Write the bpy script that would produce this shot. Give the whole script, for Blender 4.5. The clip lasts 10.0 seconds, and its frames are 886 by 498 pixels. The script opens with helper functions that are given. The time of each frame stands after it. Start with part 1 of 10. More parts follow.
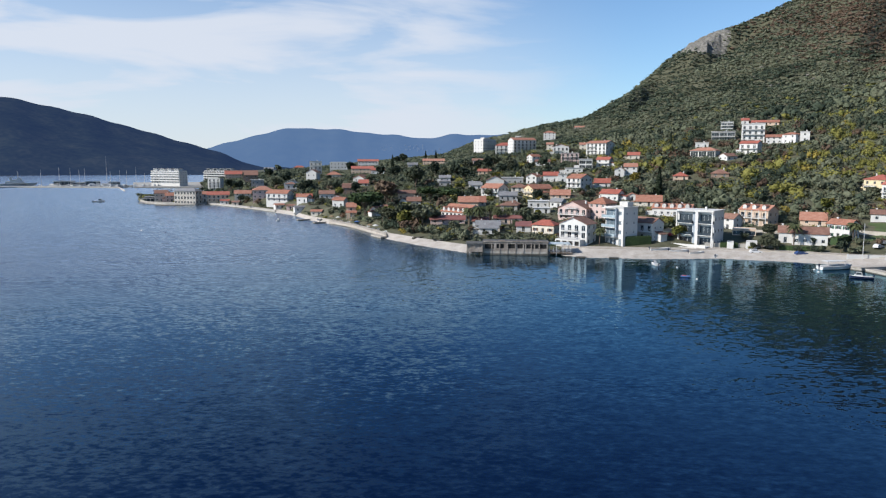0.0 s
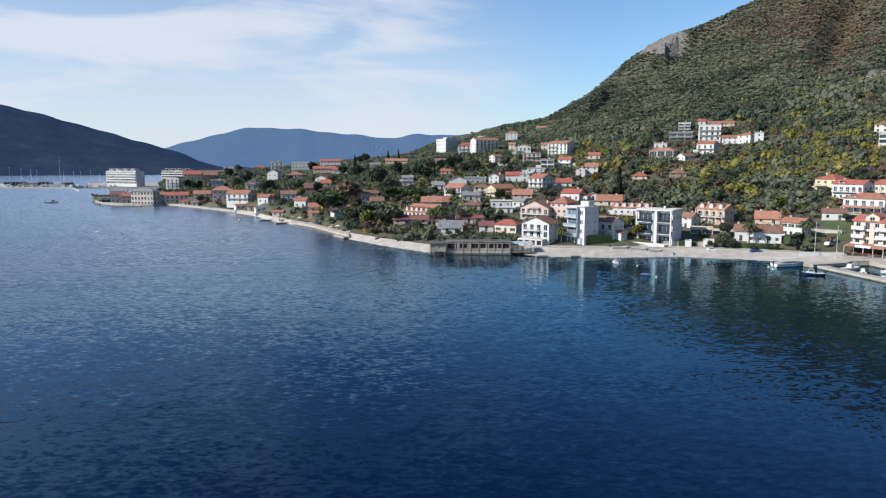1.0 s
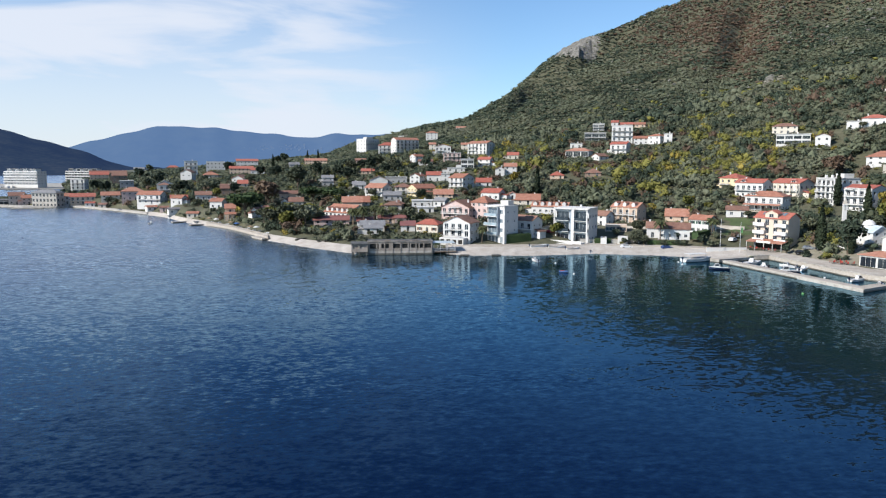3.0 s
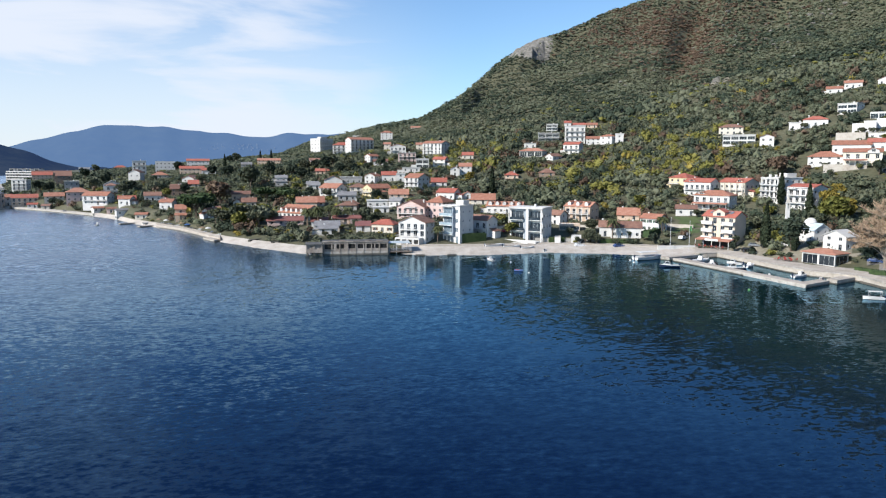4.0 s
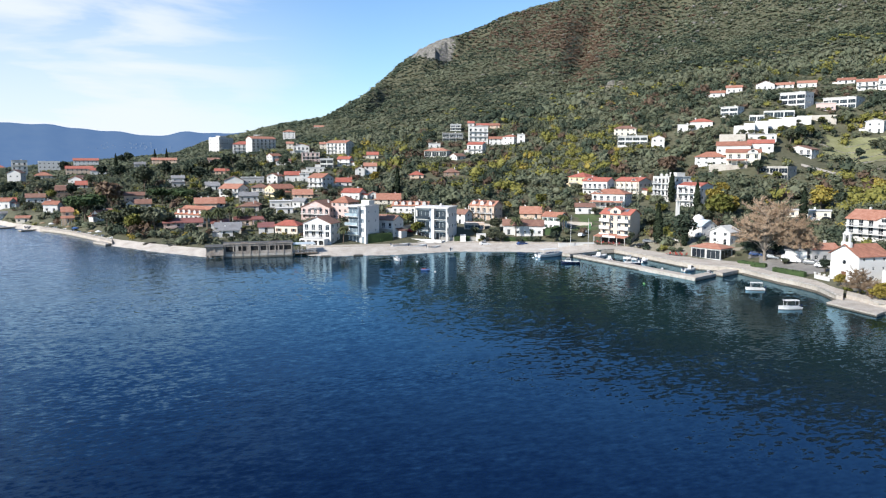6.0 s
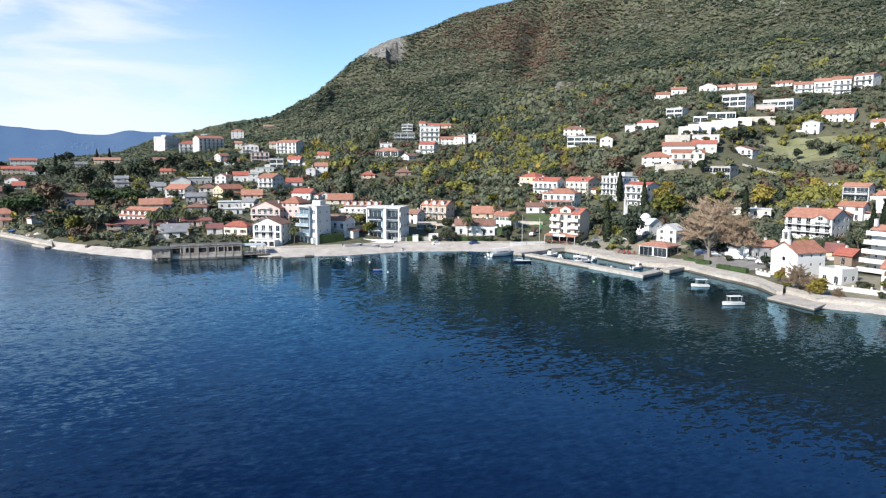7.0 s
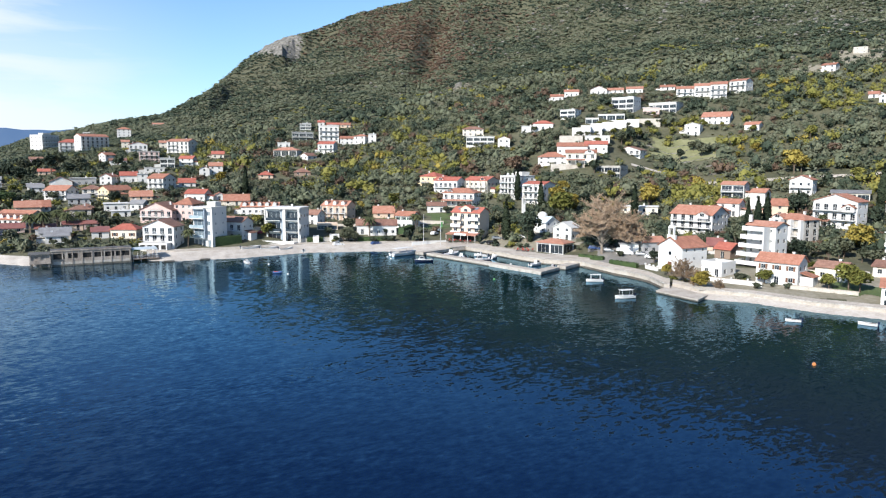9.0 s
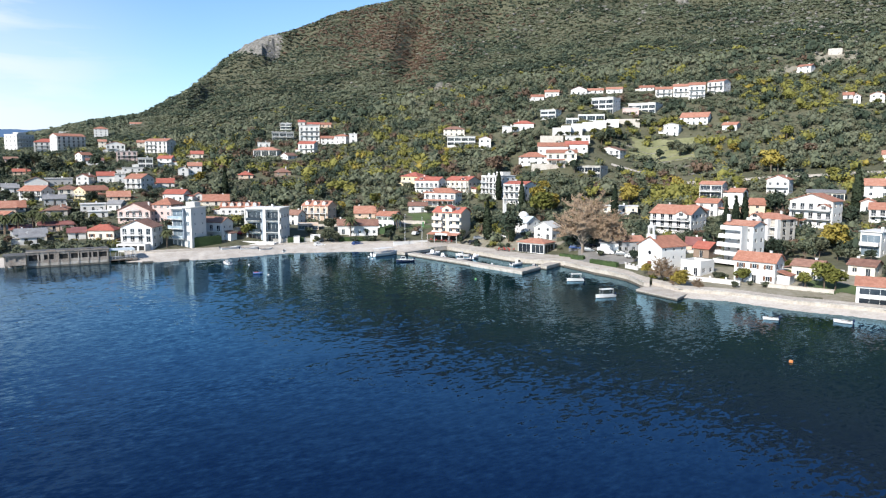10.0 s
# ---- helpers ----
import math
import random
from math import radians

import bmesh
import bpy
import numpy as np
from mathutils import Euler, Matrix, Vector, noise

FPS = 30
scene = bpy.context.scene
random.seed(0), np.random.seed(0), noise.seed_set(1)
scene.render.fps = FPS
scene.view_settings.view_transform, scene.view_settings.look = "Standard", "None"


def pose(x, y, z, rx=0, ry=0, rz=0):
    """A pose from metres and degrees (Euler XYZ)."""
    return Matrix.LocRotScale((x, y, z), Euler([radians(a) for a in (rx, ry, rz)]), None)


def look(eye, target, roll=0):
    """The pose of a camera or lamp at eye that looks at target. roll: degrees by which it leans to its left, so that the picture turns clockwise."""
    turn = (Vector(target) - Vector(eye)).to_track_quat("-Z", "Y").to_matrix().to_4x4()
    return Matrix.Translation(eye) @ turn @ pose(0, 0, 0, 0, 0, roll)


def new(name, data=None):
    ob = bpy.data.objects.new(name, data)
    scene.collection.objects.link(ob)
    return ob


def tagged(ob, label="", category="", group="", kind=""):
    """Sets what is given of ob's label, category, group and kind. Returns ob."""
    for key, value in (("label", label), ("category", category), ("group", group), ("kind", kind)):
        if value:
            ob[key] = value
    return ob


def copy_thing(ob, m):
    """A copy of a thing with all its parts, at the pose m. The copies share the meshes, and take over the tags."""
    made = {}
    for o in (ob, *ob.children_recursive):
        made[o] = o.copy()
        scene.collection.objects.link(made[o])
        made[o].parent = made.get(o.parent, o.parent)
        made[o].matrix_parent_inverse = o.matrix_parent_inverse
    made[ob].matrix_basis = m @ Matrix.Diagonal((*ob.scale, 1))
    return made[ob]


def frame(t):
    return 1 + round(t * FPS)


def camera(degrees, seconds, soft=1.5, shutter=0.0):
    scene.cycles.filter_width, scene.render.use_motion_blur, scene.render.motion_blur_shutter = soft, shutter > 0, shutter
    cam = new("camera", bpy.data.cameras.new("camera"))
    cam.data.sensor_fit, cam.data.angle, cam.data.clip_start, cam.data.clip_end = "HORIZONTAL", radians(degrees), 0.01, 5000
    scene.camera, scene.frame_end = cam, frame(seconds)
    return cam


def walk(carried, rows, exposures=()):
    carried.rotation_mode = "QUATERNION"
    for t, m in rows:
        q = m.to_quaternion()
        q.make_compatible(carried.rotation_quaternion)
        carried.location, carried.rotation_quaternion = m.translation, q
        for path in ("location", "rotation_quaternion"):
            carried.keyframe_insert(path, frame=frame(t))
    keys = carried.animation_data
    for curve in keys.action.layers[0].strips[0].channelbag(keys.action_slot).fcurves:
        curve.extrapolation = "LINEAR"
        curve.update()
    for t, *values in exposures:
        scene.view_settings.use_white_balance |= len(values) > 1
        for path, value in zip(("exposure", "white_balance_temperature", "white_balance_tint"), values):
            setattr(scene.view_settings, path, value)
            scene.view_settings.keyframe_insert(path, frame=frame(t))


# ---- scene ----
# ---- camera: a drone that hangs in one place and turns to the right ----
H = 32.0
cam = camera(64.24, 10.0, soft=1.2)
YAW = [(0.0, 0.0), (0.5, -1.3), (1.0, -3.0), (1.5, -4.53), (2.0, -6.2), (2.5, -7.73), (4.0, -13.0), (4.5, -14.85),
       (5.0, -16.88), (5.5, -18.72), (6.8, -23.79), (7.5, -26.43), (8.0, -28.53), (8.5, -30.51), (9.0, -32.54),
       (9.5, -33.45), (10.0, -34.06)]
walk(cam, [(t, pose(0, 0, H, 90 - 6.93, -0.12, a)) for t, a in YAW], exposures=[(0.0, 0.42), (5.0, 0.70), (7.5, 0.81), (10.0, 0.83)])

# ---- daylight ----
SUN_AZ, SUN_EL = -109.0, 33.0
sun_data = bpy.data.lights.new("sun", "SUN")
sun_data.energy, sun_data.angle, sun_data.color = 5.0, radians(0.53), (1.0, 0.95, 0.88)
sun = new("sun", sun_data)
sa, se = radians(SUN_AZ), radians(SUN_EL)
to_sun = Vector((math.sin(sa) * math.cos(se), math.cos(sa) * math.cos(se), math.sin(se)))
sun.matrix_world = look(tuple(to_sun * 300), (0, 0, 0))

world = bpy.data.worlds.new("sky")
scene.world = world
world.use_nodes = True
wn, wl = world.node_tree.nodes, world.node_tree.links
wn.clear()
w_out, w_bg = wn.new("ShaderNodeOutputWorld"), wn.new("ShaderNodeBackground")
w_sky = wn.new("ShaderNodeTexSky")
w_sky.sky_type, w_sky.sun_disc = "NISHITA", False
w_sky.sun_elevation, w_sky.sun_rotation = radians(SUN_EL), radians(SUN_AZ)
w_sky.air_density, w_sky.dust_density, w_sky.ozone_density = 1.0, 0.15, 4.0


def w_math(op, a, b=None, c=None):
    n = wn.new("ShaderNodeMath")
    n.operation, n.use_clamp = op, op in ("MULTIPLY_ADD",)
    for i, v in enumerate((a, b, c)):
        if v is None:
            continue
        if isinstance(v, (int, float)):
            n.inputs[i].default_value = v
        else:
            wl.new(v, n.inputs[i])
    return n.outputs[0]


def w_step(v, lo, hi):
    n = wn.new("ShaderNodeMapRange")
    n.interpolation_type = "SMOOTHSTEP"
    n.inputs["From Min"].default_value, n.inputs["From Max"].default_value = lo, hi
    wl.new(v, n.inputs["Value"])
    return n.outputs["Result"]


# thin streaky cloud, thickest low down towards the open bay
w_tc, w_map, w_sep = wn.new("ShaderNodeTexCoord"), wn.new("ShaderNodeMapping"), wn.new("ShaderNodeSeparateXYZ")
w_map.inputs["Rotation"].default_value = (0.0, radians(9), radians(20))
w_map.inputs["Scale"].default_value = (1.6, 1.6, 8.5)
w_n = wn.new("ShaderNodeTexNoise")
w_n.inputs["Scale"].default_value, w_n.inputs["Detail"].default_value = 1.7, 7.0
w_n.inputs["Roughness"].default_value, w_n.inputs["Distortion"].default_value = 0.52, 0.4
wl.new(w_tc.outputs["Generated"], w_map.inputs["Vector"])
wl.new(w_map.outputs["Vector"], w_n.inputs["Vector"])
wl.new(w_tc.outputs["Generated"], w_sep.inputs["Vector"])
w_open = w_step(w_math("ADD", w_math("MULTIPLY", w_sep.outputs["X"], -0.42), w_math("MULTIPLY", w_sep.outputs["Y"], 0.906)), 0.74, 0.93)
w_low = w_step(w_sep.outputs["Z"], 0.50, 0.16)
w_streak = w_step(w_n.outputs["Fac"], 0.34, 0.60)
w_haze = w_math("MULTIPLY", w_step(w_sep.outputs["Z"], 0.34, 0.0), 0.8)
w_cloud = w_math("MAXIMUM", w_math("MULTIPLY", w_math("MULTIPLY", w_open, w_low), w_math("MULTIPLY", w_streak, 0.92)), w_math("MULTIPLY", w_haze, w_math("MULTIPLY_ADD", w_open, 0.84, 0.10)))
w_mix = wn.new("ShaderNodeMix")
w_mix.data_type = "RGBA"
w_glow = wn.new("ShaderNodeMix")
w_glow.data_type = "RGBA"
w_glow.inputs[6].default_value, w_glow.inputs[7].default_value = (5.9, 6.3, 7.1, 1.0), (7.3, 7.7, 8.5, 1.0)
wl.new(w_step(w_sep.outputs["Z"], 0.18, 0.40), w_glow.inputs[0])
wl.new(w_glow.outputs[2], w_mix.inputs[7])
wl.new(w_cloud, w_mix.inputs[0])
w_tint = wn.new("ShaderNodeMix")
w_tint.data_type, w_tint.blend_type = "RGBA", "MULTIPLY"
w_tint.inputs[0].default_value = 1.0
w_tint.inputs[7].default_value = (0.94, 1.09, 1.20, 1.0)
wl.new(w_sky.outputs["Color"], w_tint.inputs[6])
wl.new(w_tint.outputs[2], w_mix.inputs[6])
wl.new(w_mix.outputs[2], w_bg.inputs["Color"])
wl.new(w_bg.outputs["Background"], w_out.inputs["Surface"])
w_bg.inputs["Strength"].default_value = 0.092
# ---- the lie of the land, in polar steps round the drone: bearing in degrees to the right of the first view ----
SHORE = [(-75, 1150), (-31, 1060), (-24.6, 985), (-23.9, 780), (-23.3, 640), (-22.9, 600), (-21.5, 578), (-19.4, 566), (-18.6, 575),
         (-15.8, 518), (-14.1, 484), (-12, 444), (-10.8, 405), (-9.3, 380), (-7.5, 354), (-5.9, 324), (-4.3, 296),
         (-2, 276), (0.8, 258), (2.1, 252), (9.5, 249), (11.7, 245), (17, 247), (21.4, 256), (26.5, 257), (30.4, 256),
         (33.4, 256), (34.4, 259), (37, 244), (39, 233), (40.8, 226), (43.7, 223), (46.3, 209), (47.7, 204), (49, 198), (50, 189), (51.5, 183),
         (53, 177), (56.6, 176), (60.7, 171), (66.7, 170), (80, 190), (120, 260)]
RINGS = (180, 230, 300, 360, 420, 500, 600, 800, 1050, 1400, 2000)
LAND = {}


def land(bearing, *heights):
    LAND[bearing] = heights


land(-75, 0, 0, 0, 0, 0, 0, 0, 0, 2, 5, 6)
land(-24, 0, 0, 0, 0, 1, 2, 2, 2, 2, 2, 2)
land(-20, 1, 1, 1, 1, 2, 2, 3, 4, 5, 5, 5)
land(-16, 1, 1, 1, 1, 2, 4, 8, 16, 17, 12, 8)
land(-10, 1, 1, 2, 3, 6, 10, 15, 24, 24, 18, 10)
land(0, 1, 2, 4, 7, 12, 18, 26, 37, 42, 34, 28)
land(2.5, 1, 2, 4, 8, 13, 21, 31, 43, 62, 50, 40)
land(5, 1, 2, 4, 8.5, 15, 25, 35, 49, 72, 60, 50)
land(8, 2, 2, 5, 10, 17, 28, 40, 59, 87, 70, 60)
land(11.4, 2, 2, 6, 12, 19, 31, 42, 64, 97, 85, 80)
land(14, 2, 2, 6, 13, 20, 32, 45, 76, 124, 140, 120)
land(16, 2, 2, 6, 13, 21, 35, 48, 84, 145, 192, 180)
land(18, 2, 2, 6, 14, 23, 38, 52, 92, 162, 235, 228)
land(19.6, 2, 2, 6, 14, 24, 40, 55, 96, 168, 258, 250)
land(22, 2, 2, 6, 15, 26, 42, 58, 104, 178, 276, 280)
land(25.2, 2, 2, 6, 16, 28, 45, 62, 112, 190, 312, 340)
land(29.7, 2, 2, 6, 17, 31, 50, 70, 122, 203, 338, 440)
land(38, 2, 2, 8, 19, 40, 66, 90, 146, 228, 395, 500)
land(44, 2, 3, 9, 22, 52, 76, 98, 158, 242, 430, 520)
land(50, 2, 3, 8, 18, 34, 70, 102, 165, 250, 450, 590)
land(58, 2, 4, 12, 22, 40, 72, 106, 170, 255, 460, 700)
land(68, 2, 5, 14, 26, 46, 78, 112, 175, 260, 460, 820)
land(120, 2, 5, 16, 30, 50, 80, 112, 170, 250, 420, 740)

def fold(bearing):
    """How high above level, in degrees, the main slope hides the spur behind it."""
    return float(np.interp(bearing, (14.5, 15.7, 16.9, 19.1, 21.9, 24.5, 26.0), (3.4, 4.3, 5.5, 6.6, 8.0, 9.9, 11.6)))


AZ_STEP, AZ0, AZ1 = 0.25, -75.0, 120.0
AZS = np.arange(AZ0, AZ1 + 0.01, AZ_STEP)
RS = 160.0 * (2600.0 / 160.0) ** (np.arange(190) / 189.0)
R_STEP = math.log(RS[1] / RS[0])


def waves(x, y, size, seed):
    """Smooth random relief between -1 and 1 with forms of about that size."""
    rng = np.random.RandomState(seed)
    out = np.zeros_like(x)
    for k in range(7):
        a, ph, s = rng.uniform(0, math.tau), rng.uniform(0, math.tau), size * rng.uniform(0.7, 1.5)
        out += np.sin((x * math.cos(a) + y * math.sin(a)) * math.tau / s + ph + 1.3 * np.sin((y * math.cos(a) - x * math.sin(a)) * math.tau / (1.7 * s)))
    return out / 7 ** 0.5 * 0.7


def build_land():
    keys = sorted(LAND)
    table = np.array([LAND[k] for k in keys], float)
    by_r = np.array([np.interp(np.log(RS), np.log(RINGS), row) for row in table])
    g = np.array([np.interp(AZS, keys, by_r[:, j]) for j in range(len(RS))]).T
    for _ in range(3):
        g[:, 1:-1] = (g[:, :-2] + 2 * g[:, 1:-1] + g[:, 2:]) / 4
    for _ in range(6):
        g[1:-1] = (g[:-2] + 2 * g[1:-1] + g[2:]) / 4
    a = np.radians(AZS)[:, None]
    x, y = np.sin(a) * RS[None], np.cos(a) * RS[None]
    steep = np.clip((RS[None] - 380) / 500, 0, 1) * np.clip((AZS[:, None] - 8) / 8, 0, 1)
    g = g + steep * (3.0 * waves(x, y, 160, 1) + 1.3 * waves(x, y, 60, 2)) + 0.35 * waves(x, y, 45, 3) * np.clip(RS[None] / 300 - 1, 0, 1)
    g = g + 9.0 * waves(x, y, 250, 7) * np.clip((RS[None] - 700) / 250, 0, 1) * np.clip((1350 - RS[None]) / 200, 0, 1) * np.clip((AZS[:, None] - 20) / 8, 0, 1)
    # gullies that run down the mountain
    for az, wid, deep in ((26.5, 1.3, 7.0), (31.2, 1.1, 26.0), (37.0, 1.3, 14.0), (41.5, 1.6, 13.0), (47.5, 1.4, 12.0), (54.0, 1.8, 12.0)):
        line = az + (RS[None] - 900) / 260.0
        g = g - deep * np.exp(-((AZS[:, None] - line) / wid) ** 2) * np.clip((RS[None] - 680) / 300, 0, 1) * np.clip((1380 - RS[None]) / 150, 0.25, 1)
    # the spur with the crag stands behind the main slope: a hollow runs up between them
    for i, b in enumerate(AZS):
        if 14.5 < b < 26.0:
            lie = np.degrees(np.arctan2(g[i] - 32.0, RS))
            past = np.nonzero(lie > fold(b))[0]
            if len(past):
                r0 = RS[past[0]]
                wide = min(260.0, max(40.0, 1370.0 - r0))
                u = np.clip((RS - r0) / wide, 0, 1)
                g[i] -= 0.12 * wide * np.sin(math.pi * u) * min(1.0, (b - 14.5) / 1.5, (26.0 - b) / 2.0)
    rs = np.interp(AZS, [s[0] for s in SHORE], [s[1] for s in SHORE])[:, None]
    d = RS[None] - rs
    rise = np.clip((d - 8.0) / 26.0, 0, 1)
    dry = 1.2 * np.clip(d / 13.0, 0, 1) + np.maximum(g - 1.2, 0.0) * rise * rise * (3 - 2 * rise)
    out = np.where(d > 0, dry, np.maximum(d * 0.16, -5.0))
    out[AZS < -23.4] = -5.0  # open water on the way to the marina
    out[(AZS[:, None] < -18.5) & (RS[None] > 690)] = -5.0
    return out


LAND_Z = build_land()


def ground_z(x, y):
    """The height of the land at a place."""
    r, a = math.hypot(x, y), math.degrees(math.atan2(x, y))
    u = min(max((a - AZ0) / AZ_STEP, 0), len(AZS) - 1.001)
    v = min(max(math.log(max(r, 161) / RS[0]) / R_STEP, 0), len(RS) - 1.001)
    i, j = int(u), int(v)
    u, v = u - i, v - j
    return float((LAND_Z[i, j] * (1 - v) + LAND_Z[i, j + 1] * v) * (1 - u) + (LAND_Z[i + 1, j] * (1 - v) + LAND_Z[i + 1, j + 1] * v) * u)


def shore_r(bearing):
    return float(np.interp(bearing, [s[0] for s in SHORE], [s[1] for s in SHORE]))
# ---- materials ----
ALBEDO_SCALE = 0.70  # scales down every base colour to suit the sun and exposure


def material(name, stops, scale=1.0, fine=6.0, rough=0.8, bump=0.15, metal=0.0, island=0.0, spec=0.5, per_object=0.0, detail=5.0, stretch=(1, 1, 1)):
    """A procedural surface: colour stops blended by coarse and fine noise in real metres, with fine relief."""
    stops = [tuple(ALBEDO_SCALE * v for v in k) for k in stops]
    m = bpy.data.materials.new(name)
    m.use_nodes = True
    n, l = m.node_tree.nodes, m.node_tree.links
    b = n["Principled BSDF"]
    b.inputs["Roughness"].default_value, b.inputs["Metallic"].default_value = rough, metal
    b.inputs["Specular IOR Level"].default_value = spec
    geo, mp = n.new("ShaderNodeNewGeometry"), n.new("ShaderNodeMapping")
    mp.inputs["Scale"].default_value = stretch
    l.new(geo.outputs["Position"], mp.inputs["Vector"])
    coarse, small = n.new("ShaderNodeTexNoise"), n.new("ShaderNodeTexNoise")
    coarse.inputs["Scale"].default_value, coarse.inputs["Detail"].default_value = scale, detail
    small.inputs["Scale"].default_value, small.inputs["Detail"].default_value = fine, 3.0
    l.new(mp.outputs["Vector"], coarse.inputs["Vector"])
    l.new(mp.outputs["Vector"], small.inputs["Vector"])
    mixv = n.new("ShaderNodeMath")
    mixv.operation = "MULTIPLY_ADD"
    mixv.inputs[1].default_value = 0.45
    half = n.new("ShaderNodeMath")
    half.operation = "MULTIPLY"
    half.inputs[1].default_value = 0.55
    l.new(coarse.outputs["Fac"], half.inputs[0])
    l.new(small.outputs["Fac"], mixv.inputs[0])
    l.new(half.outputs[0], mixv.inputs[2])
    fac = mixv.outputs[0]
    if island:
        add = n.new("ShaderNodeMath")
        add.operation = "MULTIPLY_ADD"
        add.inputs[1].default_value = island
        sub = n.new("ShaderNodeMath")
        sub.operation = "SUBTRACT"
        sub.inputs[1].default_value = island / 2
        l.new(geo.outputs["Random Per Island"], add.inputs[0])
        l.new(fac, add.inputs[2])
        l.new(add.outputs[0], sub.inputs[0])
        fac = sub.outputs[0]
    if per_object:
        info, add, sub = n.new("ShaderNodeObjectInfo"), n.new("ShaderNodeMath"), n.new("ShaderNodeMath")
        add.operation, sub.operation = "MULTIPLY_ADD", "SUBTRACT"
        add.inputs[1].default_value, sub.inputs[1].default_value = per_object, per_object / 2
        l.new(info.outputs["Random"], add.inputs[0])
        l.new(fac, add.inputs[2])
        l.new(add.outputs[0], sub.inputs[0])
        fac = sub.outputs[0]
    ramp = n.new("ShaderNodeValToRGB")
    while len(ramp.color_ramp.elements) < len(stops):
        ramp.color_ramp.elements.new(0.5)
    for e, k in zip(ramp.color_ramp.elements, range(len(stops))):
        e.position = 0.3 + 0.4 * k / max(1, len(stops) - 1)
        e.color = (*stops[k], 1.0)
    l.new(fac, ramp.inputs["Fac"])
    l.new(ramp.outputs["Color"], b.inputs["Base Color"])
    if bump:
        bp = n.new("ShaderNodeBump")
        bp.inputs["Strength"].default_value, bp.inputs["Distance"].default_value = bump, 0.1
        l.new(small.outputs["Fac"], bp.inputs["Height"])
        l.new(bp.outputs["Normal"], b.inputs["Normal"])
    return m


def plaster(name, c):
    return material(name, [tuple(0.86 * v for v in c), c, tuple(min(0.9, 1.05 * v) for v in c)], 0.35, 5.0, 0.85, 0.1)


WALL = {
    "white": plaster("white_render", (0.735, 0.725, 0.70)),
    "cream": plaster("cream_render", (0.77, 0.71, 0.60)),
    "sand": plaster("sand_render", (0.70, 0.58, 0.46)),
    "yellow": plaster("yellow_render", (0.74, 0.62, 0.40)),
    "pink": plaster("pink_render", (0.66, 0.50, 0.46)),
    "peach": plaster("peach_render", (0.72, 0.55, 0.42)),
    "grey": plaster("grey_render", (0.42, 0.42, 0.42)),
    "stone": material("pale_limestone", [(0.38, 0.35, 0.30), (0.55, 0.51, 0.45), (0.64, 0.60, 0.54)], 0.5, 3.0, 0.9, 0.3),
    "concrete": material("bare_concrete", [(0.30, 0.28, 0.25), (0.44, 0.42, 0.38), (0.52, 0.50, 0.46)], 0.3, 4.0, 0.9, 0.2),
    "ruin": material("stained_weathered_concrete", [(0.17, 0.14, 0.115), (0.33, 0.285, 0.245), (0.50, 0.455, 0.41)], 0.45, 3.0, 0.95, 0.5, detail=8.0),
    "brown": plaster("brown_render", (0.30, 0.22, 0.17)),
    "blue": plaster("blue_grey_render", (0.34, 0.40, 0.46)),
}
ROOF = {
    "orange": material("orange_clay_tiles", [(0.27, 0.112, 0.072), (0.41, 0.178, 0.115), (0.52, 0.275, 0.195)], 0.8, 2.6, 0.85, 0.6, per_object=0.2),
    "red": material("red_clay_tiles", [(0.29, 0.080, 0.055), (0.43, 0.125, 0.085), (0.53, 0.20, 0.145)], 0.8, 2.6, 0.8, 0.6, per_object=0.15),
    "brown": material("weathered_brown_tiles", [(0.15, 0.075, 0.055), (0.25, 0.13, 0.095), (0.36, 0.20, 0.145)], 0.7, 2.4, 0.9, 0.6, per_object=0.2),
    "grey": material("grey_roof_sheet", [(0.16, 0.16, 0.16), (0.25, 0.25, 0.26), (0.33, 0.33, 0.33)], 0.5, 2.5, 0.8, 0.3, per_object=0.2),
    "tar": material("dark_felt_roof", [(0.055, 0.055, 0.055), (0.10, 0.10, 0.098), (0.17, 0.165, 0.155)], 0.4, 2.5, 0.9, 0.3),
    "pale": material("pale_flat_roof", [(0.50, 0.49, 0.47), (0.62, 0.61, 0.58), (0.70, 0.69, 0.66)], 0.4, 2.5, 0.85, 0.2),
    "maroon": material("maroon_roof_sheet", [(0.18, 0.07, 0.06), (0.27, 0.105, 0.09), (0.35, 0.16, 0.14)], 0.5, 2.5, 0.7, 0.3),
    "tin": material("pale_blue_metal_roof", [(0.45, 0.55, 0.60), (0.58, 0.67, 0.72), (0.66, 0.73, 0.77)], 0.5, 2.0, 0.5, 0.2),
}
GLASS = material("dark_window_glass", [(0.015, 0.02, 0.028), (0.03, 0.04, 0.05), (0.06, 0.07, 0.08)], 0.3, 0.8, 0.06, 0.0, per_object=0.35)
PALEGLASS = material("pale_blue_balcony_glass", [(0.26, 0.34, 0.39), (0.36, 0.45, 0.50), (0.46, 0.55, 0.60)], 0.3, 0.9, 0.08, 0.0)
BLUEGLASS = material("blue_tinted_glass", [(0.09, 0.13, 0.16), (0.16, 0.21, 0.25), (0.25, 0.31, 0.35)], 0.2, 0.7, 0.05, 0.0, per_object=0.2)
# near-black colour that paints the shade inside open rooms and bays
VOID = material("painted_dark_interior", [(0.010, 0.009, 0.008), (0.022, 0.019, 0.016)], 0.5, 2.0, 0.8, 0.0)
FRAME = material("white_window_frame", [(0.6, 0.6, 0.58), (0.78, 0.78, 0.76)], 1.0, 5.0, 0.5, 0.05)
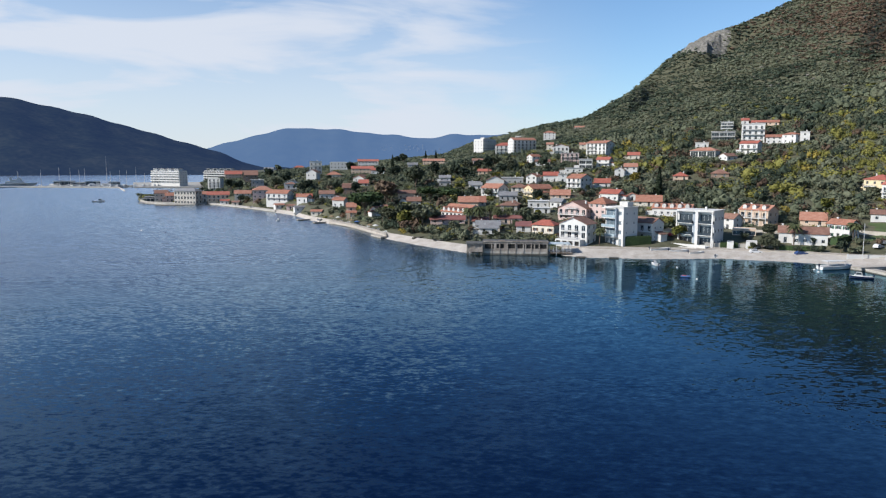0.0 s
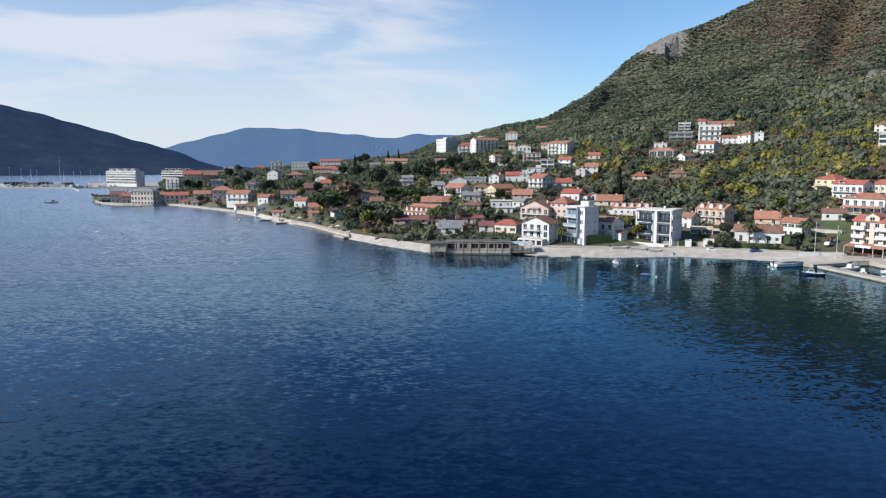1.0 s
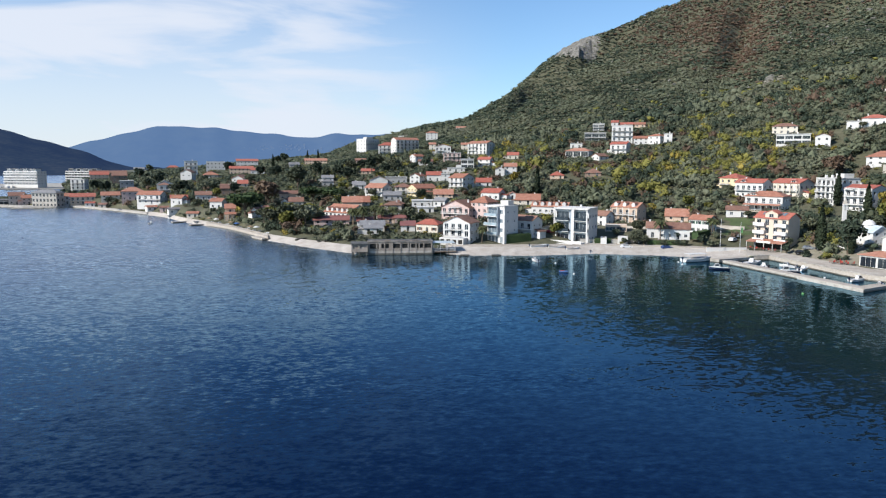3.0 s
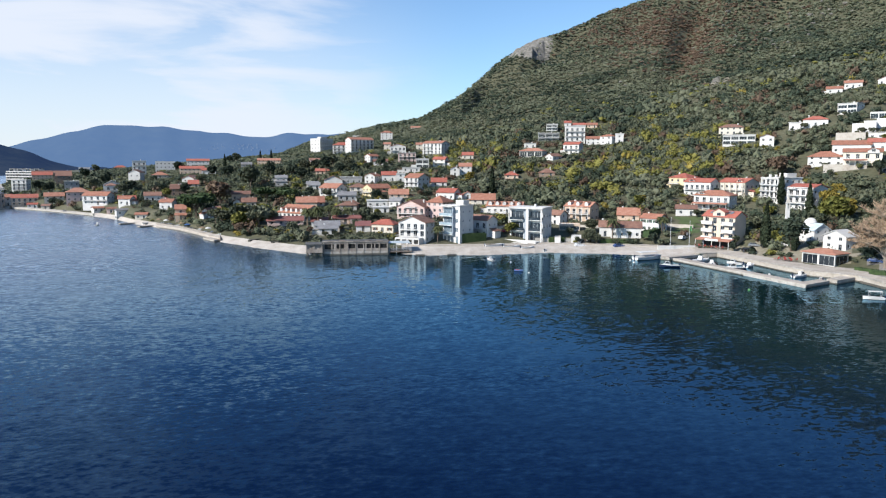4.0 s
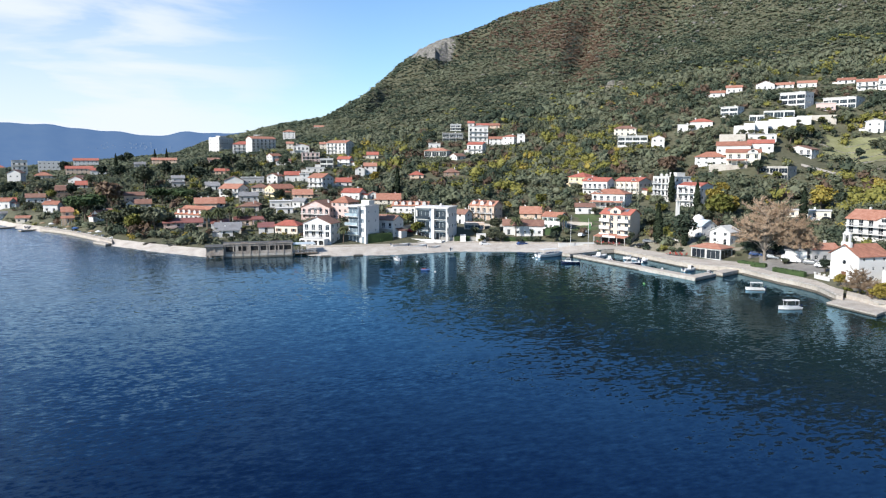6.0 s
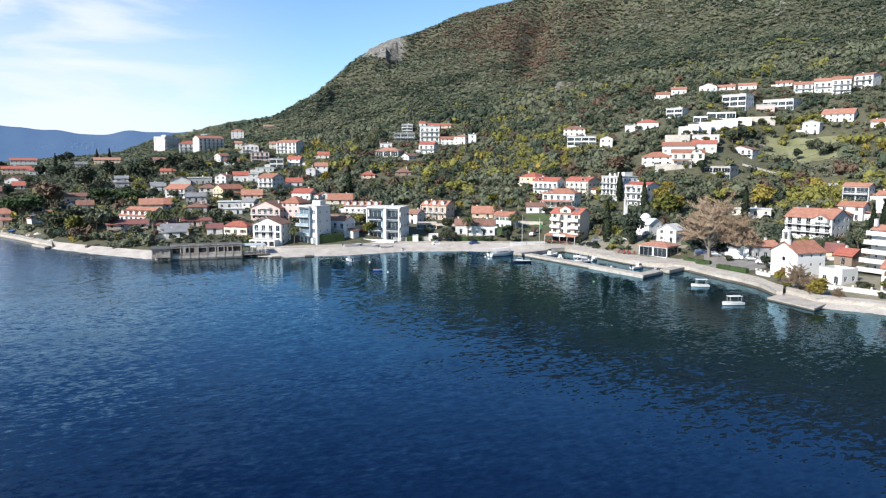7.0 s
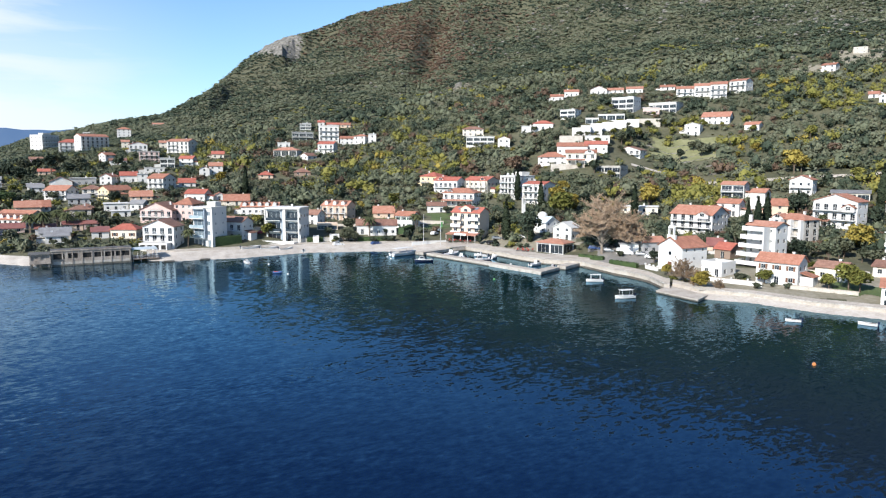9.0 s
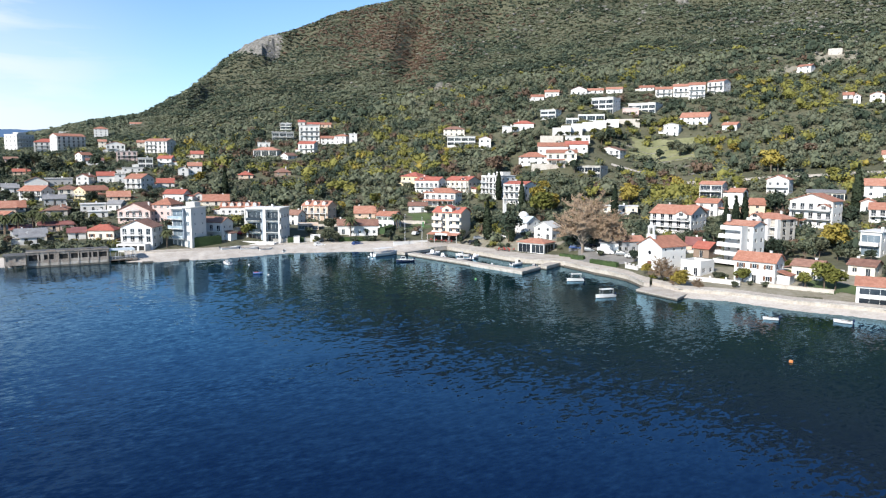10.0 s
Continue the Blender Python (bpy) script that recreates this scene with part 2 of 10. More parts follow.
SHUTTER = {
    "green": material("green_shutter_paint", [(0.03, 0.09, 0.06), (0.05, 0.14, 0.09)], 1.0, 6.0, 0.6, 0.1),
    "brown": material("brown_shutter_wood", [(0.12, 0.05, 0.025), (0.22, 0.10, 0.05)], 1.0, 6.0, 0.65, 0.1),
}
RAIL = material("pale_railing_paint", [(0.5, 0.5, 0.5), (0.68, 0.68, 0.68)], 1.0, 5.0, 0.5, 0.05)
DARKRAIL = material("dark_railing_metal", [(0.05, 0.05, 0.055), (0.10, 0.10, 0.11)], 1.0, 5.0, 0.5, 0.05, metal=0.6)
STONE = material("quay_stone", [(0.27, 0.25, 0.215), (0.45, 0.42, 0.375), (0.62, 0.59, 0.54)], 0.45, 2.2, 0.9, 0.35)
PAVING = material("pale_paving", [(0.33, 0.29, 0.24), (0.48, 0.43, 0.37), (0.60, 0.55, 0.48)], 0.4, 1.8, 0.9, 0.25)
WETSTONE = material("wet_dark_stone", [(0.05, 0.045, 0.035), (0.10, 0.09, 0.07), (0.18, 0.16, 0.13)], 0.5, 3.0, 0.5, 0.5)
ASPHALT = material("asphalt", [(0.045, 0.045, 0.047), (0.065, 0.065, 0.066), (0.09, 0.09, 0.09)], 0.3, 4.0, 0.9, 0.2)
GRAVEL = material("pale_beach_gravel", [(0.38, 0.34, 0.29), (0.53, 0.48, 0.425), (0.65, 0.60, 0.545)], 0.25, 1.6, 0.95, 0.4)
LAWN = material("lawn", [(0.045, 0.075, 0.022), (0.08, 0.12, 0.035), (0.125, 0.155, 0.06)], 0.3, 2.5, 0.95, 0.4)
ROCK = material("pale_limestone_rock", [(0.06, 0.06, 0.045), (0.18, 0.17, 0.15), (0.36, 0.345, 0.315)], 0.16, 0.45, 0.95, 0.8)
HEDGE = material("clipped_hedge", [(0.02, 0.045, 0.012), (0.045, 0.085, 0.02), (0.075, 0.12, 0.035)], 0.6, 3.5, 0.85, 0.8, island=0.3)
SCRUB = material("scrub_ground", [(0.050, 0.055, 0.029), (0.080, 0.082, 0.043), (0.115, 0.112, 0.064), (0.17, 0.158, 0.104)], 0.05, 0.5, 0.95, 0.7, detail=9.0)
BARK = material("bark", [(0.07, 0.05, 0.035), (0.14, 0.105, 0.075), (0.2, 0.16, 0.12)], 1.5, 7.0, 0.95, 0.5)
GREYBARK = material("pale_grey_bark", [(0.16, 0.13, 0.105), (0.28, 0.235, 0.19), (0.36, 0.31, 0.26)], 1.0, 6.0, 0.95, 0.5)


def foliage(name, a, b, c, coarse=0.035):
    return material(name, [tuple(1.1 * v for v in k) for k in (a, b, c)], coarse, 1.6, 0.8, 0.9, island=0.13, spec=0.15, per_object=0.25)


LEAF = {
    # a little extra blue in the greens paints in the mountain haze
    "green": foliage("green_leaves", (0.053, 0.064, 0.040), (0.089, 0.103, 0.065), (0.135, 0.151, 0.096)),
    "dark": foliage("dark_evergreen_leaves", (0.023, 0.034, 0.023), (0.042, 0.058, 0.039), (0.070, 0.089, 0.059)),
    "olive": foliage("grey_green_olive_leaves", (0.064, 0.071, 0.044), (0.103, 0.112, 0.071), (0.147, 0.158, 0.105)),
    "lime": foliage("yellow_green_leaves", (0.088, 0.096, 0.024), (0.146, 0.148, 0.037), (0.215, 0.204, 0.057)),
    "yellow": foliage("golden_autumn_leaves", (0.155, 0.120, 0.026), (0.255, 0.200, 0.044), (0.350, 0.285, 0.075)),
    "rust": foliage("rust_brown_autumn_leaves", (0.092, 0.062, 0.044), (0.142, 0.098, 0.068), (0.190, 0.138, 0.098)),
    "pine": foliage("stone_pine_needles", (0.030, 0.050, 0.020), (0.055, 0.085, 0.035), (0.088, 0.125, 0.052)),
    "cypress": foliage("cypress_leaves", (0.013, 0.022, 0.013), (0.024, 0.035, 0.019), (0.040, 0.053, 0.029)),
    "palm": foliage("palm_fronds", (0.046, 0.057, 0.026), (0.083, 0.094, 0.042), (0.129, 0.136, 0.069)),
    "twig": foliage("bare_brown_twigs", (0.220, 0.152, 0.098), (0.330, 0.235, 0.157), (0.440, 0.322, 0.225)),
}
HULL = material("white_gelcoat", [(0.62, 0.62, 0.61), (0.80, 0.80, 0.79)], 0.6, 3.0, 0.25, 0.03)
NAVY = material("navy_gelcoat", [(0.012, 0.02, 0.05), (0.03, 0.045, 0.09)], 0.6, 3.0, 0.25, 0.03)
WOOD = material("weathered_boards", [(0.13, 0.10, 0.075), (0.23, 0.18, 0.14), (0.31, 0.26, 0.21)], 0.8, 5.0, 0.85, 0.3)
TIRE = material("black_rubber", [(0.012, 0.012, 0.012), (0.025, 0.025, 0.025)], 2.0, 8.0, 0.8, 0.1)
CARPAINT = {
    "white": material("white_car_paint", [(0.7, 0.7, 0.7), (0.8, 0.8, 0.8)], 0.5, 2.0, 0.2, 0.0),
    "silver": material("silver_car_paint", [(0.33, 0.34, 0.35), (0.42, 0.43, 0.44)], 0.5, 2.0, 0.25, 0.0, metal=0.5),
    "black": material("black_car_paint", [(0.012, 0.012, 0.014), (0.02, 0.02, 0.022)], 0.5, 2.0, 0.15, 0.0),
    "red": material("red_car_paint", [(0.30, 0.02, 0.02), (0.38, 0.03, 0.03)], 0.5, 2.0, 0.2, 0.0),
    "blue": material("blue_car_paint", [(0.03, 0.06, 0.16), (0.05, 0.09, 0.22)], 0.5, 2.0, 0.2, 0.0),
}
CLOTH = {
    "red": material("red_canvas", [(0.36, 0.05, 0.04), (0.48, 0.08, 0.06)], 0.8, 4.0, 0.9, 0.1),
    "orange": material("orange_canvas", [(0.55, 0.18, 0.05), (0.65, 0.26, 0.08)], 0.8, 4.0, 0.9, 0.1),
    "blue": material("blue_canvas", [(0.05, 0.12, 0.30), (0.08, 0.17, 0.38)], 0.8, 4.0, 0.9, 0.1),
    "green": material("green_canvas", [(0.10, 0.28, 0.10), (0.16, 0.38, 0.15)], 0.8, 4.0, 0.9, 0.1),
    "white": material("white_canvas", [(0.66, 0.66, 0.64), (0.78, 0.78, 0.76)], 0.8, 4.0, 0.9, 0.1),
}


def water_material():
    """Deep clear sea under a light breeze: short ripples of several sizes over a dark blue body, calmer in long slicks."""
    m = bpy.data.materials.new("sea_water")
    m.use_nodes = True
    n, l = m.node_tree.nodes, m.node_tree.links
    n.remove(n["Principled BSDF"])
    body, gloss, part_of, both = n.new("ShaderNodeBsdfDiffuse"), n.new("ShaderNodeBsdfGlossy"), n.new("ShaderNodeFresnel"), n.new("ShaderNodeMixShader")
    l.new(part_of.outputs[0], both.inputs[0])
    l.new(body.outputs[0], both.inputs[1])
    l.new(gloss.outputs[0], both.inputs[2])
    l.new(both.outputs[0], n["Material Output"].inputs["Surface"])
    geo = n.new("ShaderNodeNewGeometry")

    def ranged(value, lo, hi, out_lo, out_hi):
        k = n.new("ShaderNodeMapRange")
        k.interpolation_type = "SMOOTHSTEP"
        for name, v in zip(("From Min", "From Max", "To Min", "To Max"), (lo, hi, out_lo, out_hi)):
            k.inputs[name].default_value = v
        l.new(value, k.inputs["Value"])
        return k.outputs["Result"]

    def noise_at(scale, detail, turn, stretch):
        mp, tex = n.new("ShaderNodeMapping"), n.new("ShaderNodeTexNoise")
        mp.inputs["Rotation"].default_value, mp.inputs["Scale"].default_value = (0, 0, radians(turn)), stretch
        tex.inputs["Scale"].default_value, tex.inputs["Detail"].default_value = scale, detail
        l.new(geo.outputs["Position"], mp.inputs["Vector"])
        l.new(mp.outputs["Vector"], tex.inputs["Vector"])
        return tex

    # greenish over the shallows along the shore, deep blue farther out
    ramp = n.new("ShaderNodeValToRGB")
    ramp.color_ramp.elements[0].color = (0.0, 0.0064, 0.0112, 1)
    ramp.color_ramp.elements[1].color = (0.0, 0.0026, 0.0170, 1)
    offshore, wander = n.new("ShaderNodeVectorMath"), n.new("ShaderNodeMath")
    offshore.operation, wander.operation = "DOT_PRODUCT", "MULTIPLY_ADD"
    offshore.inputs[1].default_value = (-0.69, -0.72, 0.0)
    wander.inputs[1].default_value = 70.0
    l.new(geo.outputs["Position"], offshore.inputs[0])
    l.new(noise_at(0.006, 3.0, 0, (1, 1, 1)).outputs["Fac"], wander.inputs[0])
    l.new(offshore.outputs["Value"], wander.inputs[2])
    l.new(ranged(wander.outputs[0], -130.0, -35.0, 0.0, 1.0), ramp.inputs["Fac"])
    l.new(ramp.outputs["Color"], body.inputs["Color"])
    # slopes of the ripples; they keep their steepness far off
    total = None
    for size, turn, ratio, steep in RIPPLES:
        tex = noise_at(size, 1.5, turn, (1.0, ratio, 1.0))
        sub_, mul = n.new("ShaderNodeVectorMath"), n.new("ShaderNodeVectorMath")
        sub_.operation, mul.operation = "SUBTRACT", "MULTIPLY"
        sub_.inputs[1].default_value = (0.5, 0.5, 0.5)
        mul.inputs[1].default_value = (steep * 0.8, steep, 0.0)
        l.new(tex.outputs["Color"], sub_.inputs[0])
        l.new(sub_.outputs["Vector"], mul.inputs[0])
        if total is None:
            total = mul.outputs["Vector"]
        else:
            add = n.new("ShaderNodeVectorMath")
            add.operation = "ADD"
            l.new(total, add.inputs[0])
            l.new(mul.outputs["Vector"], add.inputs[1])
            total = add.outputs["Vector"]
    gust, up, unit = n.new("ShaderNodeVectorMath"), n.new("ShaderNodeVectorMath"), n.new("ShaderNodeVectorMath")
    gust.operation, up.operation, unit.operation = "SCALE", "ADD", "NORMALIZE"
    l.new(total, gust.inputs[0])
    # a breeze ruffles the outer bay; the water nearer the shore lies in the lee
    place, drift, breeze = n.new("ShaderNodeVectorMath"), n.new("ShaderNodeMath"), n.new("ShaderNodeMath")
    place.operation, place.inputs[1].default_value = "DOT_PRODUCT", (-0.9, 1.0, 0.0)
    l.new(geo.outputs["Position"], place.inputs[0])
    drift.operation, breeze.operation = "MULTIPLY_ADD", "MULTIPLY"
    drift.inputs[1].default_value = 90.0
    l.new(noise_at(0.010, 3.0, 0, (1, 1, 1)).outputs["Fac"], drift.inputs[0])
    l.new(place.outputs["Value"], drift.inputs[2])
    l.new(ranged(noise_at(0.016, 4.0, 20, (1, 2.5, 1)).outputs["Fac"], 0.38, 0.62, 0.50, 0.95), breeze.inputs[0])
    outer_bay = ranged(drift.outputs[0], 130.0, 390.0, 0.0, 1.0)
    l.new(ranged(outer_bay, 0.0, 1.0, 0.90, 1.7), breeze.inputs[1])
    # capillary waves too small to see roughen the outer bay
    l.new(ranged(outer_bay, 0.0, 1.0, 0.03, 0.26), gloss.inputs["Roughness"])
    # reflection painted by IOR and gloss tint: bluish close in, brighter far out
    l.new(ranged(outer_bay, 0.0, 1.0, 1.335, 1.62), part_of.inputs["IOR"])
    sheen_tint = n.new("ShaderNodeValToRGB")
    sheen_tint.color_ramp.elements[0].color = (0.50, 0.80, 1.0, 1)
    sheen_tint.color_ramp.elements[1].color = (0.84, 0.92, 1.0, 1)
    l.new(outer_bay, sheen_tint.inputs["Fac"])
    l.new(sheen_tint.outputs["Color"], gloss.inputs["Color"])
    l.new(breeze.outputs[0], gust.inputs["Scale"])
    up.inputs[1].default_value = (0.0, 0.0, 1.0)
    l.new(gust.outputs["Vector"], up.inputs[0])
    l.new(up.outputs["Vector"], unit.inputs[0])
    l.new(unit.outputs["Vector"], gloss.inputs["Normal"])
    l.new(unit.outputs["Vector"], part_of.inputs["Normal"])
    return m


# features per metre, turn of the crests, how long they are, steepness
RIPPLES = ((0.14, 4, 1.8, 0.05), (0.38, 28, 1.6, 0.10), (0.75, 12, 1.9, 0.23), (1.5, 40, 1.7, 0.14), (3.5, 20, 1.6, 0.06))
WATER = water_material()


def painted_haze_material(name, stops, scale, glow, strength):
    """Hills kilometres away: their own colour, with the blue haze in front painted on as a glow."""
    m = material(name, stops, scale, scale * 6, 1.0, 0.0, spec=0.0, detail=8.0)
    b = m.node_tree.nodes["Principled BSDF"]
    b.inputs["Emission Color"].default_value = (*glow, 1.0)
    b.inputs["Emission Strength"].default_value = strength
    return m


FARHILL = painted_haze_material("hazy_far_hill", [(0.03, 0.04, 0.05), (0.05, 0.06, 0.06)], 0.004, (0.11, 0.22, 0.46), 0.49)
NEARHILL = painted_haze_material("hazy_wooded_far_slope", [(0.010, 0.016, 0.014), (0.022, 0.030, 0.022), (0.045, 0.05, 0.035)], 0.012, (0.020, 0.042, 0.125), 0.48)
# ---- mesh helpers ----
def mesh_object(name, verts, faces, mats, parent=None, smooth=False, mat_index=None):
    me = bpy.data.meshes.new(name)
    me.from_pydata(verts, [], faces)
    for m in mats if isinstance(mats, (list, tuple)) else [mats]:
        me.materials.append(m)
    if mat_index is not None:
        me.polygons.foreach_set("material_index", mat_index)
    if smooth:
        me.polygons.foreach_set("use_smooth", [True] * len(me.polygons))
    me.update()
    ob = new(name, me)
    if parent:
        ob.parent = parent
    return ob


def part(name, bm, mat, parent, label="", smooth=False):
    """Links a bmesh as one mesh object under a thing or a part."""
    me = bpy.data.meshes.new(name)
    bm.normal_update()
    bm.to_mesh(me)
    bm.free()
    for m in mat if isinstance(mat, (list, tuple)) else [mat]:
        me.materials.append(m)
    if smooth:
        me.polygons.foreach_set("use_smooth", [True] * len(me.polygons))
    ob = new(name, me)
    ob.parent = parent
    if label:
        ob["label"] = label
    return ob


def share(name, me, parent, m, label=""):
    """One more object on a mesh that others use too, as a part."""
    ob = new(name, me)
    ob.parent = parent
    ob.matrix_basis = m
    if label:
        ob["label"] = label
    return ob


def box(bm, x0, x1, y0, y1, z0, z1, mi=0, bevel=0.0):
    v = [bm.verts.new(p) for p in ((x0, y0, z0), (x1, y0, z0), (x1, y1, z0), (x0, y1, z0), (x0, y0, z1), (x1, y0, z1), (x1, y1, z1), (x0, y1, z1))]
    fs = []
    for q in ((3, 2, 1, 0), (4, 5, 6, 7), (0, 1, 5, 4), (1, 2, 6, 5), (2, 3, 7, 6), (3, 0, 4, 7)):
        f = bm.faces.new([v[i] for i in q])
        f.material_index = mi
        fs.append(f)
    if bevel:
        bmesh.ops.bevel(bm, geom=list({e for f in fs for e in f.edges}), offset=bevel, segments=1, affect="EDGES")


def poly(bm, pts, mi=0):
    f = bm.faces.new([bm.verts.new(p) for p in pts])
    f.material_index = mi
    return f


def prism(bm, ring, z0, z1, mi=0):
    """An upright solid over a ring of (x, y) given counter-clockwise."""
    a, b = [bm.verts.new((x, y, z0)) for x, y in ring], [bm.verts.new((x, y, z1)) for x, y in ring]
    n = len(ring)
    bm.faces.new(a[::-1]).material_index = mi
    bm.faces.new(b).material_index = mi
    for i in range(n):
        bm.faces.new((a[i], a[(i + 1) % n], b[(i + 1) % n], b[i])).material_index = mi


def tube(bm, pts, radii, sides=6, mi=0):
    """A tapered round bar along points."""
    rings = []
    for k, p in enumerate(pts):
        p = Vector(p)
        d = (Vector(pts[min(k + 1, len(pts) - 1)]) - Vector(pts[max(k - 1, 0)])).normalized()
        a = d.orthogonal().normalized()
        c = d.cross(a)
        rings.append([bm.verts.new(p + radii[k] * (math.cos(math.tau * i / sides) * a + math.sin(math.tau * i / sides) * c)) for i in range(sides)])
    for r, s in zip(rings, rings[1:]):
        for i in range(sides):
            bm.faces.new((r[i], r[(i + 1) % sides], s[(i + 1) % sides], s[i])).material_index = mi
    bm.faces.new(rings[0][::-1]).material_index = mi
    bm.faces.new(rings[-1]).material_index = mi


def empty(name, m, label, category, group="", kind=""):
    ob = new(name)
    ob.matrix_basis = m
    return tagged(ob, label, category, group, kind)


def polar(bearing, r):
    a = radians(bearing)
    return math.sin(a) * r, math.cos(a) * r


# ---- sea and land ----
def build_sea():
    verts, faces = [(0, 0, 0)], []
    radii = [20, 60, 150, 300, 600, 1200, 2400, 4900]
    n = 96
    for r in radii:
        verts += [(r * math.sin(math.tau * i / n), r * math.cos(math.tau * i / n), 0.0) for i in range(n)]
    for i in range(n):
        faces.append((0, 1 + (i + 1) % n, 1 + i))
        for k in range(len(radii) - 1):
            a, b = 1 + k * n, 1 + (k + 1) * n
            faces.append((a + i, a + (i + 1) % n, b + (i + 1) % n, b + i))
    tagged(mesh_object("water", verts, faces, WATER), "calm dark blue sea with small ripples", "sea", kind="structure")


def build_terrain():
    a = np.radians(AZS)[:, None]
    x, y = np.sin(a) * RS[None], np.cos(a) * RS[None]
    verts = np.stack([x, y, LAND_Z], -1).reshape(-1, 3)
    na, nr = len(AZS), len(RS)
    idx = np.arange(na * nr).reshape(na, nr)
    q = np.stack([idx[:-1, :-1], idx[:-1, 1:], idx[1:, 1:], idx[1:, :-1]], -1).reshape(-1, 4)[:, ::-1]
    ok = (LAND_Z.reshape(-1)[q].max(1) > -4.9)
    ob = mesh_object("ground", verts.tolist(), q[ok].tolist(), SCRUB, smooth=True)
    tagged(ob, "scrub-covered coastal slope rising to a wooded mountain", "hillside", kind="structure")


def far_hill(name, skyline, r, mat, label, deep):
    """A range far off: a curved slope from the water up to its skyline (bearing, height in degrees above level)."""
    az = np.arange(skyline[0][0], skyline[-1][0] + 0.01, 0.3)
    top = H + r * np.tan(np.radians(np.interp(az, [s[0] for s in skyline], [s[1] for s in skyline])))
    k = np.ones(5) / 5
    top[2:-2] = np.convolve(top, k, "valid")
    top = top + 0.0012 * r * np.sin(az * 2.1) * np.sin(az * 0.7 + 1)
    rows = 26
    verts, faces = [], []
    for i, b in enumerate(az):
        for j in range(rows + 1):
            u = j / rows
            rr = r - deep * (1 - u) + 0.05 * deep * math.sin(b * 1.1 + 3 * u) * (1 - u) * u
            px, py = polar(b, rr)
            swell = 0.09 * deep * noise.fractal(Vector((px / 420, py / 420, u * 1.5)), 0.9, 2.0, 4) * (1 - u) * min(1, u * 4)
            verts.append((px, py, -2 + (top[i] + 2) * (u ** 0.9) + swell * 0.5))
        px, py = polar(b, r + 200)
        verts.append((px, py, -2))
    m = rows + 2
    for i in range(len(az) - 1):
        for j in range(m - 1):
            faces.append((i * m + j, (i + 1) * m + j, (i + 1) * m + j + 1, i * m + j + 1))
    tagged(mesh_object(name, verts, faces, mat, smooth=True), label, "hills", kind="structure")


build_sea()
build_terrain()
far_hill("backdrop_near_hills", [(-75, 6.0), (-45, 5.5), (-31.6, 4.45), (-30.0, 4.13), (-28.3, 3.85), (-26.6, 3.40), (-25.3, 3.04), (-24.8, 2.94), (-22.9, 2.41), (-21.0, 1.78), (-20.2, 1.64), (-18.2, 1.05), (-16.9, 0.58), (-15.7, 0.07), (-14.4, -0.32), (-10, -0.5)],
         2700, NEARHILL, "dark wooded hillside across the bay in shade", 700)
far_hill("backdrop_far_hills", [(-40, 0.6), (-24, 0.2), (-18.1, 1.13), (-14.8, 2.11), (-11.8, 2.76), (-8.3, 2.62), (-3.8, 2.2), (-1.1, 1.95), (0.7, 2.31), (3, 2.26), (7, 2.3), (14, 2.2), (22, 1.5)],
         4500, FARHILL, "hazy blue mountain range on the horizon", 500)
# ---- houses ----
WORDS = {1: "one", 2: "two", 3: "three", 4: "four", 5: "five", 6: "six"}
SHARED = {}
HOUSES = []


def window_mesh(w, h, kind):
    """Frame and pane meshes of a window, set back in its opening; the origin is the middle of the sill, outside at -y."""
    key = (round(w, 1), round(h, 1), kind)
    if key in SHARED:
        return SHARED[key]
    w, h = key[0], key[1]
    bm = bmesh.new()
    t = 0.06
    outer, inner = [(-w / 2, 0), (w / 2, 0), (w / 2, h), (-w / 2, h)], [(-w / 2 + t, t), (w / 2 - t, t), (w / 2 - t, h - t), (-w / 2 + t, h - t)]
    o0, i0 = [bm.verts.new((x, 0.08, z)) for x, z in outer], [bm.verts.new((x, 0.08, z)) for x, z in inner]
    i1 = [bm.verts.new((x, 0.15, z)) for x, z in inner]
    for k in range(4):
        q = (k + 1) % 4
        bm.faces.new((o0[k], o0[q], i0[q], i0[k]))
        bm.faces.new((i0[k], i0[q], i1[q], i1[k]))
    bars = 1 if w < 2.2 else 2
    for k in range(bars):
        cx = -w / 2 + w * (k + 1) / (bars + 1)
        box(bm, cx - 0.03, cx + 0.03, 0.085, 0.15, t, h - t)
    fr = bpy.data.meshes.new("window")
    bm.to_mesh(fr)
    bm.free()
    fr.materials.append(FRAME)
    bm = bmesh.new()
    box(bm, -w / 2 + 0.02, w / 2 - 0.02, 0.11, 0.13, 0.02, h - 0.02)
    pa = bpy.data.meshes.new("pane")
    bm.to_mesh(pa)
    bm.free()
    pa.materials.append(BLUEGLASS if kind == "blue" else GLASS)
    SHARED[key] = fr, pa
    return SHARED[key]


def shutter_mesh(h, colour):
    key = ("shutter", round(h, 1), colour)
    if key not in SHARED:
        bm = bmesh.new()
        box(bm, -0.27, 0.27, -0.05, -0.005, 0, key[1], bevel=0.015)
        for k in range(5):
            z = key[1] * (k + 0.5) / 5
            box(bm, -0.21, 0.21, -0.062, -0.052, z - 0.05, z + 0.05)
        me = bpy.data.meshes.new("shutter")
        bm.to_mesh(me)
        bm.free()
        me.materials.append(SHUTTER[colour])
        SHARED[key] = me
    return SHARED[key]


